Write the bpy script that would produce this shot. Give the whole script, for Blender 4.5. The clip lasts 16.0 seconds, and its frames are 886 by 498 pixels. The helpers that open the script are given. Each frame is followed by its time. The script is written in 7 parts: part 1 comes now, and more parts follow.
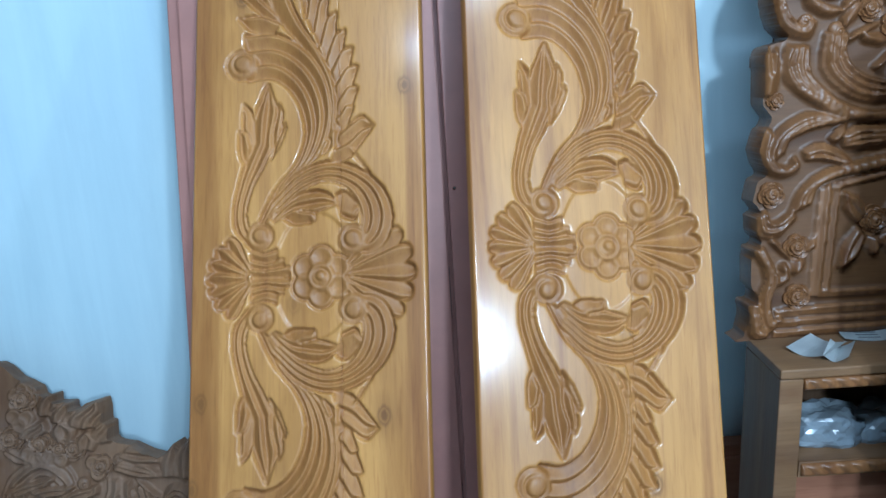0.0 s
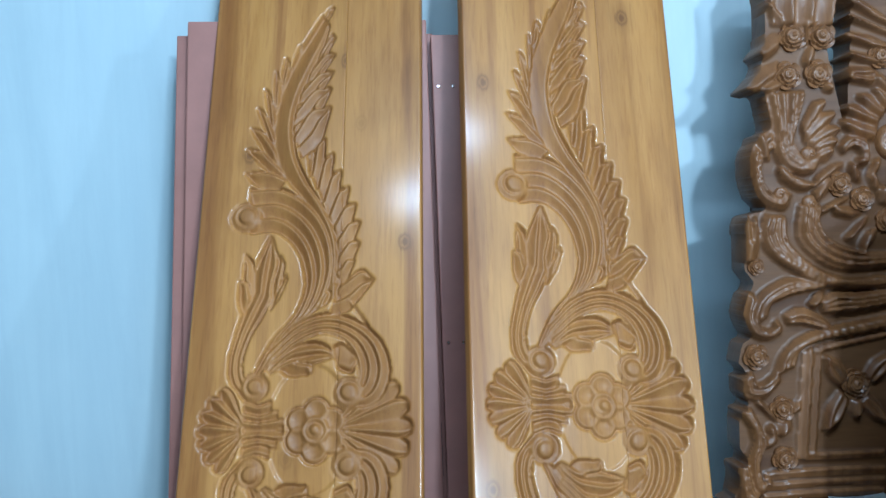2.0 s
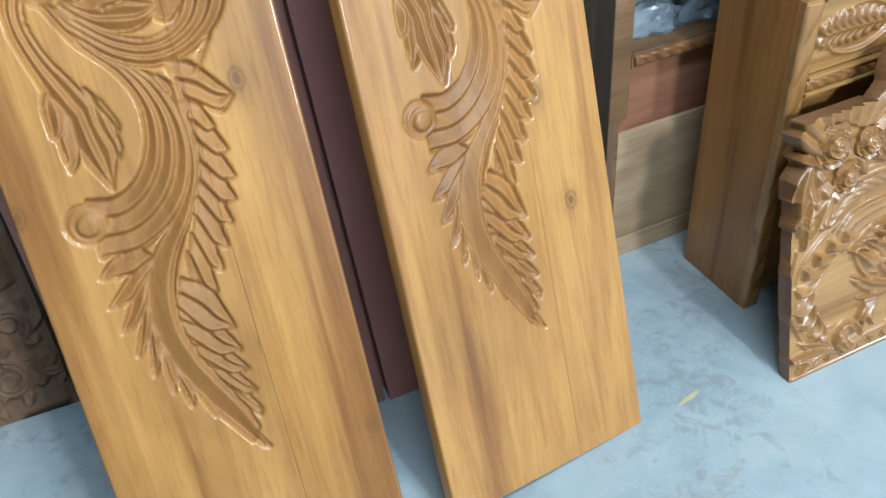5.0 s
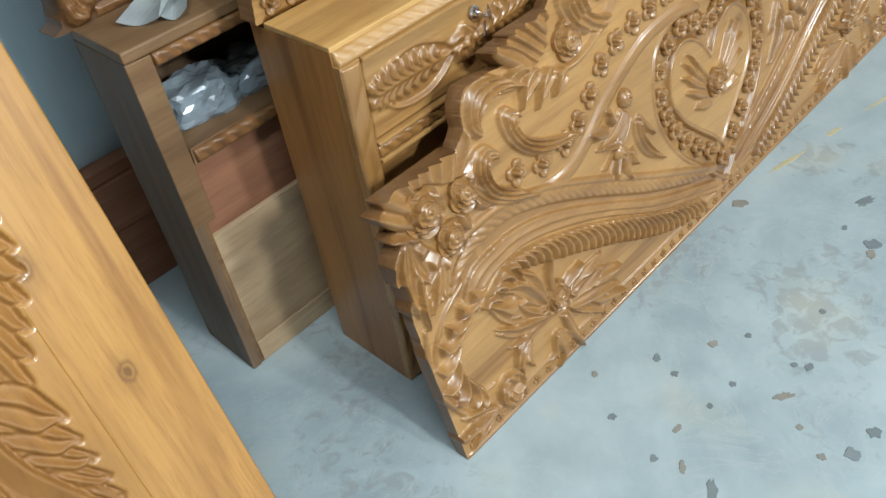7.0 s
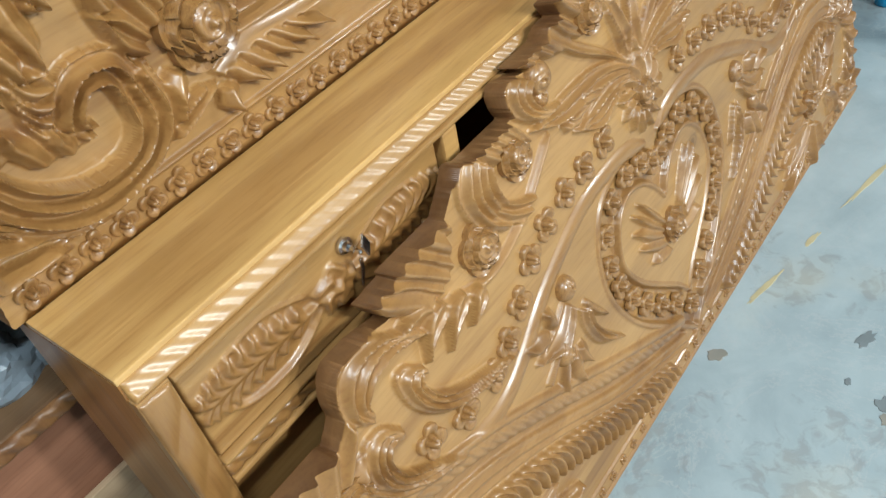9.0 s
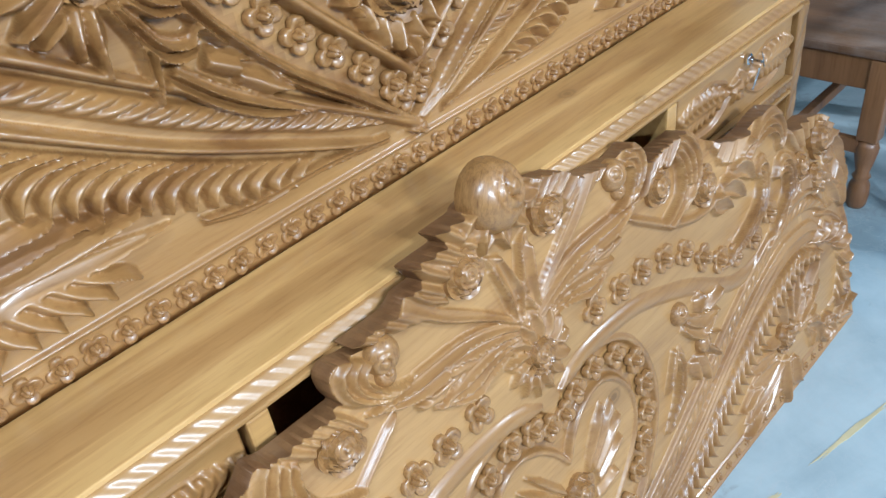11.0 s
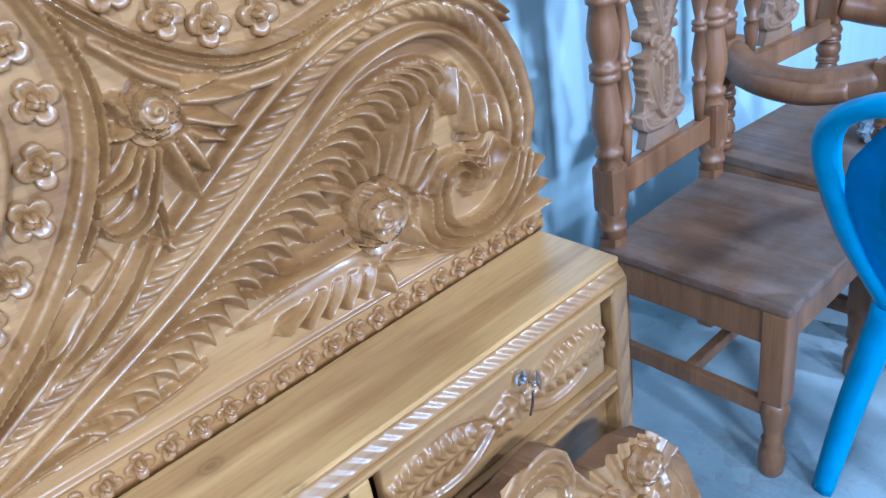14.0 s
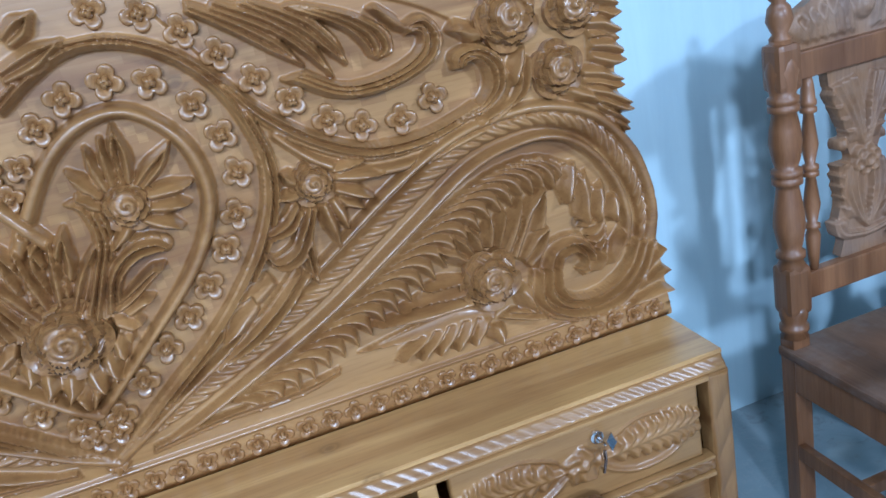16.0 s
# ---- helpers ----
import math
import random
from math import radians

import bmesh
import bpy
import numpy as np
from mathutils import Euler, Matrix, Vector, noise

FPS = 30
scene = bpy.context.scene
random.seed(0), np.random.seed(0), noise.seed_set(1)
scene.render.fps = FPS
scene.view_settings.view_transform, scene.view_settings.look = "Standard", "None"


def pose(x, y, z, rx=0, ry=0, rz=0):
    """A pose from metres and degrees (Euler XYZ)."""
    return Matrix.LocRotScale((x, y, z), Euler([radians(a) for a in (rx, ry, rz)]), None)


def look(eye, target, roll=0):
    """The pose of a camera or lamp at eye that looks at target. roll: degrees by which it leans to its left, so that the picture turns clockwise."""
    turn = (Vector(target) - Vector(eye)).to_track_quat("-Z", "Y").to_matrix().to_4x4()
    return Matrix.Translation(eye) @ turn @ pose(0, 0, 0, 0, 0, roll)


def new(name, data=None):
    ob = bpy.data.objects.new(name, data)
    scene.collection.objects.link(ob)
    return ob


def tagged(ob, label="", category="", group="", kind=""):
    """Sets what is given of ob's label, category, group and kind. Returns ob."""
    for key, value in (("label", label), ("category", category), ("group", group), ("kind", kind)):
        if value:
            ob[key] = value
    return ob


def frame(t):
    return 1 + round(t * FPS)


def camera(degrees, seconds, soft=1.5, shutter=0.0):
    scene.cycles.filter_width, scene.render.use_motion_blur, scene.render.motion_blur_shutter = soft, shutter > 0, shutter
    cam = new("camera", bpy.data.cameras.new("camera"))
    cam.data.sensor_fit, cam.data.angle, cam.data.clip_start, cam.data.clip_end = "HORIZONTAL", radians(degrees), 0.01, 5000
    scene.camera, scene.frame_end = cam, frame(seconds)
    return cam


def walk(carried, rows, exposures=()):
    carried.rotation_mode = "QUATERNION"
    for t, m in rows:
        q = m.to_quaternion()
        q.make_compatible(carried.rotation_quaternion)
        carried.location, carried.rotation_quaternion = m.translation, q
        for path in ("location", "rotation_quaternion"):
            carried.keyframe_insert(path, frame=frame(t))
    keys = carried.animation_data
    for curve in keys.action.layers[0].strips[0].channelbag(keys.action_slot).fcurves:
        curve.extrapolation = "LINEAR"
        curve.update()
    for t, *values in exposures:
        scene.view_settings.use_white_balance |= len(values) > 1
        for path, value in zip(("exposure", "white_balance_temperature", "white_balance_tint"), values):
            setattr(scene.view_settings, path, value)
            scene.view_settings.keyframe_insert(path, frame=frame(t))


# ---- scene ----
cam = camera(57.8, 16.0)
PATH = [
    (0, (0.17, 0.906, 1.405), (0.197, 2.831, 0.863), -3.3),
    (0.5, (0.155, 0.902, 1.422), (0.255, 2.863, 1.043), -2.4),
    (1, (0.142, 0.895, 1.424), (0.274, 2.875, 1.175), -1.7),
    (1.5, (0.119, 0.893, 1.418), (0.254, 2.879, 1.222), -0.7),
    (2, (0.108, 0.892, 1.43), (0.243, 2.878, 1.237), -1.2),
    (2.5, (0.08, 0.888, 1.441), (0.241, 2.873, 1.253), -2.3),
    (3, (0.051, 0.931, 1.409), (0.168, 2.871, 0.936), -3.0),
    (3.5, (0.01, 1.082, 1.361), (0.103, 2.944, 0.638), -6.1),
    (4, (-0.007, 1.157, 1.316), (0.212, 2.848, 0.27), -6.3),
    (4.5, (-0.03, 1.095, 1.29), (0.459, 2.635, 0.111), -5.8),
    (4.7, (-0.069, 1.059, 1.282), (0.45, 2.555, 0.06), -5.6),
    (6.8, (0.355, 1.096, 1.26), (1.278, 2.294, -0.049), -9.8),
    (7, (0.405, 1.153, 1.255), (1.38, 2.288, -0.073), -9.2),
    (7.5, (0.558, 1.244, 1.256), (1.631, 2.244, -0.104), -8.4),
    (8, (0.732, 1.289, 1.265), (1.799, 2.311, -0.083), -9.3),
    (8.5, (0.812, 1.343, 1.264), (1.859, 2.382, -0.088), -11.6),
    (9, (0.866, 1.436, 1.265), (1.917, 2.48, -0.079), -12.6),
    (9.5, (0.939, 1.453, 1.275), (2.006, 2.482, -0.067), -12.6),
    (10, (1.062, 1.404, 1.311), (2.16, 2.523, 0.068), -10.6),
    (10.2, (1.106, 1.376, 1.312), (2.214, 2.536, 0.118), -9.5),
    (12.3, (1.553, 1.434, 1.353), (2.597, 2.698, 0.208), -8.3),
    (12.5, (1.616, 1.398, 1.363), (2.663, 2.682, 0.242), -8.3),
    (13, (1.733, 1.369, 1.37), (2.786, 2.697, 0.308), -10.6),
    (13.5, (1.892, 1.387, 1.372), (2.974, 2.747, 0.382), -10.1),
    (14, (2.02, 1.381, 1.361), (3.106, 2.752, 0.39), -9.7),
    (14.5, (2.164, 1.319, 1.378), (3.085, 2.826, 0.441), -9.4),
    (15, (2.23, 1.256, 1.384), (2.93, 2.917, 0.517), -11.0),
    (15.5, (2.213, 1.161, 1.402), (2.792, 2.934, 0.678), -12.1),
    (16, (2.175, 1.035, 1.402), (2.654, 2.854, 0.722), -11.8),
]
walk(cam, [(t, look(eye, target, roll)) for t, eye, target, roll in PATH], [(0, 0.13, 4900, 3), (1.5, -0.04, 5000, 3), (3, -0.05, 5100, 2), (4.5, 0.52, 5450, 5), (7, 0.27, 6300, 6), (10, 0.38, 6000, 5), (12.5, 0.6, 4350, 11), (14.0, 0.66, 4400, 11), (15.0, 0.48, 4550, 11), (15.5, 0.12, 4700, 11), (16, 0.06, 4720, 11)])

# ---- light ----
world = bpy.data.worlds.new("world")
scene.world = world
world.use_nodes = True
world.node_tree.nodes["Background"].inputs[0].default_value = (0.55, 0.66, 0.8, 1)
world.node_tree.nodes["Background"].inputs[1].default_value = 0.01
CEIL = 3.0


def lamp_glow(m, power, length=1.2, width=0.12, colour=(0.84, 0.93, 1.0)):
    """The glow of a fluorescent lamp, along its x and shining down its -z."""
    lamp = bpy.data.lights.new("lamp_glow", "AREA")
    lamp.shape, lamp.size, lamp.size_y = "RECTANGLE", length, width
    lamp.energy, lamp.color = power, colour
    new("lamp_glow", lamp).matrix_world = m


SOUTH = -3.4
CEILING_LAMPS = ((0.34, 0.98, 44),)
# The third bulb is added out of view to brighten the chairs.
BULBS = ((1.05, -1.6, 80), (2.0, -3.1, 108), (4.6, -1.2, 80))
for lx, ly, watts in CEILING_LAMPS:
    lamp_glow(pose(lx, ly, CEIL - 0.09), watts, 1.36)
for lx, ly, watts in BULBS:
    lamp_glow(pose(lx, ly, CEIL - 0.26, 62), watts, 0.26, 0.26, (0.94, 0.985, 1.0))


# ---- materials ----
def nodes_of(name):
    m = bpy.data.materials.new(name)
    m.use_nodes = True
    t = m.node_tree
    return m, t, t.nodes["Principled BSDF"]


def link(t, a, i, b, j):
    t.links.new(a.outputs[i], b.inputs[j])


def ramp(t, stops):
    r = t.nodes.new("ShaderNodeValToRGB")
    e = r.color_ramp.elements
    while len(e) < len(stops):
        e.new(0.5)
    for k, (p, c) in zip(e, stops):
        k.position, k.color = p, (*c, 1)
    return r


def coords(t, stretch, spread=7.0, along=False):
    """Object coordinates, shifted by each object's own random number."""
    tc, info = t.nodes.new("ShaderNodeTexCoord"), t.nodes.new("ShaderNodeObjectInfo")
    mul = t.nodes.new("ShaderNodeVectorMath")
    mul.operation = "SCALE"
    mul.inputs[0].default_value = (spread, spread * 0.7, spread * 1.3)
    link(t, info, "Random", mul, "Scale")
    add = t.nodes.new("ShaderNodeVectorMath")
    link(t, tc, "Object", add, 0)
    link(t, mul, 0, add, 1)
    mp = t.nodes.new("ShaderNodeMapping")
    mp.inputs["Scale"].default_value = stretch
    link(t, add, 0, mp, 0)
    return mp, add


def mix(t, a, b, fac, how="MIX"):
    m = t.nodes.new("ShaderNodeMix")
    m.data_type, m.blend_type = "RGBA", how
    if isinstance(fac, float):
        m.inputs["Factor"].default_value = fac
    else:
        t.links.new(fac, m.inputs["Factor"])
    for k, v in ((6, a), (7, b)):
        if isinstance(v, tuple):
            m.inputs[k].default_value = (*v, 1)
        else:
            t.links.new(v, m.inputs[k])
    return m.outputs[2]


def noise_node(t, mp, scale, detail=4, rough=0.55, dist=0.0):
    n = t.nodes.new("ShaderNodeTexNoise")
    n.inputs["Scale"].default_value, n.inputs["Detail"].default_value = scale, detail
    n.inputs["Roughness"].default_value, n.inputs["Distortion"].default_value = rough, dist
    link(t, mp, 0, n, "Vector")
    return n


def wood(name, light, mid, dark, axis="y", rough=0.28, coat=0.5, knots=0.0, boards=0.0, bump=0.05, dust=0.0, gloss=0.26, streak=0.0):
    """Timber with fibres along an axis: broad tone, growth bands, fine pores, knots, glued boards."""
    m, t, p = nodes_of(name)
    st = {"x": (0.55, 7, 7), "y": (7, 0.55, 7), "z": (7, 7, 0.55)}[axis]
    mp, add = coords(t, st)
    warp = noise_node(t, mp, 1.1, 3, 0.6, 0.6)
    bands = noise_node(t, mp, 3.2, 5, 0.65, 0.9)
    fine = noise_node(t, mp, 26, 3, 0.6)
    c = ramp(t, [(0.28, dark), (0.5, mid), (0.72, light)])
    link(t, bands, "Fac", c, 0)
    tone = ramp(t, [(0.3, tuple(v * 0.74 for v in mid)), (0.7, light)])
    link(t, warp, "Fac", tone, 0)
    col = mix(t, c.outputs[0], tone.outputs[0], 0.45)
    if streak:
        ms, _ = coords(t, {"x": (0.16, 5, 5), "y": (5, 0.16, 5), "z": (5, 5, 0.16)}[axis], 11.0)
        sn = noise_node(t, ms, 2.2, 4, 0.6, 0.5)
        sr = ramp(t, [(0.36, (0.62, 0.52, 0.44)), (0.47, (1, 1, 1)), (0.62, (1.0, 1.0, 1.0)), (0.72, (1.18, 1.2, 1.24))])
        link(t, sn, "Fac", sr, 0)
        col = mix(t, col, sr.outputs[0], streak, "MULTIPLY")
    pore = ramp(t, [(0.32, (0.66, 0.54, 0.44)), (0.5, (1, 1, 1))])
    link(t, fine, "Fac", pore, 0)
    col = mix(t, col, pore.outputs[0], 0.4, "MULTIPLY")
    if boards:
        sep = t.nodes.new("ShaderNodeSeparateXYZ")
        link(t, add, 0, sep, 0)
        div = t.nodes.new("ShaderNodeMath")
        div.operation = "DIVIDE"
        link(t, sep, {"y": 0, "x": 1, "z": 0}[axis], div, 0)
        div.inputs[1].default_value = boards
        fl = t.nodes.new("ShaderNodeMath")
        fl.operation = "FLOOR"
        link(t, div, 0, fl, 0)
        wn = t.nodes.new("ShaderNodeTexWhiteNoise")
        wn.noise_dimensions = "1D"
        link(t, fl, 0, wn, "W")
        bt = ramp(t, [(0.0, (0.8, 0.76, 0.72)), (1.0, (1.12, 1.1, 1.08))])
        link(t, wn, "Value", bt, 0)
        col = mix(t, col, bt.outputs[0], 0.8, "MULTIPLY")
    if knots:
        mk = t.nodes.new("ShaderNodeMapping")
        mk.inputs["Scale"].default_value = {"x": (3.6, 5, 5), "y": (5, 3.6, 5), "z": (5, 5, 3.6)}[axis]
        link(t, add, 0, mk, 0)
        v = t.nodes.new("ShaderNodeTexVoronoi")
        v.voronoi_dimensions = "2D"
        v.inputs["Scale"].default_value = 1.0
        link(t, mk, 0, v, "Vector")
        wob = t.nodes.new("ShaderNodeMath")
        wob.operation = "MULTIPLY_ADD"
        link(t, fine, "Fac", wob, 0)
        wob.inputs[1].default_value = 0.04
        link(t, v, "Distance", wob, 2)
        pick = t.nodes.new("ShaderNodeSeparateColor")
        link(t, v, "Color", pick, 0)
        kr = ramp(t, [(0.04, (0.95,) * 3), (0.058, (0.4,) * 3), (0.07, (0.8,) * 3), (0.095, (0.22,) * 3), (0.19, (0, 0, 0))])
        link(t, wob, 0, kr, 0)
        few = ramp(t, [(0.38, (0, 0, 0)), (0.55, (1, 1, 1))])
        link(t, pick, 0, few, 0)
        kf = t.nodes.new("ShaderNodeMath")
        kf.operation = "MULTIPLY"
        link(t, kr, 0, kf, 0)
        link(t, few, 0, kf, 1)
        col = mix(t, col, tuple(v * 0.62 for v in dark), kf.outputs[0])
    mb, _ = coords(t, {"x": (1, 2, 2), "y": (2, 1, 2), "z": (2, 2, 1)}[axis], 5.0)
    bn = noise_node(t, mb, 2.6, 3, 0.5, 0.4)
    br = ramp(t, [(0.34, (0.80, 0.77, 0.74)), (0.5, (1, 1, 1)), (0.68, (1.07, 1.08, 1.1))])
    link(t, bn, "Fac", br, 0)
    col = mix(t, col, br.outputs[0], 0.8, "MULTIPLY")
    info = t.nodes.new("ShaderNodeObjectInfo")
    ir = ramp(t, [(0.0, (0.92, 0.90, 0.88)), (1.0, (1.05, 1.05, 1.06))])
    link(t, info, "Random", ir, 0)
    col = mix(t, col, ir.outputs[0], 0.9, "MULTIPLY")
    if dust:
        mp2, _ = coords(t, (1, 1, 1))
        dn = noise_node(t, mp2, 5, 6, 0.7)
        dr = ramp(t, [(0.42, (0, 0, 0)), (0.75, (dust, dust, dust))])
        link(t, dn, "Fac", dr, 0)
        col = mix(t, col, (0.34, 0.30, 0.27), dr.outputs[0])
    t.links.new(col, p.inputs["Base Color"])
    rr = ramp(t, [(0.3, (rough * 0.8,) * 3), (0.7, (min(1, rough * 1.3),) * 3)])
    link(t, warp, "Fac", rr, 0)
    link(t, rr, 0, p, "Roughness")
    p.inputs["Coat Weight"].default_value, p.inputs["Coat Roughness"].default_value = coat, gloss
    b = t.nodes.new("ShaderNodeBump")
    b.inputs["Strength"].default_value, b.inputs["Distance"].default_value = bump, 0.004
    link(t, fine, "Fac", b, "Height")
    link(t, b, 0, p, "Normal")
    return m


def painted(name, c1, c2, rough=0.6, scale=2.2, bump=0.03, spots=None):
    m, t, p = nodes_of(name)
    mp, _ = coords(t, (1, 1, 1), 0.0)
    big, fine = noise_node(t, mp, scale, 6, 0.62), noise_node(t, mp, 90, 3, 0.6)
    c = ramp(t, [(0.33, c1), (0.67, c2)])
    link(t, big, "Fac", c, 0)
    ms, _ = coords(t, (7, 7, 0.7), 0.0)
    sn = noise_node(t, ms, 2.0, 5, 0.65, 0.4)
    sr = ramp(t, [(0.35, (0.92, 0.93, 0.94)), (0.65, (1.05, 1.04, 1.03))])
    link(t, sn, "Fac", sr, 0)
    t.links.new(mix(t, c.outputs[0], sr.outputs[0], 0.7, "MULTIPLY"), p.inputs["Base Color"])
    p.inputs["Roughness"].default_value = rough
    b = t.nodes.new("ShaderNodeBump")
    b.inputs["Strength"].default_value, b.inputs["Distance"].default_value = bump, 0.003
    link(t, fine, "Fac", b, "Height")
    link(t, b, 0, p, "Normal")
    return m


def plain(name, colour, rough=0.5, metal=0.0, coat=0.0):
    m, t, p = nodes_of(name)
    mp, _ = coords(t, (1, 1, 1))
    n = noise_node(t, mp, 14, 4)
    c = ramp(t, [(0.3, tuple(v * 0.85 for v in colour)), (0.7, tuple(min(1, v * 1.1) for v in colour))])
    link(t, n, "Fac", c, 0)
    t.links.new(c.outputs[0], p.inputs["Base Color"])
    p.inputs["Roughness"].default_value, p.inputs["Metallic"].default_value = rough, metal
    p.inputs["Coat Weight"].default_value = coat
    return m


TEAK = ((0.50, 0.262, 0.065), (0.40, 0.187, 0.040), (0.26, 0.107, 0.019))
PANEL_WOOD = wood("polished_teak_board", *TEAK, axis="y", rough=0.46, coat=0.5, knots=1.0, bump=0.04, gloss=0.15, streak=1.0)
# Browner stain than the board, with shade of the hollows in its colour.
PANEL_CARVED_SHADED = wood("shaded_teak_carving", (0.385, 0.186, 0.043), (0.295, 0.13, 0.027), (0.19, 0.075, 0.014), axis="y", rough=0.58, coat=0.12, bump=0.03, gloss=0.3, streak=0.6)
BED_WOOD = wood("varnished_teak", (0.46, 0.262, 0.092), (0.365, 0.194, 0.062), (0.255, 0.123, 0.036), axis="x", rough=0.34, coat=0.3, knots=0.3, bump=0.03, streak=0.9)
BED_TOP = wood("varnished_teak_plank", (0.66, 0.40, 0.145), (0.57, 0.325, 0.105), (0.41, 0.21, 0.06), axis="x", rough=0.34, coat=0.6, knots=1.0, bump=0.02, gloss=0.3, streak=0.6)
BED_SIDE = wood("varnished_teak_side", (0.42, 0.195, 0.05), (0.33, 0.145, 0.035), (0.22, 0.09, 0.02), axis="z", rough=0.34, coat=0.25, bump=0.03, streak=0.8)
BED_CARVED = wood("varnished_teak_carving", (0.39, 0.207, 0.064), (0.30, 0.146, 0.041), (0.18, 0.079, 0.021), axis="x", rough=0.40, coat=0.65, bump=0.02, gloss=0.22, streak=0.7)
BED_END = wood("varnished_teak_end_grain", (0.25, 0.125, 0.045), (0.185, 0.088, 0.032), (0.12, 0.052, 0.019), axis="y", rough=0.42, coat=0.3, bump=0.03, streak=0.6)
RAW = wood("raw_dark_timber", (0.255, 0.146, 0.064), (0.185, 0.10, 0.041), (0.11, 0.056, 0.021), axis="x", rough=0.5, coat=0.1, bump=0.08, dust=0.08, streak=0.7)
RAW_BACK = wood("raw_dark_back", (0.20, 0.098, 0.036), (0.14, 0.066, 0.023), (0.08, 0.036, 0.012), axis="x", rough=0.5, coat=0.08, bump=0.08, streak=0.8)
RAW_CARVED = wood("raw_dark_carving", (0.30, 0.142, 0.047), (0.20, 0.091, 0.029), (0.105, 0.045, 0.015), axis="y", rough=0.42, coat=0.25, bump=0.06, dust=0.03, gloss=0.24, streak=0.8)
RAW_DUSTY = wood("raw_dusty_carving", (0.235, 0.133, 0.065), (0.165, 0.09, 0.042), (0.09, 0.047, 0.021), axis="y", rough=0.62, coat=0.0, bump=0.06, dust=0.2, streak=0.7)
RAW_SIDE = wood("raw_dark_side", (0.19, 0.12, 0.068), (0.14, 0.086, 0.047), (0.09, 0.054, 0.028), axis="z", rough=0.55, coat=0.05, bump=0.08, streak=0.8)
PLY = wood("pale_plywood", (0.56, 0.41, 0.245), (0.47, 0.325, 0.185), (0.35, 0.23, 0.125), axis="x", rough=0.6, coat=0.0, bump=0.06, dust=0.2)
REDWOOD = wood("red_plank", (0.36, 0.165, 0.088), (0.28, 0.12, 0.062), (0.19, 0.075, 0.04), axis="x", rough=0.6, coat=0.0, bump=0.06)
CHAIR = wood("unpolished_chair_timber", (0.32, 0.15, 0.058), (0.225, 0.10, 0.037), (0.135, 0.057, 0.021), axis="z", rough=0.4, coat=0.2, bump=0.07, dust=0.05, streak=0.6)
CHAIR_CUT = wood("dusty_chair_carving", (0.34, 0.19, 0.09), (0.25, 0.135, 0.062), (0.15, 0.078, 0.034), axis="y", rough=0.55, coat=0.05, bump=0.07, dust=0.35, streak=0.6)
SEAT = wood("unpolished_seat_boards", (0.27, 0.145, 0.072), (0.155, 0.08, 0.038), (0.07, 0.035, 0.016), axis="y", rough=0.55, coat=0.03, boards=0.11, bump=0.09, dust=0.42, streak=1.0)
BROWN = painted("red_brown_paint", (0.32, 0.152, 0.12), (0.375, 0.182, 0.146), 0.45, 5, 0.05)
WALL = painted("pale_blue_wall_paint", (0.52, 0.68, 0.75), (0.57, 0.725, 0.785), 0.42, 1.4, 0.05)
# Unseen ceiling and side walls, made dark to cut bounced fill light.
CEILING = painted("dark_unseen_ceiling", (0.22, 0.225, 0.225), (0.30, 0.305, 0.30), 0.8, 2)
DARK_WALL = painted("dark_unseen_wall", (0.17, 0.18, 0.185), (0.23, 0.24, 0.24), 0.8, 2)
RECESS_SHADE = plain("painted_recess_shade", (0.06, 0.04, 0.03), 0.8)
STEEL = plain("bright_steel", (0.72, 0.73, 0.75), 0.18, 1.0)
BLUE = plain("blue_plastic", (0.012, 0.27, 0.52), 0.32, 0.0, 0.2)
PAPER = plain("white_paper", (0.62, 0.66, 0.66), 0.7)
INK = plain("grey_print", (0.25, 0.27, 0.28), 0.7)
POLY = plain("crumpled_clear_plastic", (0.22, 0.26, 0.29), 0.2, 0.0, 0.4)
LAMP_CASE = plain("white_lamp_case", (0.8, 0.8, 0.8), 0.4)


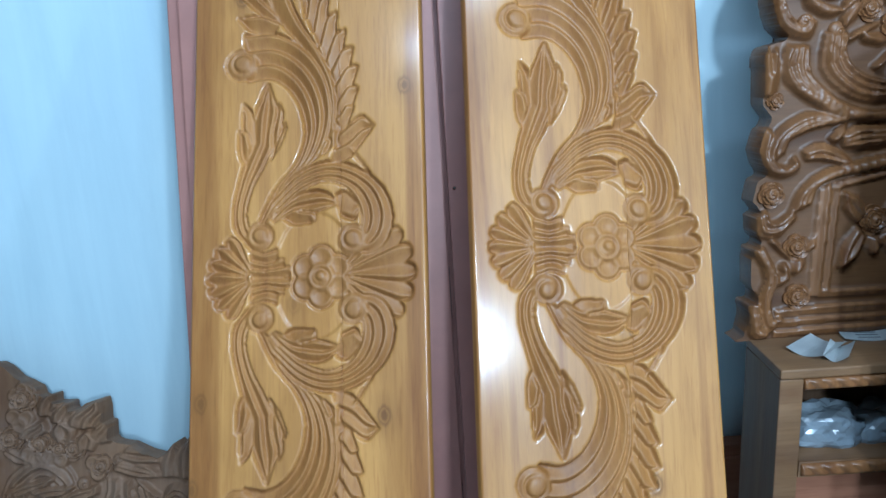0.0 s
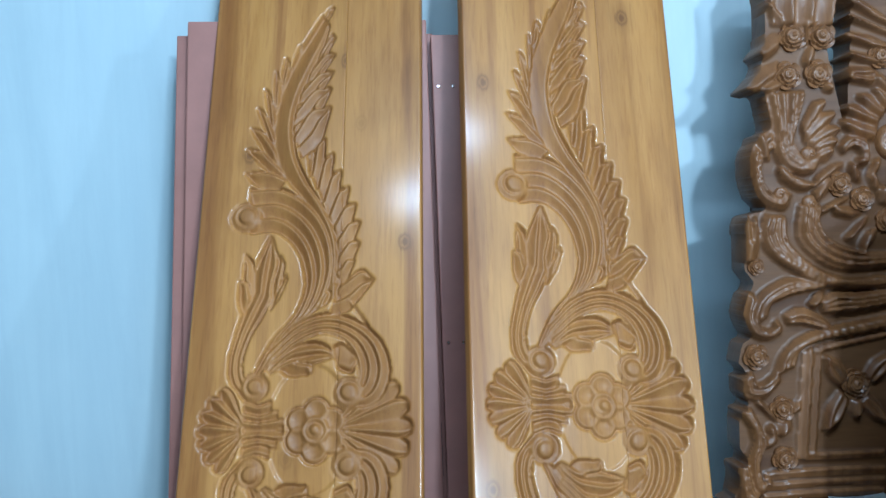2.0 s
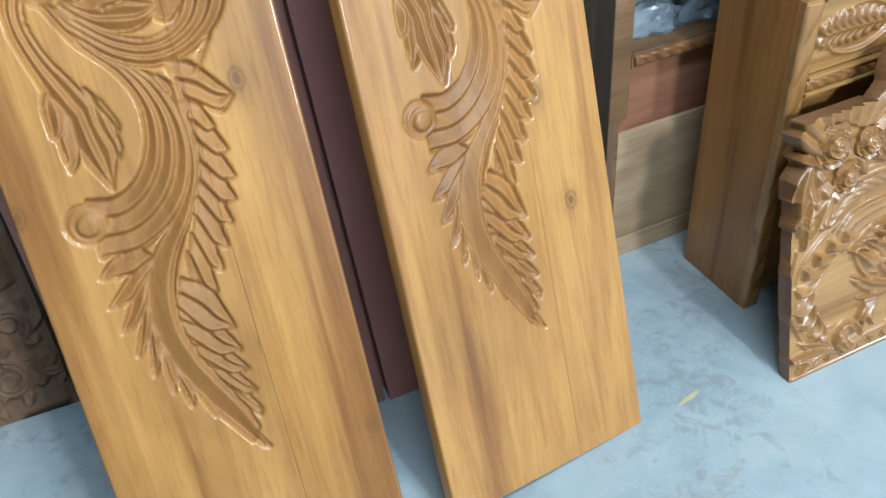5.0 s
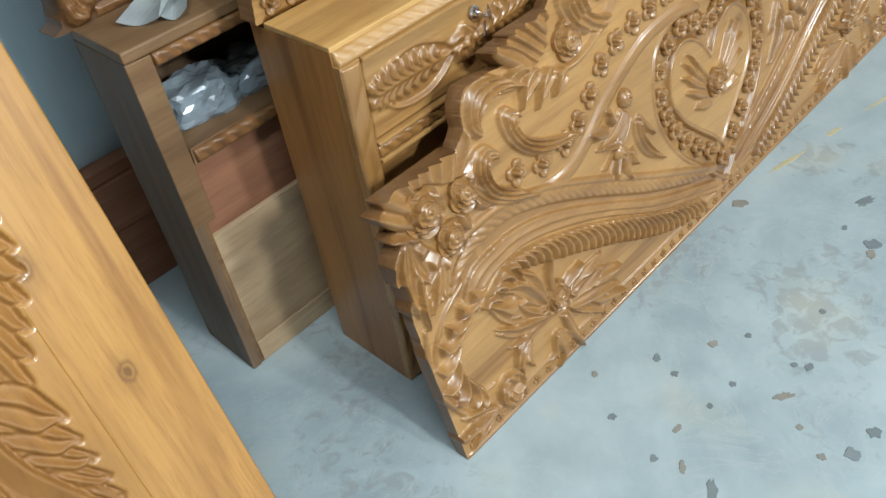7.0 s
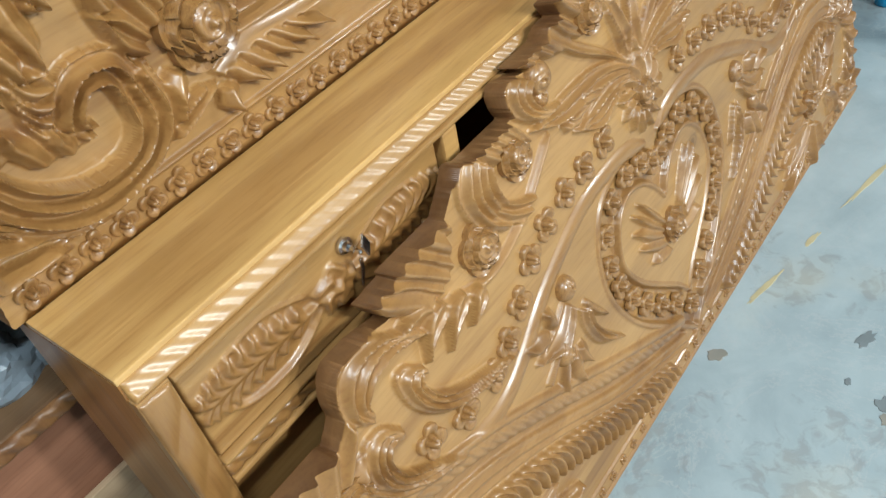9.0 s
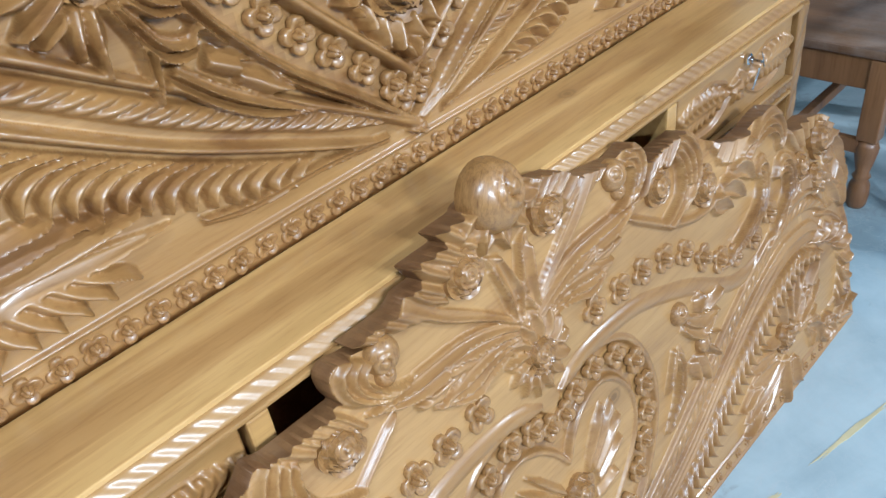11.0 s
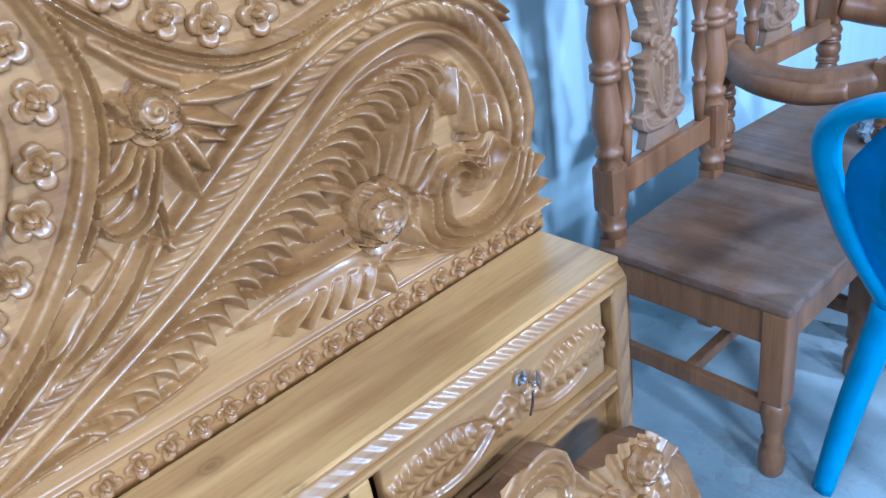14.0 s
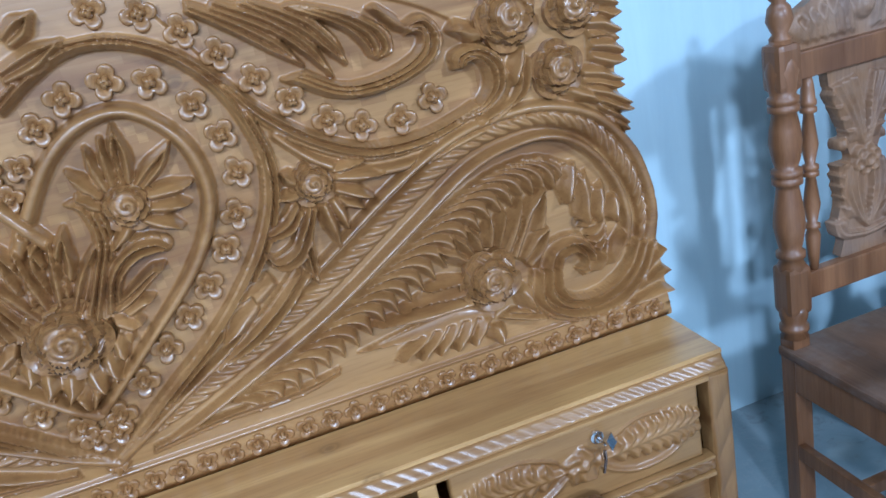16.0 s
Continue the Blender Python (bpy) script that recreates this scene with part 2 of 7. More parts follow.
def floor_material():
    """Pale polished marble with grey clouds, drips of paint and dust."""
    m, t, p = nodes_of("pale_marble_floor")
    mp, _ = coords(t, (1, 1, 1), 0.0)
    big, mid, fine = noise_node(t, mp, 1.3, 7, 0.62, 0.8), noise_node(t, mp, 7, 6, 0.65, 0.4), noise_node(t, mp, 60, 3)
    c = ramp(t, [(0.32, (0.255, 0.31, 0.325)), (0.52, (0.34, 0.40, 0.415)), (0.7, (0.42, 0.475, 0.48))])
    link(t, big, "Fac", c, 0)
    c2 = ramp(t, [(0.3, (0.80, 0.82, 0.83)), (0.62, (1.04, 1.04, 1.03))])
    link(t, mid, "Fac", c2, 0)
    col = mix(t, c.outputs[0], c2.outputs[0], 0.8, "MULTIPLY")
    ve = noise_node(t, mp, 3.1, 8, 0.7, 2.5)
    vr = ramp(t, [(0.485, (0, 0, 0)), (0.5, (0.5, 0.5, 0.5)), (0.515, (0, 0, 0))])
    link(t, ve, "Fac", vr, 0)
    col = mix(t, col, (0.40, 0.42, 0.42), vr.outputs[0])
    sp = noise_node(t, mp, 24, 4, 0.6, 0.8)
    patch = noise_node(t, mp, 2.2, 2, 0.5)
    mul = t.nodes.new("ShaderNodeMath")
    mul.operation = "MULTIPLY"
    link(t, sp, "Fac", mul, 0)
    link(t, patch, "Fac", mul, 1)
    sr = ramp(t, [(0.29, (0, 0, 0)), (0.36, (0.5, 0.5, 0.5))])
    link(t, mul, 0, sr, 0)
    col = mix(t, col, (0.22, 0.225, 0.215), sr.outputs[0])
    ru = noise_node(t, mp, 4.4, 3, 0.5)
    rr = ramp(t, [(0.56, (0, 0, 0)), (0.74, (0.22, 0.22, 0.22))])
    link(t, ru, "Fac", rr, 0)
    col = mix(t, col, (0.60, 0.52, 0.36), rr.outputs[0])
    t.links.new(col, p.inputs["Base Color"])
    gr = ramp(t, [(0.3, (0.42,) * 3), (0.7, (0.62,) * 3)])
    link(t, mid, "Fac", gr, 0)
    link(t, gr, 0, p, "Roughness")
    b = t.nodes.new("ShaderNodeBump")
    b.inputs["Strength"].default_value, b.inputs["Distance"].default_value = 0.03, 0.003
    link(t, fine, "Fac", b, "Height")
    link(t, b, 0, p, "Normal")
    return m


FLOOR = floor_material()
STAIN = plain("dried_grey_stain", (0.17, 0.195, 0.20), 0.5)
SMUDGE = plain("worn_brown_stain", (0.24, 0.225, 0.19), 0.55)
YELLOW = plain("yellow_paint_smear", (0.50, 0.42, 0.24), 0.6)


# ---- building tools ----
def mesh_of(name, bm, smooth=False):
    me = bpy.data.meshes.new(name)
    bmesh.ops.recalc_face_normals(bm, faces=bm.faces)
    bm.to_mesh(me)
    bm.free()
    if smooth:
        me.polygons.foreach_set("use_smooth", [True] * len(me.polygons))
    return me


def part(name, bm, material, parent, label="", smooth=False, at=None):
    """One mesh object under a thing or a part."""
    me = bm if isinstance(bm, bpy.types.Mesh) else mesh_of(name, bm, smooth)
    ob = new(name, me)
    if material and not me.materials:
        me.materials.append(material)
    ob.parent = parent
    if at is not None:
        ob.matrix_local = at
    return tagged(ob, label)


def thing(name, m, label, category, group="", kind=""):
    ob = new(name)
    ob.empty_display_size = 0.05
    ob.matrix_world = m
    return tagged(ob, label, category, group, kind)


def solid(name, bm, material, label, category="", kind="structure", smooth=False):
    ob = new(name, mesh_of(name, bm, smooth))
    ob.data.materials.append(material)
    return tagged(ob, label, category, kind=kind)


def add_box(bm, x0, x1, y0, y1, z0, z1, bevel=0.0):
    r = bmesh.ops.create_cube(bm, size=1.0)
    vs = r["verts"]
    for v in vs:
        v.co = Vector((x0 + (v.co.x + 0.5) * (x1 - x0), y0 + (v.co.y + 0.5) * (y1 - y0), z0 + (v.co.z + 0.5) * (z1 - z0)))
    if bevel:
        es = list({e for v in vs for e in v.link_edges})
        bmesh.ops.bevel(bm, geom=es, offset=bevel, segments=2, affect="EDGES", profile=0.6)
    return bm


def block(x0, x1, y0, y1, z0, z1, bevel=0.003):
    return add_box(bmesh.new(), x0, x1, y0, y1, z0, z1, bevel)


def turned(profile, sides=20):
    """A turned part from (height, radius) steps."""
    bm = bmesh.new()
    rings = []
    for z, r in profile:
        rings.append([bm.verts.new((r * math.cos(2 * math.pi * k / sides), r * math.sin(2 * math.pi * k / sides), z)) for k in range(sides)])
    for a, b in zip(rings, rings[1:]):
        for k in range(sides):
            bm.faces.new((a[k], a[(k + 1) % sides], b[(k + 1) % sides], b[k]))
    bm.faces.new(rings[0][::-1])
    bm.faces.new(rings[-1])
    return bm


def curve_points(pts, per=10):
    """A Catmull-Rom curve through points of any dimension."""
    p = np.array(pts, float)
    if len(p) == 2:
        return p[0] + (p[1] - p[0]) * np.linspace(0, 1, per + 1)[:, None]
    e = np.vstack([2 * p[0] - p[1], p, 2 * p[-1] - p[-2]])
    out = []
    for i in range(len(p) - 1):
        a, b, c, d = e[i : i + 4]
        s = np.linspace(0, 1, per, endpoint=False)[:, None]
        out.append(0.5 * (2 * b + (c - a) * s + (2 * a - 5 * b + 4 * c - d) * s**2 + (3 * b - a - 3 * c + d) * s**3))
    return np.vstack(out + [p[-1:]])


def sweep(pts, radius, sides=8, flat=1.0, per=8):
    """A rounded bar along a curve; radius may be a function of the way 0 to 1."""
    bm = bmesh.new()
    c = [Vector(v) for v in curve_points(pts, per)]
    rings, up = [], Vector((0, 0, 1))
    for i, v in enumerate(c):
        d = (c[min(i + 1, len(c) - 1)] - c[max(i - 1, 0)]).normalized()
        side = d.cross(up)
        side = side.normalized() if side.length > 1e-3 else Vector((1, 0, 0))
        top = side.cross(d).normalized()
        r = radius(i / (len(c) - 1)) if callable(radius) else radius
        rings.append([bm.verts.new(v + side * (r * math.cos(2 * math.pi * k / sides)) + top * (r * flat * math.sin(2 * math.pi * k / sides))) for k in range(sides)])
    for a, b in zip(rings, rings[1:]):
        for k in range(sides):
            bm.faces.new((a[k], a[(k + 1) % sides], b[(k + 1) % sides], b[k]))
    bm.faces.new(rings[0][::-1])
    bm.faces.new(rings[-1])
    return bm


class Carving:
    """A board cut in relief: strokes in millimetres (u to the right, v up), each repeated by the mirrors."""

    def __init__(self, u0, u1, v0, v1, step, sink=0.0, rim=0.0, mirror=((1, 0, 1, 0),), tall=1.0, relief=1.0):
        self.tall, self.field, self.squash, self.relief = tall, -99.0, None, relief
        self.us, self.vs = np.arange(u0, u1 + step / 2, step), np.arange(v0, v1 + step / 2, step)
        self.U, self.V = np.meshgrid(self.us, self.vs)
        self.S = np.full(self.U.shape, -99.0)
        self.G = np.zeros(self.U.shape)
        self.step, self.sink, self.rim, self.mirror = step, sink, rim, mirror

    def _window(self, c, r):
        i0, i1 = np.searchsorted(self.vs, [c[:, 1].min() - r, c[:, 1].max() + r])
        j0, j1 = np.searchsorted(self.us, [c[:, 0].min() - r, c[:, 0].max() + r])
        return slice(i0, i1), slice(j0, j1)

    def _near(self, c, w):
        """Distance to a curve, the way along it, the side, for the cells round it."""
        x, y = self.U[w], self.V[w]
        best, way, side = np.full(x.shape, 1e9), np.zeros(x.shape), np.zeros(x.shape)
        seg = np.diff(c, axis=0)
        ln = np.maximum(np.hypot(*seg.T), 1e-6)
        arc = np.r_[0, np.cumsum(ln)]
        for k in range(len(seg)):
            px, py = x - c[k, 0], y - c[k, 1]
            s = np.clip((px * seg[k, 0] + py * seg[k, 1]) / ln[k] ** 2, 0, 1)
            dx, dy = px - s * seg[k, 0], py - s * seg[k, 1]
            d = dx * dx + dy * dy
            m = d < best
            best[m], way[m] = d[m], (arc[k] + s[m] * ln[k])
            side[m] = np.sign(seg[k, 0] * py - seg[k, 1] * px)[m]
        return np.sqrt(best), way / arc[-1], side, arc[-1]

    def _lay(self, w, inside, z, d, half):
        cover = np.clip((half - d) / self.step + 0.5, 0, 1)
        z = -self.sink + (z + self.sink) * cover
        self.S[w] = np.where(cover > 0, np.maximum(self.S[w], z), self.S[w])
        if self.rim:
            g = np.where((d < half + self.rim), -self.sink * np.clip(1 - (d - half) / self.rim, 0, 1), 0)
            self.G[w] = np.minimum(self.G[w], g)

    def _each(self, pts, per=10):
        p = np.array(pts, float)
        for a, b, c, d in self.mirror:
            yield curve_points(p * (a, c) + (b, d), per), a * c

    def ridge(self, w, *pts, h=None):
        h = (h or (1.5 if self.sink else 0.95 * w)) * self.tall
        for c, _ in self._each(pts):
            k = self._window(c, w + 12)
            d, s, side, _ = self._near(c, k)
            half = w * (0.35 + 0.65 * np.sin(np.pi * np.clip(0.12 + 0.8 * s, 0, 1)))
            t = np.clip(d / half, 0, 1)
            cut = 0.26 * (h + self.sink) * np.exp(-((t * side - 0.30) ** 2) / 0.05) * (w > 7)
            z = -self.sink + (h + self.sink) * (1 - t**2.0) ** 0.75 - cut
            self._lay(k, d < half, z, d, half)

    def rail(self, w, *pts, h=6.0, peak=4.0):
        """A raised line of even width; a low peak makes it a roof with a sharp crest."""
        for c, _ in self._each(pts):
            k = self._window(c, w + 12)
            d, s, side, ln = self._near(c, k)
            half = w * np.clip(0.3 + np.minimum(s, 1 - s) * ln / (3 * w), 0, 1)
            t = np.clip(d / half, 0, 1)
            self._lay(k, d < half, h * (1 - t**peak), d, half)

    def roof(self, w, *pts, h=10.0):
        self.rail(w, *pts, h=h, peak=1.15)

    def leaf(self, w, *pts, h=None, n=1):
        """A long blade: narrow root, full middle, pointed tip."""
        h = (h or 1.0 * w) * self.tall
        c = curve_points(pts, 10)
        d = np.gradient(c, axis=0)
        d /= np.maximum(np.hypot(*d.T), 1e-6)[:, None]
        s = np.linspace(0, 1, len(c))
        half = w * (0.92 * np.sin(np.pi * s**0.72) ** 0.8 + 0.38 * (1 - s))
        side = np.stack([-d[:, 1], d[:, 0]], -1) * half[:, None]
        self.band(n, c + side, c - side, 0.12 * h, h)

    def lobe(self, w, *pts, h=None):
        """A round-ended scallop, hollowed along its middle."""
        h = (h or (1.0 if self.sink else 0.9 * w)) * self.tall
        for c, _ in self._each(pts):
            k = self._window(c, w + 12)
            d, s, side, _ = self._near(c, k)
            half = w * (0.35 + 0.65 * s)
            t = np.clip(d / half, 0, 1)
            z = -self.sink + (h + self.sink) * (0.50 + 0.50 * t**2) * (1 - 0.75 * np.clip((t - 0.8) / 0.2, 0, 1))
            self._lay(k, d < half, z, d, half)

    def comb(self, n, length, w, *pts, lean=34.0, h=None, right=True):
        """A row of overlapping leaf lobes on one side of a curve."""
        h = (h or 1.15 * w) * self.tall
        p = curve_points(pts, 12)
        ln = np.r_[0, np.cumsum(np.hypot(*np.diff(p, axis=0).T))]
        at = lambda s: np.array([np.interp(s, ln, p[:, 0]), np.interp(s, ln, p[:, 1])])
        for i in range(n - 1, -1, -1):
            s, e = i / n * ln[-1], (i + 1) / n * ln[-1]
            o, q = at(s), at(e)
            t = (q - o) / max(np.hypot(*(q - o)), 1e-6)
            nrm = np.array([t[1], -t[0]]) * (1 if right else -1)
            size = length * (0.4 + 0.6 * math.sin(math.pi * (i + 0.5) / n) ** 0.6)
            k0, k1 = math.radians(0.7 * lean), math.radians(1.5 * lean)
            way = lambda k: math.cos(k) * t + math.sin(k) * nrm
            a, b = 0.5 * size * way(k0), 0.8 * size * way(0.55 * k0 + 0.45 * k1)
            tip = (o + q) / 2 + size * way(k1)
            l, r = [o, o + a, o + b, tip], [q, q + a, q + b, tip]
            self.blade(1, l, r, 0.0, 1.3 * h / self.relief)

    def rope(self, w, *pts, pitch=23.0, h=None):
        h = (h or 1.0 * w) * self.tall
        for c, flip in self._each(pts, 14):
            k = self._window(c, w + 12)
            d, s, side, ln = self._near(c, k)
            half = w * np.clip(np.minimum(s * 8, (1 - s) * 5) + 0.35, 0, 1)
            t = np.clip(d / half, 0, 1)
            twist = np.abs(np.sin(np.pi * (s * ln / pitch + flip * side * t * 0.95)))
            z = -self.sink + (h + self.sink) * np.sqrt(1 - t**2) * (0.45 + 0.55 * twist**0.6)
            self._lay(k, d < half, z, d, half)

    def ball(self, r, *pts, h=None):
        h = (h or 0.8 * r) * self.tall
        for p in pts:
            for a, b, c, d0 in self.mirror:
                o = np.array([[p[0] * a + b, p[1] * c + d0]])
                k = self._window(o, r + 12)
                d = np.hypot(self.U[k] - o[0, 0], self.V[k] - o[0, 1])
                ang = np.arctan2(self.V[k] - o[0, 1], self.U[k] - o[0, 0])
                t = np.clip(d / r, 0, 1)
                z = -self.sink + (h + self.sink) * np.sqrt(1 - t**2)
                z -= 0.25 * h * np.exp(-((t - 0.2 - 0.6 * ((ang * a * c / (2 * np.pi)) % 1)) ** 2) / 0.006)
                self._lay(k, d < r, z, d, r)

    def spray(self, w, *pts):
        """Three long blades from one root."""
        p = np.array(pts, float)
        for turn, size in ((25, 0.76), (-25, 0.76), (0, 1.0)):
            r = math.radians(turn)
            q = (p - p[0]) @ np.array([[math.cos(r), math.sin(r)], [-math.sin(r), math.cos(r)]]) * size + p[0]
            self.leaf(0.66 * w, *q, h=(0.95 if turn == 0 else 0.75) * w)

    def swirl(self, r, *pts, blades=6):
        """Curved blades turning out of a small eye."""
        for o in pts:
            for i in range(blades):
                a = 2 * math.pi * i / blades
                arm = [(o[0] + r * k * math.cos(a + q), o[1] + r * k * math.sin(a + q)) for k, q in ((0.14, 0), (0.42, 0.55), (0.74, 0.95), (1.0, 1.75))]
                self.leaf(0.30 * r, *arm, h=0.40 * r)
            self.ball(0.18 * r, o, h=0.3 * r)

    def _splat(self, L, R, prof):
        """Fills the strip between two curves; prof(x across, s along) gives its height."""
        def even(c, k):
            a = np.r_[0, np.cumsum(np.hypot(*np.diff(c, axis=0).T))]
            q = np.linspace(0, a[-1], k)
            return np.stack([np.interp(q, a, c[:, 0]), np.interp(q, a, c[:, 1])], -1)

        long = max(np.hypot(*np.diff(c, axis=0).T).sum() for c in (L, R))
        k = int(long / self.step * 2.4) + 4
        A, B = even(L, k), even(R, k)
        w = int(np.hypot(*(A - B).T).max() / self.step * 2.4) + 4
        x, s = np.linspace(0, 1, w)[None, :, None], np.linspace(0, 1, k)[:, None]
        P = A[:, None] * (1 - x) + B[:, None] * x
        z = np.broadcast_to(prof(x[..., 0], s), P.shape[:2])
        j = np.round((P[..., 0] - self.us[0]) / self.step).astype(int)
        i = np.round((P[..., 1] - self.vs[0]) / self.step).astype(int)
        ok = (i >= 0) & (j >= 0) & (i < len(self.vs)) & (j < len(self.us))
        top = np.full(self.S.shape, -99.0)
        np.maximum.at(top, (i[ok], j[ok]), z[ok])
        self.S = np.where(top > -50, top, self.S)

    def band(self, n, left, right, lo=None, hi=None):
        """A strip gouged into n hollow flutes with sharp crests, running from root to tip; n = 0 is a plain rounded rail."""
        base, crest = (-0.85 * self.sink if lo is None else lo), (-0.05 * self.sink if hi is None else hi)
        for a, b, c, d in self.mirror:
            m, o = np.array((a, c), float), np.array((b, d), float)
            lo, hi = base * self.relief, crest * self.relief
            L, R = np.array(left, float), np.array(right, float)
            if self.squash and c < 0:
                v0, k = self.squash
                for p in (L, R):
                    p[:, 1] = np.where(p[:, 1] > v0, v0 + (p[:, 1] - v0) * k, p[:, 1])

            def prof(x, s):
                if n == 0:
                    return lo + (hi - lo) * np.clip(1 - (2 * x - 1) ** 2, 0, 1) ** 0.6 * np.clip(0.4 + 12 * np.minimum(s, 1 - s), 0, 1)
                f = np.where(x >= 1, 1.0, (x * n) % 1.0)
                gouge = 0.04 + 0.96 * f**1.9 - 0.25 * np.clip((f - 0.92) / 0.08, 0, 1) ** 2
                gouge = gouge + 0.34 * np.clip(1 - f / 0.2, 0, 1)
                if self.sink:
                    gouge = np.where(f < 0.78, 0.1 + 0.9 * (f / 0.78) ** 1.35, 0.55 + 0.45 * np.cos(np.pi * (f - 0.78) / 0.22))
                swell = 0.72 + 0.28 * np.sin(np.pi * (0.1 + 0.85 * s))
                return lo + (hi - lo) * gouge * swell

            self._splat(curve_points(L * m + o, 14), curve_points(R * m + o, 14), prof)

    def tooth(self, a, b, tip, n=1, lo=None, hi=None):
        """A pointed leaflet on the base a to b, hollow along a and crested along b."""
        a, b, tip = (np.array(v, float) for v in (a, b, tip))
        mid = (a + b) / 2
        l = [a, (a + tip) / 2 + 0.85 * (a - mid), 0.2 * a + 0.8 * tip + 0.42 * (a - mid), tip]
        r = [b, (b + tip) / 2 + 0.85 * (b - mid), 0.2 * b + 0.8 * tip + 0.42 * (b - mid), tip]
        if self.sink:
            self.band(n, l, r, lo, hi)
        else:
            self.blade(n, l, r, lo, hi)

    def blade(self, n, left, right, lo, hi):
        """A leaflet with a bent crest down its length, rising to a lifted tip."""
        lo, hi = lo * self.relief, hi * self.relief
        for a, b, c, d in self.mirror:
            m, o = np.array((a, c), float), np.array((b, d), float)

            def prof(x, s):
                f = np.where(x >= 1, 1.0, (x * n) % 1.0)
                hump = np.where(f < 0.6, (f / 0.6) ** 1.4, np.clip((1 - f) / 0.4, 0, 1) ** 0.55)
                return lo + (hi - lo) * (0.12 + 0.88 * hump) * (0.5 + 0.5 * s**0.8)

            self._splat(curve_points(np.array(left, float) * m + o, 14), curve_points(np.array(right, float) * m + o, 14), prof)

    def volute(self, r, *pts):
        """A smooth round knob with a crescent cut."""
        for p in pts:
            for a, b, c, d0 in self.mirror:
                o = np.array([[p[0] * a + b, p[1] * c + d0]])
                k = self._window(o, r + 3)
                x, y = self.U[k] - o[0, 0], self.V[k] - o[0, 1]
                d, ang = np.hypot(x, y), np.arctan2(y * c, x * a)
                t = d / r
                turn = ((ang + 0.6) / (2 * np.pi)) % 1
                z = self.sink * (0.22 - 0.55 * np.clip(t, 0, 1) ** 2.4)
                z = z - 0.5 * self.sink * np.exp(-((t - 0.62 - 0.12 * np.sin(2 * np.pi * turn)) ** 2) / 0.006) * np.clip(1.3 * np.sin(np.pi * turn), 0, 1)
                self.S[k] = np.where(t < 1, z, self.S[k])

    def petal(self, r, o, h):
        """A round cupped petal."""
        k = self._window(np.array([o], float), r + 12)
        d = np.hypot(self.U[k] - o[0], self.V[k] - o[1])
        t = np.clip(d / r, 0, 1)
        z = -self.sink + (h + self.sink) * (0.55 + 0.45 * t**2) * (1 - 0.6 * np.clip((t - 0.88) / 0.12, 0, 1))
        self._lay(k, d < r, z, d, r)

    def level(self, z, *pts):
        """The ground within an outline, with its mirror image, sunk or raised."""
        for c, _ in self._each(pts):
            self.G = np.where(inside_of(c, self.U, self.V), z, self.G)

    def mesh(self, name, thick, plain_mat, carved_mat, outline=None, span=None, crisp=78.0, end_mat=None):
        """The relief as one mesh in metres, with edges and a back."""
        n, m = self.U.shape
        if self.rim:
            D = np.where(self.S > -50, 0.0, 99.0)
            for _ in range(int(self.rim / self.step) + 2):
                for ax in (0, 1):
                    for sh in (1, -1):
                        D = np.minimum(D, np.roll(D, sh, ax) + self.step)
            self.G = np.where(self.S > -50, self.G, np.minimum(self.G, -0.7 * self.sink * np.clip(1 - D / self.rim, 0, 1)))
        H = np.where(self.S > -50, self.S, self.G)
        for _ in range(2 if self.sink else 1):
            Q = np.pad(H, 1, mode="edge")
            Q = (Q[:-2] + 2 * Q[1:-1] + Q[2:]) / 4
            H = (Q[:, :-2] + 2 * Q[:, 1:-1] + Q[:, 2:]) / 4
        Q = np.pad(H, 1, mode="edge")
        H = 0.5 * H + 0.125 * (Q[:-2, 1:-1] + Q[2:, 1:-1] + Q[1:-1, :-2] + Q[1:-1, 2:])
        keep = np.ones((n, m), bool)
        if outline is not None:
            full = inside_of(outline, self.U, self.V)
            keep, more = full, full | (self.S > -50)
            for _ in range(150):
                grown = keep.copy()
                grown[1:], grown[:-1] = grown[1:] | keep[:-1], grown[:-1] | keep[1:]
                grown[:, 1:], grown[:, :-1] = grown[:, 1:] | keep[:, :-1], grown[:, :-1] | keep[:, 1:]
                grown &= more
                if (grown == keep).all():
                    break
                keep = grown
        if span is not None:
            keep &= (self.U >= span[0] - 0.01) & (self.U <= span[1] + 0.01)
            for e in span:
                H = H - 0.35 * np.clip(1 - np.abs(self.U - e) / 1.6, 0, 1)
        cell = keep[:-1, :-1] & keep[1:, :-1] & keep[:-1, 1:] & keep[1:, 1:]
        edge = np.minimum.reduce([self.U - self.us[0], self.us[-1] - self.U, self.V - self.vs[0], self.vs[-1] - self.V])
        if outline is None:
            H = H - 2.5 * np.clip(1 - edge / 4.0, 0, 1) ** 2
        idx = np.arange(n * m).reshape(n, m)
        quads = np.stack([idx[:-1, :-1], idx[:-1, 1:], idx[1:, 1:], idx[1:, :-1]], -1)[cell]
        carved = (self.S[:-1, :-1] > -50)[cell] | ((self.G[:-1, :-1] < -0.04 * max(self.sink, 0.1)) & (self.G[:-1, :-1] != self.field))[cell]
        # plain ground in larger faces
        big = 8
        kn, km = (n - 1) // big, (m - 1) // big
        lo, hi = np.full((kn, km), 1e9), np.full((kn, km), -1e9)
        whole = np.ones((kn, km), bool)
        for a in range(big + 1):
            for b in range(big + 1):
                h = H[a : a + kn * big : big, b : b + km * big : big][:kn, :km]
                lo, hi = np.minimum(lo, h), np.maximum(hi, h)
                whole &= keep[a : a + kn * big : big, b : b + km * big : big][:kn, :km]
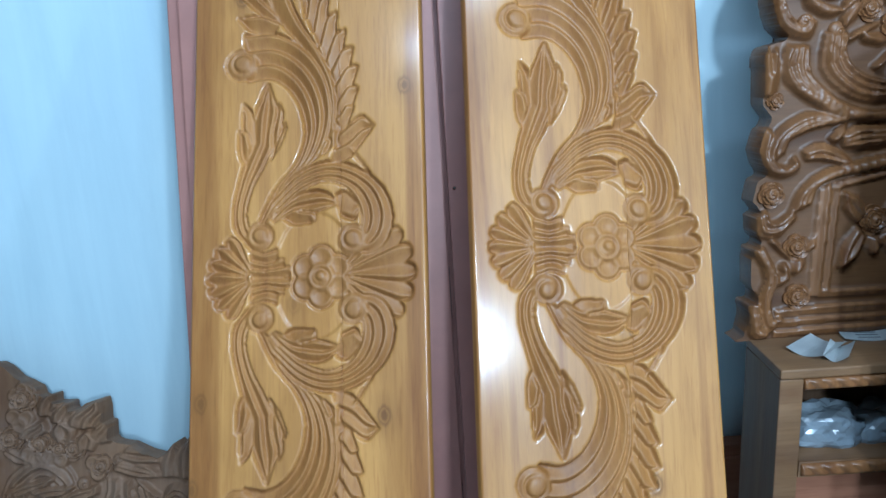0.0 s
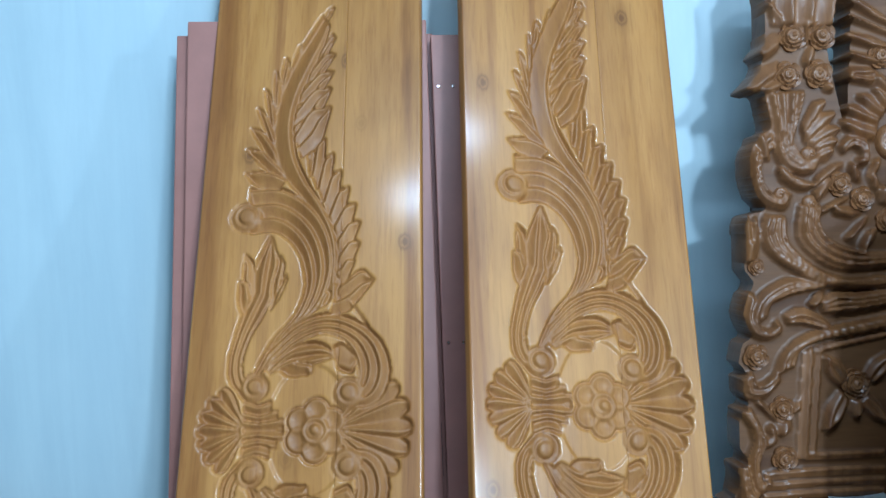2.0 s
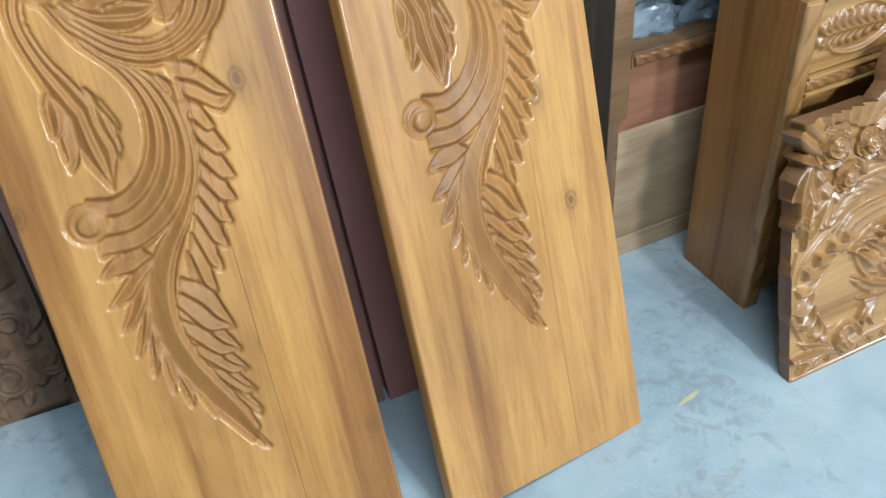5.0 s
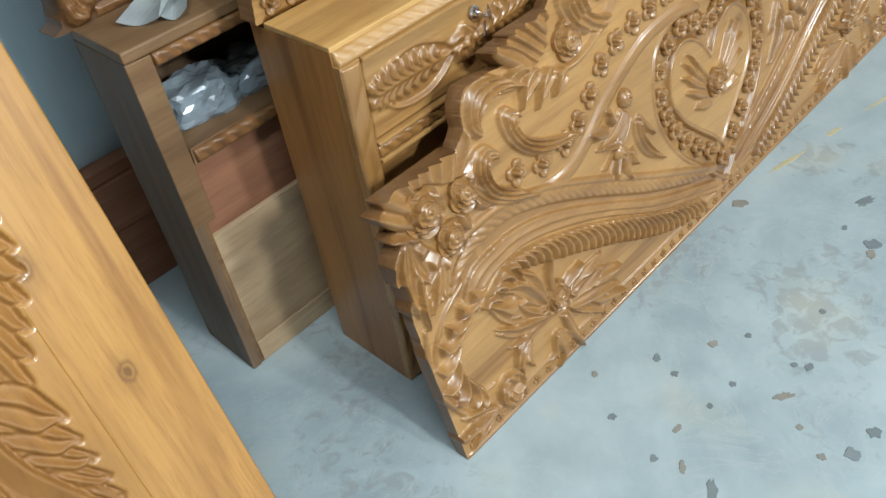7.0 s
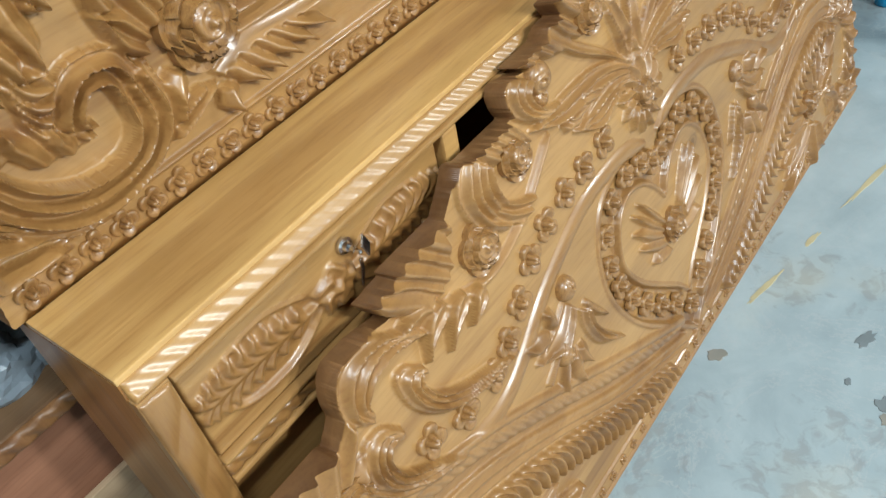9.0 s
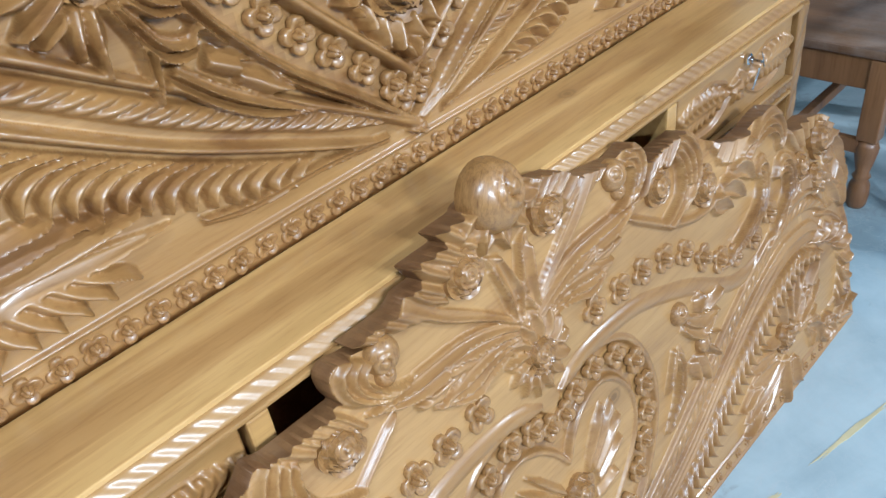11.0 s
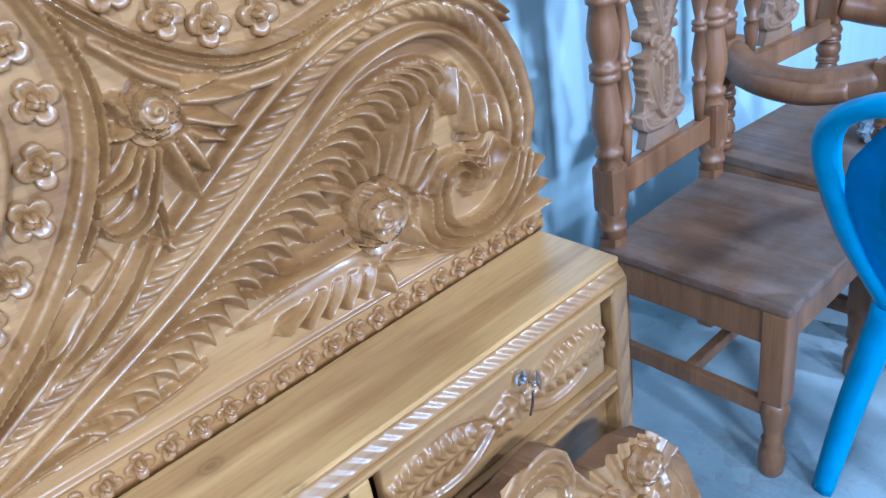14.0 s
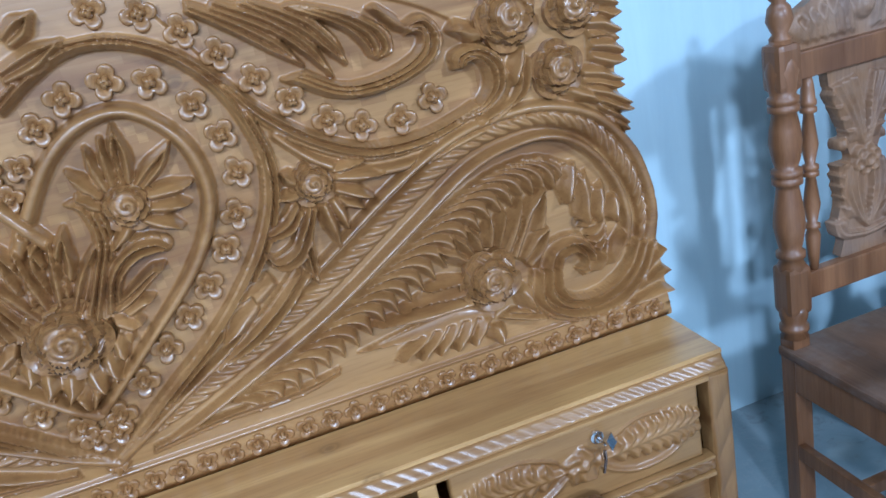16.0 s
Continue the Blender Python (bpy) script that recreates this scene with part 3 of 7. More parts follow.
        flat = whole & (hi - lo < 1e-6)
        fine = np.ones((n - 1, m - 1), bool)
        fine[: kn * big, : km * big] = ~np.repeat(np.repeat(flat, big, 0), big, 1)
        ed = np.concatenate([quads[:, [0, 1]], quads[:, [1, 2]], quads[:, [2, 3]], quads[:, [3, 0]]])
        key = np.sort(ed, 1)
        code = key[:, 0] * (n * m) + key[:, 1]
        _, first, count = np.unique(code, return_index=True, return_counts=True)
        rim = ed[first[count == 1]]
        fi, fj = np.nonzero(flat)
        wide = np.stack([idx[fi * big, fj * big], idx[fi * big, fj * big + big], idx[fi * big + big, fj * big + big], idx[fi * big + big, fj * big]], -1)
        quads = np.concatenate([quads[fine[cell]], wide])
        carved = np.r_[carved[fine[cell]], np.zeros(len(wide), bool)]
        used = np.unique(np.concatenate([quads.ravel(), rim.ravel()]))
        re = np.full(n * m, -1)
        re[used] = np.arange(len(used))
        quads, rim = re[quads], re[rim]
        co = np.stack([self.U.ravel(), self.V.ravel(), H.ravel()], -1)[used]
        if outline is not None:
            for _ in range(4):
                tot, num = np.zeros((len(co), 2)), np.zeros(len(co))
                for a, b in ((0, 1), (1, 0)):
                    np.add.at(tot, rim[:, a], co[rim[:, b], :2])
                    np.add.at(num, rim[:, a], 1)
                on = num > 0
                co[on, :2] = 0.4 * co[on, :2] + 0.6 * tot[on] / num[on, None]
        rv = np.unique(rim)
        low = np.full(len(co), -1)
        low[rv] = len(co) + np.arange(len(rv))
        back = co[rv].copy()
        back[:, 2] = -thick
        walls = np.stack([rim[:, 1], rim[:, 0], low[rim[:, 0]], low[rim[:, 1]]], -1)
        base = len(co) + len(rv)
        big = max(1, int(12 / self.step))
        cu, cv = np.meshgrid(self.us[::big], self.vs[::big])
        kk = keep[::big, ::big]
        bq = kk[:-1, :-1] & kk[1:, :-1] & kk[:-1, 1:] & kk[1:, 1:]
        bi = np.arange(cu.size).reshape(cu.shape) + base
        backs = np.stack([bi[:-1, :-1], bi[1:, :-1], bi[1:, 1:], bi[:-1, 1:]], -1)[bq]
        sheet = np.stack([cu.ravel(), cv.ravel(), np.full(cu.size, -thick + 0.5)], -1)
        allco = np.concatenate([co, back, sheet]) / 1000
        faces = np.concatenate([quads, walls, backs])
        me = bpy.data.meshes.new(name)
        me.vertices.add(len(allco))
        me.vertices.foreach_set("co", allco.ravel())
        me.loops.add(faces.size)
        me.loops.foreach_set("vertex_index", faces.ravel())
        me.polygons.add(len(faces))
        me.polygons.foreach_set("loop_start", np.arange(0, faces.size, 4))
        me.materials.append(plain_mat)
        me.materials.append(carved_mat)
        if end_mat:
            me.materials.append(end_mat)
        me.polygons.foreach_set("material_index", np.r_[carved.astype(int), np.full(len(walls), 2 if end_mat else 0), np.zeros(len(backs), int)])
        me.polygons.foreach_set("use_smooth", np.r_[np.ones(len(quads), bool), np.zeros(len(walls) + len(backs), bool)])
        me.update(calc_edges=True)
        me.validate()
        me.set_sharp_from_angle(angle=radians(crisp))
        return me

    def height(self, u, v):
        i = int(np.clip(round((v - self.vs[0]) / self.step), 0, len(self.vs) - 1))
        j = int(np.clip(round((u - self.us[0]) / self.step), 0, len(self.us) - 1))
        return max(self.S[i, j], 0.0)


def inside_of(poly, x, y):
    """Which points lie within a closed outline."""
    p = np.array(poly, float)
    q = np.roll(p, -1, 0)
    res = np.zeros(x.shape, bool)
    for (x0, y0), (x1, y1) in zip(p, q):
        if y0 != y1:
            hit = ((y0 > y) != (y1 > y)) & (x < (x1 - x0) * (y - y0) / (y1 - y0) + x0)
            res ^= hit
    return res


def polar_mesh(name, outline, height, rings, around, mat):
    """A small carved boss: outline(angle) gives its reach, height(angle, 0..1) its relief."""
    verts, faces = [(0, 0, height(0, 0))], []
    for i in range(1, rings + 1):
        for k in range(around):
            a = 2 * math.pi * k / around
            r = outline(a) * i / rings
            verts.append((r * math.cos(a), r * math.sin(a), height(a, i / rings)))
    for k in range(around):
        verts.append((outline(2 * math.pi * k / around) * math.cos(2 * math.pi * k / around), outline(2 * math.pi * k / around) * math.sin(2 * math.pi * k / around), -0.3))
    for k in range(around):
        j = (k + 1) % around
        faces.append((0, 1 + k, 1 + j))
        for i in range(rings):
            a, b = 1 + i * around, 1 + (i + 1) * around
            faces.append((a + k, b + k, b + j, a + j))
    me = bpy.data.meshes.new(name)
    me.from_pydata(verts, [], faces)
    me.polygons.foreach_set("use_smooth", [True] * len(faces))
    me.materials.append(mat)
    me.update()
    me.set_sharp_from_angle(angle=radians(84))
    return me


def floret_mesh(mat):
    """Four cupped petals round a pitted bead; one unit in radius."""
    lobe = lambda a: abs(math.cos(2 * a)) ** 0.7
    out = lambda a: 0.60 + 0.40 * lobe(a)

    def h(a, t):
        if t < 0.40:
            return 0.78 * math.sqrt(max(0, 1 - (t / 0.42) ** 2)) + 0.10 - 0.25 * math.exp(-((t / 0.07) ** 2))
        k = (t - 0.40) / 0.60
        return 0.06 + 0.42 * k**0.7 * (0.35 + 0.65 * lobe(a)) * (1 - 0.45 * max(0, k - 0.75) / 0.25)

    return polar_mesh("floret", out, h, 10, 24, mat)


def bud_mesh(mat):
    """A round bud with a curled lip."""
    def h(a, t):
        z = 1.0 * math.sqrt(max(0, 1 - t**2))
        c = math.hypot(t * math.cos(a) - 0.35, t * math.sin(a) + 0.2)
        return z - 0.28 * math.exp(-((c - 0.3) ** 2) / 0.004) - 0.12 * math.exp(-((c - 0.62) ** 2) / 0.003)

    return polar_mesh("bud", lambda a: 1.0, h, 12, 28, mat)


def rose_mesh(mat, seed=3):
    """A carved rose: overlapping cupped petals round a spiral heart; one unit in radius."""
    rings = ((5, 0.50, 1.0, 0.02, 0.40, 0.0), (5, 0.36, 0.78, 0.20, 0.64, 0.7), (4, 0.24, 0.56, 0.42, 0.86, 0.2))

    def reach(a, n, r1, ph):
        k = ((a + ph) * n / (2 * math.pi)) % 1.0
        return r1 * (1 - 0.55 * (k - 0.55) ** 2 - 0.35 * max(0, k - 0.86)), k

    def h(a, t):
        r = t * reach(a, 5, 1.0, 0.0)[0]
        z = 0.0
        for n, r0, r1, z0, z1, ph in rings:
            out, k = reach(a, n, r1, ph)
            if r <= out + 1e-6:
                s = min(1.0, max(0, (r - r0) / (out - r0)))
                z = max(z, z0 + (z1 - z0) * (0.15 + 0.85 * s**1.6) * (0.62 + 0.38 * k))
        if r < 0.40:
            z = max(z, 0.98 * math.sqrt(max(0, 1 - (r / 0.52) ** 2)) - 0.09 * (1 + math.sin(8.2 * r / 0.40 + a)))
        return z

    return polar_mesh("rose", lambda a: reach(a, 5, 1.0, 0.0)[0], h, 20, 50, mat)


def lean_frame(a, b, c, x0, tilt):
    """The pose of a board whose face is y = a + b z + c x, with its foot at x0; local z is its face's normal."""
    u = Vector((1, c, 0)).normalized()
    n = Vector((c, -1, b)).normalized()
    v = n.cross(u)
    r = radians(tilt)
    u, v = u * math.cos(r) - v * math.sin(r), v * math.cos(r) + u * math.sin(r)
    m = Matrix((u, v, n)).transposed().to_4x4()
    m.translation = (x0, a + c * x0, 0)
    return m


# ---- the room ----
X0, X1, Y0, Y1 = -2.6, 6.2, SOUTH, 2.78
solid("floor", block(X0, X1, Y0, Y1, -0.12, 0.0, 0), FLOOR, "pale polished marble floor with grey paint drips", "floor")
solid("ceiling", block(X0, X1, Y0, Y1, CEIL, CEIL + 0.12, 0), CEILING, "unseen grey ceiling, kept dark to cut fill light", "ceiling")
solid("wall_north", block(X0 - 0.15, X1 + 0.15, Y1, Y1 + 0.15, -0.12, CEIL + 0.12, 0), WALL, "pale blue painted plaster wall", "wall")
solid("wall_south", block(X0 - 0.15, X1 + 0.15, Y0 - 0.15, Y0, -0.12, CEIL + 0.12, 0), DARK_WALL, "unseen grey wall, kept dark to cut fill light", "wall")
solid("wall_west", block(X0 - 0.15, X0, Y0, Y1, -0.12, CEIL + 0.12, 0), DARK_WALL, "unseen grey wall, kept dark to cut fill light", "wall")
solid("wall_east", block(X1, X1 + 0.15, Y0, Y1, -0.12, CEIL + 0.12, 0), DARK_WALL, "unseen grey wall, kept dark to cut fill light", "wall")


# ---- carved door leaves ----
VC = 1087
door = Carving(-212, 212, 0, 2120, 1.75, sink=17.0, rim=3.0, mirror=((1, 0, 1, 0), (1, 0, -1, 2 * VC)))
# the sunk field round the flower
door.G = np.where((((door.U - 14) / 74) ** 2 + ((door.V - VC) / 112) ** 2 < 1), -4.0, door.G)
door.field = -4.0
door.squash = (1480, 0.9)
# shells on both sides of the flower, with two fans of fine flutes
for i in range(7):
    a0, a1 = (math.radians(-57 + 114 * k / 7) for k in (i, i + 1))
    am, ro = (a0 + a1) / 2, 116 + 18 * math.cos((a0 + a1) / 2)
    half = (a1 - a0) / 2
    ray = lambda r, a: (54 + r * math.cos(a), VC + r * math.sin(a))
    door.band(1, [ray(18, a0), ray(0.5 * ro, a0), ray(0.86 * ro, a0), ray(ro, am - 0.55 * half), ray(1.03 * ro, am)], [ray(18, a1), ray(0.5 * ro, a1), ray(0.86 * ro, a1), ray(ro, am + 0.55 * half), ray(1.03 * ro, am)])
for i in range(7):
    a0, a1 = (math.radians(180 - 66 + 132 * k / 7) for k in (i, i + 1))
    am, ro = (a0 + a1) / 2, 82.0
    half = (a1 - a0) / 2
    ray = lambda r, a: (-98 + r * math.cos(a), VC + r * math.sin(a))
    door.band(1, [ray(12, a0), ray(0.5 * ro, a0), ray(0.84 * ro, a0), ray(ro, am - 0.55 * half), ray(1.03 * ro, am)], [ray(12, a1), ray(0.5 * ro, a1), ray(0.84 * ro, a1), ray(ro, am + 0.55 * half), ray(1.03 * ro, am)])
for k in (1, -1):
    door.mirror = ((1, 0, k, VC - k * VC),)
    for a, b, e in ((0, 18, 70), (16, 33, 60), (31, 50, 48)):
        y = VC
        door.band(1, [(-104, y + a), (-80, y + 0.8 * a), (-60, y + 0.9 * a), (-104 + e, y + a + 2)], [(-104, y + b), (-80, y + 0.84 * b), (-60, y + 0.94 * b), (-104 + e, y + b - 1)])
door.mirror = ((1, 0, 1, 0), (1, 0, -1, 2 * VC))
# leaflets on the left of the rib
door.tooth((-64, 1540), (-46, 1562), (-128, 1573))
door.tooth((-50, 1559), (-53, 1586), (-129, 1624))
door.tooth((-62, 1581), (-69, 1617), (-123, 1669))
door.tooth((-70, 1612), (-77, 1649), (-113, 1714))
door.tooth((-77, 1642), (-78, 1681), (-100, 1755))
door.tooth((-78, 1675), (-74, 1718), (-81, 1793))
door.tooth((-73, 1714), (-61, 1755), (-62, 1825))
door.tooth((-60, 1752), (-42, 1798), (-33, 1854))
door.tooth((-42, 1794), (-17, 1847), (-2, 1900))
door.tooth((-23, 1834), (9, 1888), (23, 1935))
# scales on the right of the rib
door.tooth((-2, 1565), (-7, 1605), (-2, 1667))
door.tooth((11, 1537), (0, 1577), (22, 1642))
door.tooth((23, 1510), (13, 1549), (40, 1608))
door.tooth((35, 1483), (25, 1519), (56, 1572))
door.tooth((45, 1455), (37, 1491), (72, 1536))
door.tooth((52, 1425), (45, 1463), (86, 1501))
door.tooth((56, 1396), (52, 1434), (94, 1465))
door.tooth((59, 1369), (57, 1405), (94, 1425))
door.tooth((60, 1347), (60, 1377), (85, 1389))
# blades of the tip
door.tooth((-11, 1785), (6, 1837), (36, 1866), n=2)
door.tooth((-28, 1740), (-13, 1791), (36, 1828), n=2)
door.tooth((-37, 1697), (-30, 1746), (34, 1788), n=2)
door.tooth((-37, 1649), (-40, 1703), (32, 1752), n=2)
door.tooth((-22, 1604), (-39, 1655), (32, 1710), n=2)
# folded leaf over the arch
door.tooth((45, 1288), (60, 1342), (122, 1352), n=2)
door.tooth((95, 1290), (70, 1328), (109, 1273), n=1)
door.tooth((28, 1304), (54, 1326), (39, 1368), n=1)
door.tooth((0, 1287), (34, 1309), (24, 1333), n=1)
# bud
door.tooth((-99, 1319), (-67, 1323), (-72, 1442), n=2)
door.tooth((-98, 1340), (-109, 1308), (-118, 1407), n=1)
door.tooth((-67, 1321), (-52, 1342), (-52, 1403), n=1)
door.tooth((-113, 1288), (-104, 1319), (-127, 1357), n=1)
door.tooth((-68, 1300), (-53, 1321), (-41, 1366), n=1)
# stem to the bud
door.band(2, ((-105, 1139), (-131, 1172), (-135, 1211), (-126, 1257), (-115, 1298), (-101, 1335)), ((-85, 1139), (-107, 1173), (-113, 1207), (-101, 1252), (-81, 1289), (-64, 1326)))
# rib
door.band(1, ((30, 1346), (25, 1438), (-5, 1505), (-45, 1554), (-74, 1617), (-80, 1687), (-66, 1761), (-41, 1825), (-9, 1886), (10, 1921)), ((53, 1347), (51, 1431), (25, 1497), (-11, 1556), (-34, 1612), (-42, 1679), (-32, 1740), (-11, 1797), (13, 1857), (23, 1896)))
# body with its hook
door.band(3, ((-90, 1180), (-60, 1241), (-21, 1288), (-3, 1339), (-12, 1395), (-38, 1435), (-72, 1454), (-112, 1450)), ((-61, 1200), (-11, 1269), (30, 1323), (45, 1390), (31, 1455), (-5, 1506), (-58, 1539), (-116, 1541)))
# leaves under the arch
door.band(2, ((-65, 1190), (-24, 1230), (24, 1238), (60, 1214)), ((-59, 1185), (-25, 1199), (6, 1198), (60, 1214)))
door.tooth((-41, 1189), (-13, 1204), (13, 1183))
door.tooth((52, 1230), (63, 1191), (95, 1207))
# arch
door.band(3, ((-66, 1226), (-16, 1273), (38, 1291), (91, 1277), (135, 1240), (153, 1189), (140, 1143), (107, 1124), (76, 1137)), ((-51, 1207), (-13, 1238), (30, 1255), (67, 1245), (90, 1218), (99, 1187), (97, 1167), (90, 1159), (82, 1159)))
# knobs
door.volute(25, (-87, 1160))
door.volute(27, (81, 1147))
door.volute(29, (-122, 1482))

door.mirror = ((1, 0, 1, 0),)
FL = (24, VC - 3)
for i in range(6):
    a = 2 * math.pi * i / 6 + 0.5
    door.petal(23, (FL[0] + 33 * math.cos(a), FL[1] + 33 * math.sin(a)), -1.0)
door.petal(25, FL, 2.0)
door.volute(17, FL)
PLANKS = [door.mesh("plank", 34, PANEL_WOOD, PANEL_CARVED_SHADED, span=e, crisp=80) for e in ((-212, 61), (61, 212))]


def door_leaf(m, label):
    leaf = thing("carved_door_leaf", m, label, "door", "carved door leaves")
    for me in PLANKS:
        part("plank", me, None, leaf)
    return leaf


door_leaf(lean_frame(1.802, 0.451, -0.137, -0.09, -1.2), "polished teak door leaf with carved acanthus, leaning on brown doors")
door_leaf(lean_frame(1.765, 0.382, 0.142, 0.415, 4.6) @ pose(0, 0.013, 0), "polished teak door leaf with carved leaves, leaning beside its twin")


def flush_door(x0, x1, a, b, height, label, screws=True):
    d = thing("flush_door", lean_frame(a, b, 0, (x0 + x1) / 2, 0), label, "door", "brown flush doors")
    w = (x1 - x0) / 2
    part("slab", block(-w, w, 0, height, -0.032, 0, 0.003), BROWN, d)
    # Hinge recesses as thin dark blocks; their colour stands for the shade inside.
    for v in (0.45, 0.88, 1.62):
        part("hinge_recess", block(w - 0.004, w + 0.0015, v, v + 0.1, -0.024, -0.006, 0), RECESS_SHADE, d)
    for v in (1.135, 1.665) if screws else ():
        for du in (0.012, 0.042):
            part("screw", turned([(0, 0.0035), (0.0018, 0.0035), (0.0026, 0.002)], 8), STEEL, d, "small bright screw head", at=pose(-w + du, v, 0))
    return d


flush_door(-0.325, 0.215, 2.178, 0.275, 1.79, "red-brown painted flush door leaning against the blue wall", False)
flush_door(-0.295, 0.20, 2.145, 0.275, 1.815, "red-brown painted flush door in front of another one", False)
flush_door(0.208, 0.62, 2.14, 0.275, 1.78, "red-brown painted narrow flush door leaning against the wall")

# ---- the varnished bed head with its drawer box ----
HEAD = Matrix.Translation((1.926, 2.1, 0))
HI = HEAD.inverted()
bed = thing("bed_headboard", HEAD, "varnished teak bed headboard with carved roses and a drawer box", "bed")
head = Carving(-945, 945, 733, 1790, 1.6, mirror=((1, 0, 1, 0), (-1, 0, 1, 0)), tall=1.3, relief=1.2)
head.band(2, ((-17, 800), (86, 885), (184, 963), (255, 1040), (296, 1107), (313, 1170), (307, 1225), (284, 1284), (242, 1335), (188, 1367), (128, 1374), (76, 1354), (23, 1319)), ((-2, 792), (100, 875), (200, 953), (271, 1028), (315, 1097), (333, 1166), (324, 1229), (299, 1294), (251, 1349), (192, 1381), (128, 1389), (72, 1369), (20, 1335)), 3, 32)
head.band(0, ((-9, 888), (91, 977), (177, 1064), (221, 1137), (225, 1198), (205, 1247), (161, 1284), (109, 1279), (58, 1243), (10, 1174), (-15, 1133)), ((4, 878), (102, 969), (192, 1055), (238, 1131), (244, 1201), (218, 1258), (166, 1299), (102, 1296), (45, 1254), (-7, 1183), (-34, 1139)), 3, 20)
head.band(2, ((293, 1288), (335, 1228), (396, 1177), (465, 1145), (543, 1141), (605, 1154), (649, 1169)), ((293, 1305), (341, 1249), (401, 1199), (470, 1167), (548, 1163), (605, 1175), (642, 1188)), 3, 32)
head.band(0, ((338, 1209), (390, 1156), (459, 1122), (538, 1116), (595, 1128), (663, 1143)), ((341, 1220), (394, 1169), (462, 1135), (541, 1131), (598, 1141), (656, 1156)), 3, 20)
head.comb(35, 92, 16, (170, 841), (206, 849), (326, 904), (462, 980), (569, 1046), (651, 1079), (729, 1081), (793, 1040), (825, 973), (826, 903))
head.tooth((765, 1057), (790, 1055), (757, 994), lo=2, hi=32)
head.tooth((777, 1016), (805, 1037), (790, 952), lo=2, hi=32)
head.tooth((805, 997), (832, 1012), (811, 950), lo=2, hi=32)
head.tooth((830, 980), (854, 987), (839, 941), lo=2, hi=32)
head.rope(16, (54, 834), (184, 892), (333, 964), (489, 1060), (594, 1121), (672, 1141), (749, 1140), (823, 1103), (875, 1028), (895, 953), (886, 884))
head.band(0, ((-6, 809), (86, 866), (206, 935), (347, 1011), (484, 1099), (587, 1149), (666, 1165), (753, 1163), (841, 1124), (903, 1045), (926, 955), (919, 880)), ((5, 799), (97, 859), (218, 929), (357, 1006), (495, 1091), (593, 1137), (668, 1150), (750, 1147), (830, 1111), (882, 1039), (902, 959), (895, 887)), 3, 20)
head.band(0, ((77, 815), (208, 873), (358, 944), (505, 1033), (609, 1096), (687, 1116), (755, 1114), (811, 1081), (856, 1018), (875, 947), (869, 887)), ((90, 812), (220, 866), (369, 938), (514, 1024), (617, 1085), (689, 1104), (753, 1101), (801, 1071), (840, 1016), (856, 951), (850, 893)), 3, 20)
head.band(1, ((52, 800), (161, 812), (276, 813), (344, 828)), ((56, 813), (166, 827), (280, 829), (346, 838)), 3, 16)
head.tooth((572, 941), (589, 955), (537, 981), lo=2, hi=32)
head.tooth((584, 952), (600, 961), (566, 995), lo=2, hi=32)
head.tooth((597, 957), (615, 962), (590, 1001), lo=2, hi=32)
head.tooth((610, 960), (629, 960), (625, 1011), lo=2, hi=32)
head.tooth((627, 959), (643, 952), (652, 1021), lo=2, hi=32)
head.tooth((648, 939), (683, 914), (724, 1036), n=2, lo=2, hi=32)
head.tooth((669, 930), (685, 905), (721, 969), n=2, lo=2, hi=32)
head.tooth((637, 950), (655, 939), (683, 1028), lo=2, hi=32)
head.tooth((569, 927), (565, 908), (499, 928), lo=2, hi=32)
head.tooth((566, 913), (571, 886), (455, 905), lo=2, hi=32)
head.tooth((572, 891), (582, 868), (410, 893), lo=2, hi=32)
head.band(1, ((619, 850), (563, 874), (485, 870), (382, 853)), ((606, 837), (554, 852), (480, 847), (382, 853)), 3, 16)
head.tooth((578, 848), (603, 840), (560, 809), lo=2, hi=32)
head.tooth((554, 851), (580, 847), (531, 809), lo=2, hi=32)
head.tooth((529, 852), (556, 851), (501, 811), lo=2, hi=32)
head.tooth((505, 850), (531, 851), (471, 813), lo=2, hi=32)
head.tooth((480, 848), (506, 849), (438, 821), lo=2, hi=32)
head.tooth((616, 834), (643, 844), (742, 803), n=2, lo=2, hi=32)
head.tooth((594, 827), (620, 824), (608, 794), lo=2, hi=32)
head.tooth((647, 866), (670, 880), (682, 829), lo=2, hi=32)
head.band(3, ((687, 904), (680, 838), (734, 791), (822, 780), (888, 820), (920, 879)), ((734, 890), (733, 854), (756, 831), (805, 831), (852, 858), (877, 897)), 3, 32)
head.band(2, ((697, 899), (718, 935), (768, 940), (802, 907), (803, 873), (779, 861)), ((734, 890), (742, 908), (763, 911), (777, 895), (776, 882), (766, 878)), 3, 32)
head.tooth((787, 861), (812, 866), (810, 897), lo=2, hi=32)
head.tooth((814, 863), (841, 872), (852, 923), lo=2, hi=32)
head.tooth((846, 771), (871, 791), (936, 791), lo=2, hi=32)
head.tooth((860, 795), (886, 816), (933, 831), lo=2, hi=32)
head.tooth((871, 820), (900, 843), (924, 873), lo=2, hi=32)
head.tooth((414, 1144), (408, 1127), (480, 1123), lo=2, hi=32)
head.tooth((410, 1128), (403, 1111), (459, 1093), lo=2, hi=32)
head.tooth((414, 1106), (396, 1101), (442, 1080), lo=2, hi=32)
head.tooth((414, 1151), (407, 1140), (457, 1149), lo=2, hi=32)
head.tooth((388, 1102), (405, 1107), (411, 1056), lo=2, hi=32)
head.tooth((375, 1102), (391, 1101), (392, 1034), lo=2, hi=32)
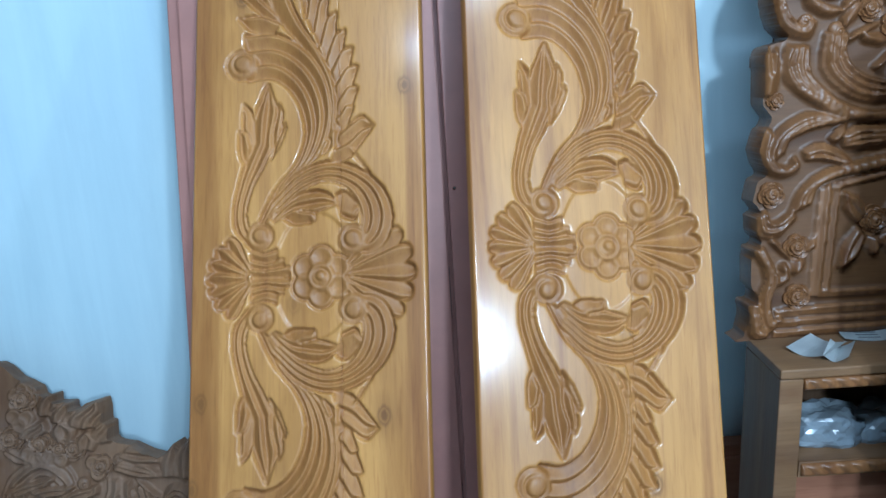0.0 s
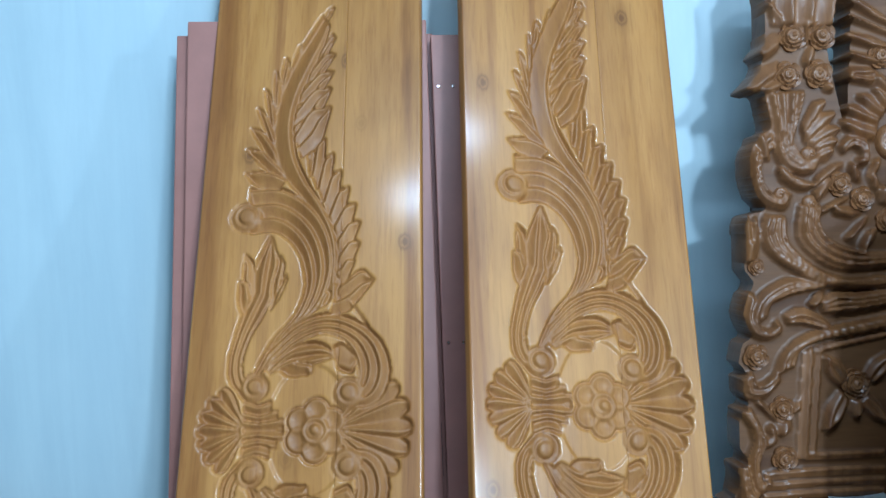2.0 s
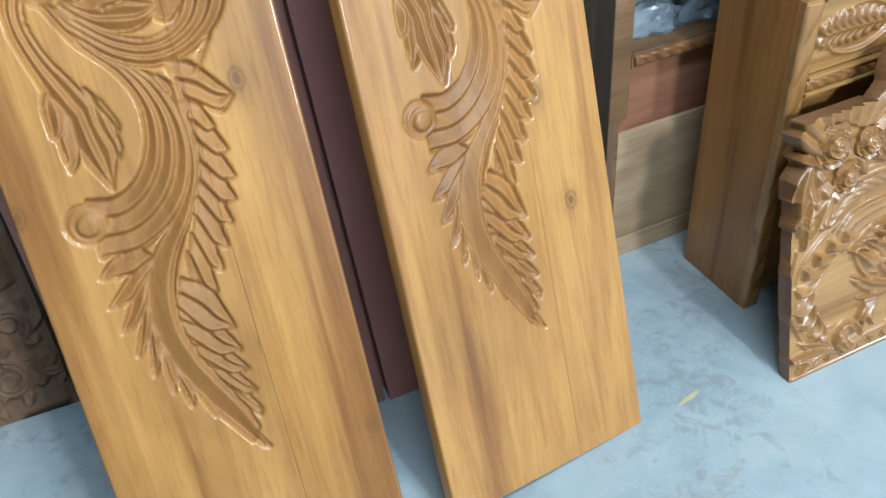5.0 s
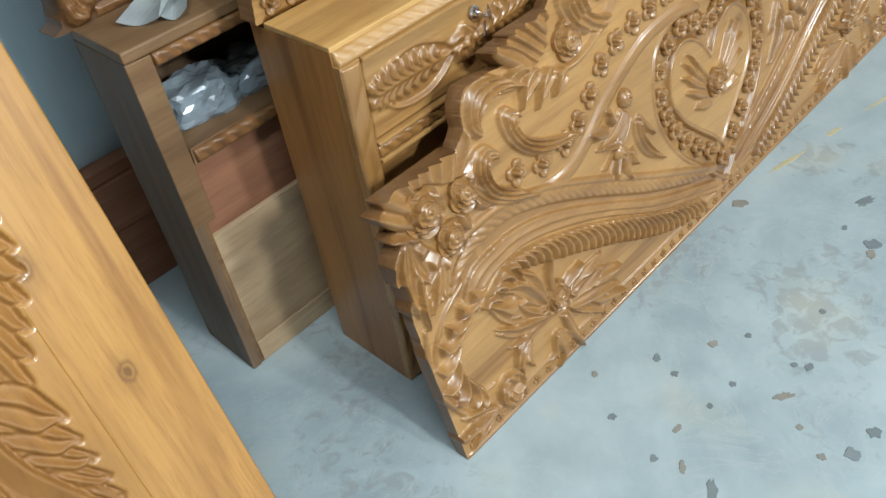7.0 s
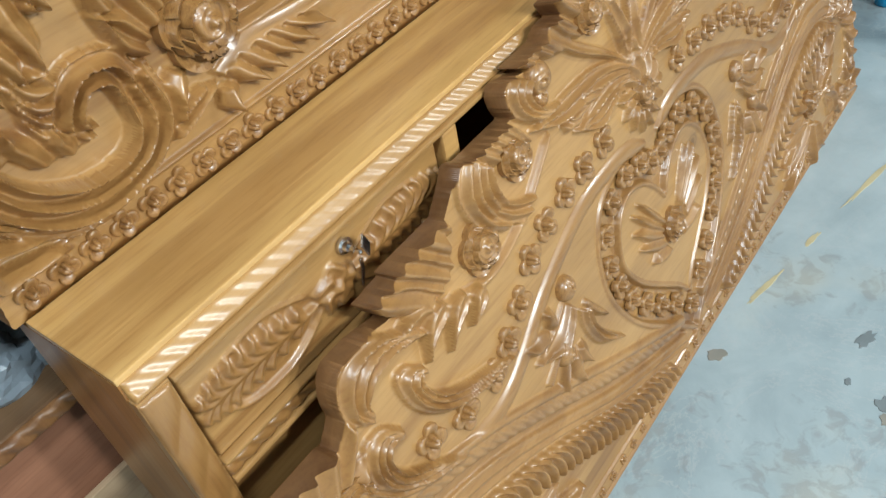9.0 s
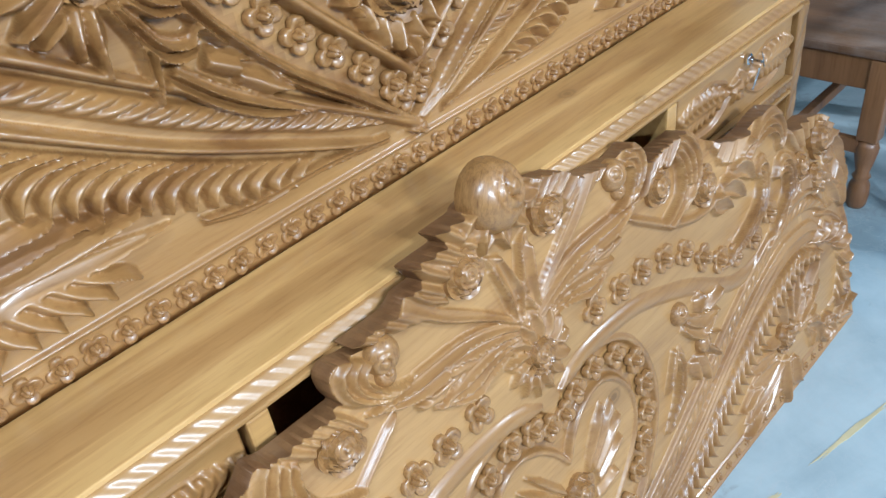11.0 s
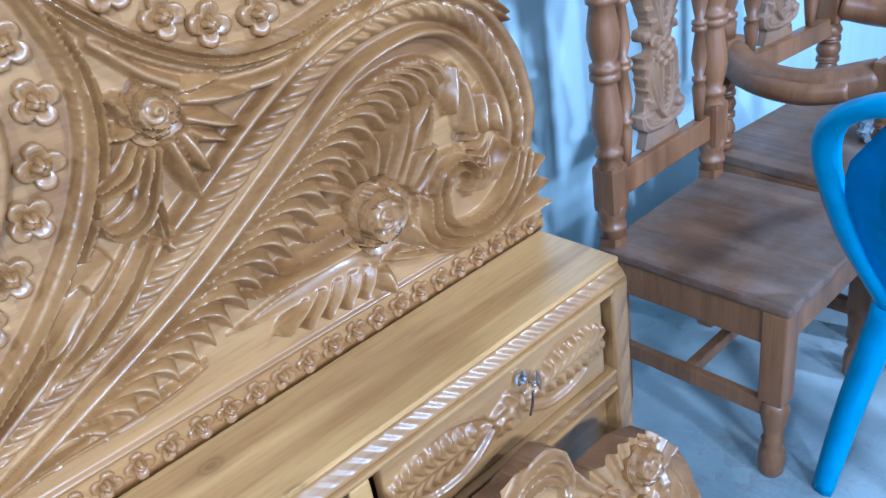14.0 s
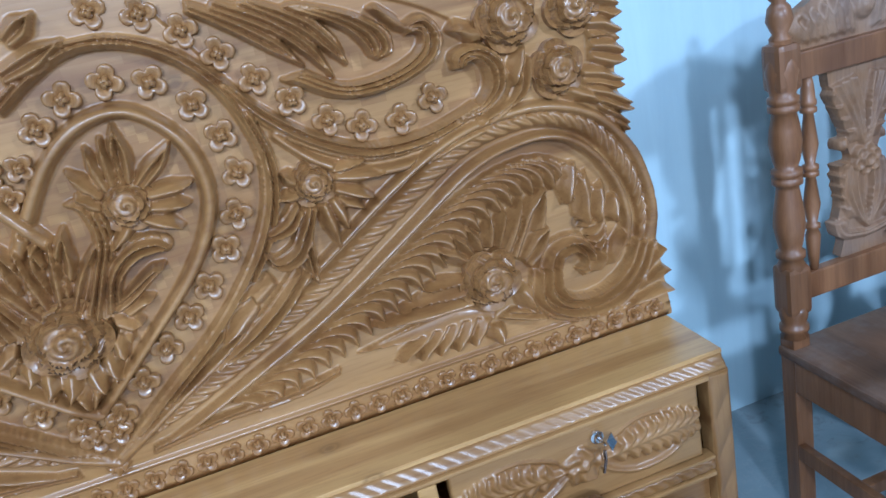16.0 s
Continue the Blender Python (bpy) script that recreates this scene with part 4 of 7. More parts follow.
head.band(2, ((358, 1102), (337, 1060), (338, 1010), (349, 986)), ((374, 1098), (356, 1054), (353, 1014), (349, 986)), 3, 32)
head.band(2, ((346, 1120), (323, 1097), (296, 1083)), ((353, 1096), (331, 1074), (300, 1067)), 3, 32)
head.band(2, ((347, 1088), (326, 1054), (298, 1043), (287, 1057)), ((354, 1054), (333, 1027), (304, 1021), (288, 1035)), 3, 32)
head.tooth((359, 1149), (351, 1134), (337, 1159), lo=2, hi=32)
head.tooth((354, 1129), (355, 1116), (324, 1125), lo=2, hi=32)
head.band(2, ((321, 1019), (275, 979), (222, 941), (167, 901)), ((337, 1003), (295, 961), (237, 924), (167, 901)), 3, 32)
head.tooth((280, 1023), (291, 1001), (226, 981), lo=2, hi=32)
head.tooth((251, 996), (257, 971), (194, 943), lo=2, hi=32)
head.tooth((-11, 1059), (17, 1049), (44, 1164), n=2, lo=2, hi=32)
head.tooth((-35, 1056), (-8, 1055), (3, 1150), n=2, lo=2, hi=32)
head.tooth((15, 1050), (32, 1040), (72, 1129), n=2, lo=2, hi=32)
head.tooth((-1, 1057), (12, 1053), (22, 1150), lo=2, hi=32)
head.band(3, ((28, 1037), (57, 1092), (75, 1137), (70, 1177), (55, 1191)), ((56, 1023), (80, 1085), (99, 1131), (96, 1171), (81, 1197)), 3, 32)
head.band(2, ((52, 1025), (75, 1088), (111, 1121), (151, 1121), (167, 1102)), ((78, 1029), (91, 1072), (116, 1095), (145, 1100), (157, 1097)), 3, 32)
head.tooth((62, 1021), (87, 1051), (151, 1078), n=2, lo=2, hi=32)
head.tooth((62, 1008), (77, 1028), (125, 1037), lo=2, hi=32)
head.tooth((58, 995), (72, 1012), (102, 1007), lo=2, hi=32)
head.tooth((42, 983), (64, 997), (80, 986), lo=2, hi=32)
head.tooth((35, 978), (55, 982), (41, 933), lo=2, hi=32)
head.tooth((9, 959), (33, 963), (2, 904), lo=2, hi=32)
head.tooth((-26, 968), (-3, 959), (-25, 923), lo=2, hi=32)
head.tooth((-51, 982), (-30, 969), (-48, 938), lo=2, hi=32)
head.tooth((-68, 997), (-50, 985), (-65, 964), lo=2, hi=32)
head.tooth((-62, 1030), (-67, 1006), (-95, 1007), lo=2, hi=32)
head.tooth((123, 1200), (146, 1198), (143, 1278), n=2, lo=2, hi=32)
head.tooth((142, 1195), (158, 1186), (205, 1239), n=2, lo=2, hi=32)
head.tooth((154, 1185), (160, 1169), (220, 1181), lo=2, hi=32)
head.tooth((160, 1169), (152, 1154), (209, 1153), lo=2, hi=32)
head.tooth((152, 1154), (139, 1143), (192, 1123), lo=2, hi=32)
head.tooth((121, 1198), (106, 1194), (102, 1258), lo=2, hi=32)
head.tooth((108, 1194), (97, 1183), (71, 1234), lo=2, hi=32)
head.tooth((129, 1200), (116, 1200), (123, 1266), lo=2, hi=32)
head.tooth((100, 1184), (96, 1169), (72, 1200), lo=2, hi=32)
head.tooth((114, 1147), (131, 1142), (97, 1119), lo=2, hi=32)
head.band(2, ((278, 1408), (337, 1374), (381, 1338), (407, 1295)), ((276, 1395), (325, 1359), (369, 1323), (407, 1295)), 3, 32)
head.band(2, ((315, 1404), (381, 1368), (425, 1325), (444, 1270)), ((303, 1394), (368, 1353), (409, 1314), (444, 1270)), 3, 32)
head.band(2, ((358, 1395), (426, 1359), (458, 1322), (467, 1283)), ((341, 1394), (406, 1349), (440, 1311), (467, 1283)), 3, 32)
head.band(3, ((415, 1380), (488, 1350), (532, 1317), (534, 1288), (509, 1282)), ((398, 1378), (467, 1336), (493, 1307), (501, 1289), (507, 1288)), 3, 32)
head.band(3, ((374, 1283), (445, 1242), (522, 1238), (594, 1262), (610, 1299), (585, 1328), (549, 1316)), ((407, 1286), (458, 1258), (517, 1259), (566, 1276), (580, 1297), (571, 1308), (560, 1306)), 3, 32)
head.band(3, ((601, 1165), (652, 1171), (692, 1202), (695, 1241), (660, 1270), (621, 1264), (618, 1242)), ((619, 1176), (648, 1186), (666, 1208), (666, 1233), (654, 1249), (639, 1248), (636, 1242)), 3, 32)
head.band(2, ((638, 1157), (692, 1183), (712, 1231)), ((666, 1158), (720, 1185), (738, 1234)), 3, 32)
head.tooth((550, 1332), (562, 1306), (513, 1351), lo=2, hi=32)
head.tooth((657, 1301), (670, 1274), (621, 1297), lo=2, hi=32)
head.tooth((825, 1310), (830, 1272), (906, 1275), n=2, lo=2, hi=32)
head.tooth((831, 1275), (844, 1235), (904, 1236), n=2, lo=2, hi=32)
head.tooth((841, 1239), (838, 1205), (907, 1201), n=2, lo=2, hi=32)
head.tooth((816, 1201), (825, 1169), (894, 1163), n=2, lo=2, hi=32)
head.tooth((821, 1173), (840, 1138), (907, 1122), n=2, lo=2, hi=32)
head.tooth((837, 1143), (867, 1099), (920, 1067), n=2, lo=2, hi=32)
head.tooth((778, 1168), (804, 1174), (836, 1141), lo=2, hi=32)
head.tooth((715, 1247), (735, 1252), (702, 1199), lo=2, hi=32)
head.tooth((37, 1377), (42, 1354), (120, 1393), n=2, lo=2, hi=32)
head.tooth((51, 1415), (63, 1395), (97, 1430), n=2, lo=2, hi=32)
# the sunk channel between the two hearts, the raised inner heart, the sunk field over the sweeps
head.level(-7, (-8, 805), (90, 883), (187, 962), (259, 1039), (300, 1106), (318, 1169), (311, 1228), (289, 1289), (245, 1341), (189, 1373), (129, 1381), (75, 1361), (22, 1327), (-20, 1300), (-20, 900))
head.level(-3, (-9, 888), (94, 976), (184, 1062), (229, 1135), (234, 1199), (211, 1253), (164, 1292), (105, 1288), (50, 1249), (0, 1177), (-25, 1136), (-25, 950))
head.level(-7, (310, 1290), (337, 1236), (398, 1185), (466, 1153), (545, 1150), (602, 1161), (641, 1175), (690, 1250), (600, 1330), (480, 1380), (330, 1420), (200, 1450))
head.mirror = ((1, 0, 1, 0),)
head.ridge(5, (-935, 783), (0, 783), (935, 783), h=5)
# crest over the hearts
head.mirror = ((1, 0, 1, 0), (-1, 0, 1, 0))
head.ridge(9, (0, 1480), (120, 1470), (240, 1490), (360, 1450), (470, 1400))
head.comb(16, 60, 15, (520, 1450), (400, 1520), (240, 1590), (100, 1650), (0, 1690), right=True)
head.comb(8, 50, 14, (40, 1500), (160, 1510), (300, 1490), (420, 1440), right=False)
head.ball(34, (0, 1560), (250, 1545))
half = [(0, 1770), (120, 1715), (250, 1680), (380, 1590), (520, 1560), (640, 1490), (760, 1460), (800, 1390), (870, 1365), (872, 1310), (890, 1275), (880, 1230), (890, 1205), (878, 1165), (893, 1125), (880, 1095), (896, 1060), (916, 985), (922, 890), (934, 780), (940, 733)]
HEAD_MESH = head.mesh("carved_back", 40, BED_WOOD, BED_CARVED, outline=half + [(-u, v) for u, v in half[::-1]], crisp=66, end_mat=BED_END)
HM = HI @ lean_frame(2.175, 0, 0, 1.926, 0)
part("carved_back", HEAD_MESH, None, bed, at=HM)
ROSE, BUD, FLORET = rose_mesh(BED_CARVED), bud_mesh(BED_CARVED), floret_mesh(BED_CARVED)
BOSS = {"rose": ROSE, "bud": BUD, "floret": FLORET}
turn_of = random.Random(5)


def bosses(owner, base, rows, both=True, shift=float, lift=0.85):
    """Carved roses, buds and florets set on a board, repeated on its other half."""
    for kind, r, places in rows:
        for u, v in places:
            for s in (1, -1) if both and abs(u) > 12 else (1,):
                m = base @ pose(shift(s * u) / 1000, v / 1000, 0.001, 0, 0, turn_of.uniform(0, 360)) @ Matrix.Diagonal((r / 1000, r / 1000, r / 1000 * (lift if kind == "rose" else 0.8), 1))
                part(kind, BOSS[kind], None, owner, at=m)


bosses(bed, HM, (
    ("rose", 54, ((612, 908),)),
    ("rose", 52, ((711, 1298),)),
    ("rose", 46, ((779, 1206),)),
    ("rose", 46, ((817, 1293),)),
    ("rose", 36, ((378, 1134),)),
    ("rose", 40, ((130, 1173),)),
    ("bud", 14, ((158, 1106),)),
    ("floret", 24, ((159, 1420), (217, 1405), (262, 1374), (299, 1336), (337, 1293), (378, 1253), (422, 1215), (468, 1195), (527, 1190), (580, 1209),)),
    ("floret", 24, ((55, 1293), (96, 1323), (152, 1332), (205, 1320), (249, 1279), (273, 1230), (281, 1175), (263, 1118), (236, 1073), (198, 1027), (159, 990), (116, 954), (71, 914), (27, 874), (-15, 852),)),
    ("floret", 20, ((19, 1251), (-5, 1216),)),
    ("rose", 62, ((0, 1015),)),
))
bosses(bed, HM, [("floret", 18.5, [(-905 + 39.3 * i, 757) for i in range(47)])], both=False)


def oval_leaf_carving(w, h):
    """The drawer's ornament: two long leaves in an oval, joined at a rosette."""
    c = Carving(-w / 2, w / 2, 0, h, 2.0, mirror=((1, 0, 1, 0), (-1, 0, 1, 0)))
    mid = h / 2
    c.level(-4, (22, mid), (60, mid + 30), (110, mid + 45), (165, mid + 36), (204, mid + 3), (160, mid - 36), (100, mid - 46), (55, mid - 30))
    c.comb(9, 46, 13, (40, mid - 2), (100, mid + 2), (160, mid + 4), (196, mid + 3), right=False, lean=36, h=9)
    c.comb(9, 46, 11, (40, mid - 2), (100, mid + 2), (160, mid + 4), (196, mid + 3), right=True, lean=30, h=6)
    c.rail(4, (30, mid - 2), (100, mid + 2), (160, mid + 4), (198, mid + 3), h=7, peak=2)
    c.rail(3.5, (24, mid - 8), (55, mid - 32), (100, mid - 47), (160, mid - 38), (204, mid + 3), h=5, peak=2)
    c.rail(3, (40, mid + 20), (66, mid + 33), (110, mid + 46), (165, mid + 37), (204, mid + 3), h=3, peak=2)
    c.mirror = ((1, 0, 1, 0),)
    for i in range(5):
        a = 2 * math.pi * i / 5 + 0.3
        c.leaf(15, (6 * math.cos(a), mid + 6 * math.sin(a)), (20 * math.cos(a), mid + 20 * math.sin(a)), (34 * math.cos(a), mid + 34 * math.sin(a)), h=13)
    c.ball(11, (0, mid), h=15)
    return c.mesh("drawer_front", 18, BED_WOOD, BED_CARVED)


def rope_strip(length, w, mat, pitch=26.0, lift=7.0, lean=0.9):
    """A straight moulding with slanting gouged leaves."""
    c = Carving(0, length, 0, w, 2.0)
    slant = (c.U / pitch + (c.V / w) * lean) % 1.0
    c.S = lift * (0.25 + 0.75 * np.sin(np.pi * slant) ** 0.8) * np.clip(np.minimum(c.V, w - c.V) / (0.2 * w), 0, 1) ** 0.5
    if lean > 1:
        c.S = np.where(np.minimum(c.V, w - c.V) < 3, 0.7 * lift, c.S)
    return c.mesh("rope_moulding", 14, mat, mat)


def front(x, z, y):
    return Matrix(((1, 0, 0, x), (0, 0, -1, y), (0, 1, 0, z), (0, 0, 0, 1)))


BX0, BX1, BY, BT = 1.0, 2.853, 2.0, 0.733
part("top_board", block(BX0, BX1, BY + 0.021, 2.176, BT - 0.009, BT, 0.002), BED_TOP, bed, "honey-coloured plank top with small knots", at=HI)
for x in (BX0, BX1 - 0.022):
    part("side_panel", block(x, x + 0.022, BY + 0.0215, 2.215, 0.0, BT - 0.0095, 0.002), BED_SIDE, bed, "plain brown side board", at=HI)
STRIP = rope_strip(1848, 27, BED_WOOD, 24.0, 2.2, 1.5)
part("rope_moulding", STRIP, None, bed, at=HI @ front(BX0 + 0.0025, BT - 0.0275, BY + 0.0065) @ pose(0, 0, 0, -36))
part("front_rail", block(BX0 + 0.04, BX1 - 0.04, BY + 0.001, BY + 0.022, 0.6965, 0.7042, 0.0025), BED_WOOD, bed, at=HI)
part("lower_rail", block(BX0 + 0.04, BX1 - 0.04, BY + 0.012, BY + 0.05, 0.523, 0.5475, 0.001), BED_WOOD, bed, at=HI)
for z0, z1 in ((0.515, 0.5225), (0.548, 0.5545)):
    part("bead", block(BX0 + 0.04, BX1 - 0.04, BY + 0.002, BY + 0.03, z0, z1, 0.0025), BED_WOOD, bed, at=HI)
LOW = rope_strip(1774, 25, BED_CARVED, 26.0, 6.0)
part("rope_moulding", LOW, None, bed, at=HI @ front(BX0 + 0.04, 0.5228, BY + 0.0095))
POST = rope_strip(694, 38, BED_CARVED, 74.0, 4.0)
for x in (BX0, BX1 - 0.04):
    part("corner_post", block(x + 0.0005, x + 0.0395, BY + 0.007, BY + 0.04, 0.0, 0.7035, 0.002), BED_WOOD, bed, at=HI)
    part("post_carving", POST, None, bed, "slanting leaves cut down the corner post", at=HI @ front(x + 0.0388, 0.006, BY + 0.006) @ pose(0, 0, 0, 0, 0, 90))
for x in (1.478, 2.318):
    part("divider", block(x, x + 0.03, BY + 0.002, 2.16, 0.555, 0.696, 0.004), BED_TOP, bed, at=HI)
part("compartment_floor", block(BX0 + 0.022, BX1 - 0.022, BY + 0.051, 2.2, 0.52, 0.535, 0), BED_SIDE, bed, at=HI)
part("back_board", block(BX0 + 0.022, BX1 - 0.022, 2.2, 2.214, 0.0, 0.7235, 0), BED_SIDE, bed, at=HI)
part("lower_front", block(BX0 + 0.04, BX1 - 0.04, BY + 0.03, BY + 0.045, 0.02, 0.514, 0), BED_WOOD, bed, at=HI)
DRAWER = oval_leaf_carving(428, 138)
for x in (1.258, 2.582):
    d = part("drawer", DRAWER, None, bed, "drawer front carved with an oval leaf spray", at=HI @ front(x, 0.556, BY + 0.012))
    part("lock", turned([(0, 0.011), (0.004, 0.011), (0.005, 0.007), (0.010, 0.006)], 14), STEEL, d, "round steel lock", at=pose(0.028, 0.112, 0.002))
    key = sweep([(0, 0, 0.008), (0, 0, 0.026), (0.0, -0.002, 0.030)], 0.003, 6)
    part("key", key, STEEL, d, "small steel key in the lock", at=pose(0.028, 0.112, 0))
    bow = bmesh.new()
    add_box(bow, -0.009, 0.009, -0.012, 0.010, 0.024, 0.0265, 0.001)
    part("key_bow", bow, STEEL, d, at=pose(0.028, 0.106, 0.004, 0, 35, 20))
    part("spare_key", sweep([(0.028, 0.10, 0.026), (0.030, 0.080, 0.022), (0.026, 0.055, 0.018)], 0.003, 6, 0.5), STEEL, d, "spare key hanging on a ring")

# ---- the varnished footboard, leaning on the box ----
def footboard_carving(step):
    c = Carving(-952, 952, 0, 860, step, mirror=((1, 0, 1, 0), (-1, 0, 1, 0)), tall=1.0, relief=1.5)
    HEART = ((0, 440), (-30, 472), (-72, 487), (-132, 482), (-178, 460), (-206, 424), (-222, 375), (-223, 317), (-200, 254), (-155, 189), (-87, 125), (0, 45))
    INNER = ((0, 352), (-20, 385), (-50, 414), (-89, 429), (-125, 421), (-154, 388), (-165, 345), (-157, 305), (-126, 260), (-75, 213), (-30, 175), (0, 140))
    c.level(-7, *HEART, (20, 45), (20, 440))
    c.level(0, *INNER, (20, 140), (20, 352))
    c.level(-5, (-65, 117), (-266, 208), (-442, 300), (-568, 359), (-669, 393), (-751, 402), (-810, 390), (-856, 345), (-838, 291), (-802, 325), (-746, 337), (-672, 336), (-565, 304), (-434, 241), (-267, 153), (-43, 67))
    # corner cluster, braid and hanging leaves, lower corner
    c.tooth((-875, 518), (-886, 492), (-945, 576), lo=2, hi=16)
    c.tooth((-886, 492), (-889, 468), (-956, 534), lo=2, hi=16)
    c.tooth((-890, 467), (-883, 443), (-943, 480), lo=2, hi=16)
    c.tooth((-884, 446), (-871, 420), (-942, 427), lo=2, hi=16)
    c.tooth((-870, 422), (-852, 398), (-913, 375), lo=2, hi=16)
    c.tooth((-850, 398), (-836, 371), (-883, 334), lo=2, hi=16)
    c.tooth((-875, 518), (-859, 526), (-896, 584), lo=2, hi=16)
    c.tooth((-862, 525), (-840, 526), (-863, 601), lo=2, hi=16)
    c.tooth((-843, 524), (-822, 515), (-837, 613), lo=2, hi=16)
    c.tooth((-823, 515), (-802, 503), (-798, 585), lo=2, hi=16)
    c.tooth((-805, 503), (-779, 497), (-763, 585), lo=2, hi=16)
    c.tooth((-781, 497), (-759, 499), (-721, 573), lo=2, hi=16)
    c.tooth((-762, 494), (-746, 473), (-704, 505), lo=2, hi=16)
    c.tooth((-748, 450), (-755, 428), (-705, 420), lo=2, hi=16)
    c.tooth((-775, 432), (-798, 443), (-782, 389), lo=2, hi=16)
    c.rope(16, (-65, 102), (-271, 190), (-448, 284), (-573, 344), (-678, 378), (-759, 379), (-814, 359), (-859, 323), h=9)
    c.band(0, ((-39, 109), (-261, 215), (-436, 306), (-562, 364), (-668, 400), (-753, 410), (-815, 397), (-864, 355)), ((-40, 92), (-266, 201), (-442, 294), (-568, 354), (-669, 386), (-751, 394), (-810, 382), (-856, 342)), 1, 6)
    c.comb(34, 65, 19, (-815, 247), (-773, 276), (-723, 295), (-653, 288), (-558, 256), (-435, 204), (-271, 120), (-127, 66))
    c.band(2, ((-43, 67), (-267, 153), (-434, 241), (-565, 304), (-672, 336), (-746, 337), (-802, 325), (-838, 291)), ((-51, 44), (-269, 125), (-439, 215), (-564, 270), (-663, 299), (-729, 300), (-786, 288), (-821, 254)), 1, 6)
    c.tooth((-651, 166), (-668, 150), (-810, 256), lo=2, hi=16)
    c.tooth((-649, 185), (-664, 172), (-718, 281), lo=2, hi=16)
    c.tooth((-628, 182), (-647, 175), (-627, 255), lo=2, hi=16)
    c.tooth((-656, 129), (-668, 150), (-726, 165), lo=2, hi=16)
    c.tooth((-586, 138), (-580, 102), (-438, 102), lo=2, hi=16)
    c.tooth((-590, 113), (-595, 87), (-443, 39), lo=2, hi=16)
    c.tooth((-614, 102), (-635, 106), (-602, 6), lo=2, hi=16)
    c.tooth((-615, 161), (-598, 150), (-549, 180), lo=2, hi=16)
    c.ridge(6, (-830, 325), (-887, 295), (-927, 251), (-942, 200), (-923, 144), (-878, 105), (-833, 95))
    c.ridge(8, (-935, 295), (-952, 222), (-943, 146), (-895, 62), (-821, 25))
    c.comb(9, 65, 14, (-773, 285), (-837, 257), (-883, 217), (-891, 165), (-862, 106))
    c.spray(18, (-678, 151), (-755, 193), (-801, 255))
    c.spray(16, (-670, 163), (-715, 230), (-768, 259))
    c.spray(16, (-594, 132), (-523, 124), (-446, 102))
    c.spray(15, (-604, 109), (-515, 87), (-453, 63))
    c.spray(15, (-677, 131), (-745, 155), (-795, 193))
    c.spray(18, (-896, 411), (-914, 350), (-926, 294))
    c.spray(18, (-913, 460), (-933, 398), (-935, 325))
    c.spray(16, (-863, 382), (-886, 342), (-912, 314))
    c.spray(16, (-852, 48), (-915, 51), (-968, 54))
    c.spray(15, (-726, 119), (-761, 92), (-769, 48))
    c.swirl(34, (-806, 61))
    c.spray(15, (-659, 82), (-650, 31), (-677, 9))
    # the long ribbon from the heart to the corner roses
    c.rail(6, *HEART[1:], h=4)
    c.rail(5, *INNER, h=5)
    c.rail(15, (-22, 476), (-87, 494), (-156, 496), (-217, 490), (-263, 477), (-305, 461), (-346, 444), (-385, 424), (-440, 390), (-492, 366), (-545, 358), (-608, 367), (-681, 388), (-742, 400), (-794, 400), h=6, peak=2.2)
    # leaf spikes and fluted fold round the two roses of the upper edge
    c.tooth((-480, 660), (-480, 637), (-516, 689), n=1, lo=2, hi=16)
    c.tooth((-487, 645), (-495, 614), (-550, 694), n=1, lo=2, hi=16)
    c.tooth((-496, 617), (-501, 597), (-573, 677), n=1, lo=2, hi=16)
    c.tooth((-503, 601), (-521, 589), (-599, 679), n=1, lo=2, hi=16)
    c.tooth((-520, 592), (-538, 583), (-627, 673), n=1, lo=2, hi=16)
    c.tooth((-535, 587), (-567, 584), (-642, 664), n=1, lo=2, hi=16)
    c.band(4, ((-390, 575), (-433, 610), (-450, 655), (-436, 689), (-407, 712)), ((-338, 582), (-368, 601), (-384, 632), (-384, 658), (-377, 676)), 3, 17)
    c.band(2, ((-346, 559), (-385, 582), (-408, 610)), ((-318, 580), (-357, 597), (-384, 618)), 3, 15)
    c.tooth((-362, 659), (-344, 674), (-407, 722), n=2, lo=2, hi=15)
    c.tooth((-344, 674), (-314, 667), (-404, 750), n=2, lo=2, hi=15)
    c.tooth((-315, 664), (-283, 646), (-360, 732), n=2, lo=2, hi=15)
    # the upper stem
    c.roof(9, (-244, 633), (-304, 593), (-337, 572), (-392, 550), (-437, 541), (-474, 545), (-533, 564), (-588, 581), (-653, 604), h=11)
    # drops hanging from the stem
    c.leaf(15, (-563, 579), (-600, 584), (-633, 577), h=17)
    c.leaf(15, (-535, 570), (-567, 560), (-595, 526), h=17)
    c.leaf(15, (-500, 556), (-526, 543), (-558, 509), h=17)
    c.leaf(15, (-470, 544), (-486, 528), (-511, 511), h=17)
    c.leaf(11, (-625, 588), (-644, 589), (-662, 585), h=15)
    # three scrolls under the stem
    c.band(3, ((-602, 585), (-652, 619), (-702, 622), (-727, 595), (-729, 556), (-703, 530)), ((-581, 567), (-627, 583), (-667, 582), (-684, 573), (-696, 559), (-696, 544)), 3, 16)
    c.band(3, ((-459, 411), (-548, 424), (-607, 449), (-644, 495), (-650, 544), (-629, 551), (-605, 530)), ((-491, 431), (-554, 452), (-598, 476), (-616, 502), (-617, 520), (-610, 523), (-605, 519)), 3, 16)
    c.band(3, ((-598, 361), (-677, 392), (-726, 429), (-743, 475), (-728, 513), (-697, 516), (-672, 489)), ((-647, 400), (-697, 438), (-709, 464), (-707, 482), (-696, 488), (-686, 486), (-681, 481)), 3, 16)
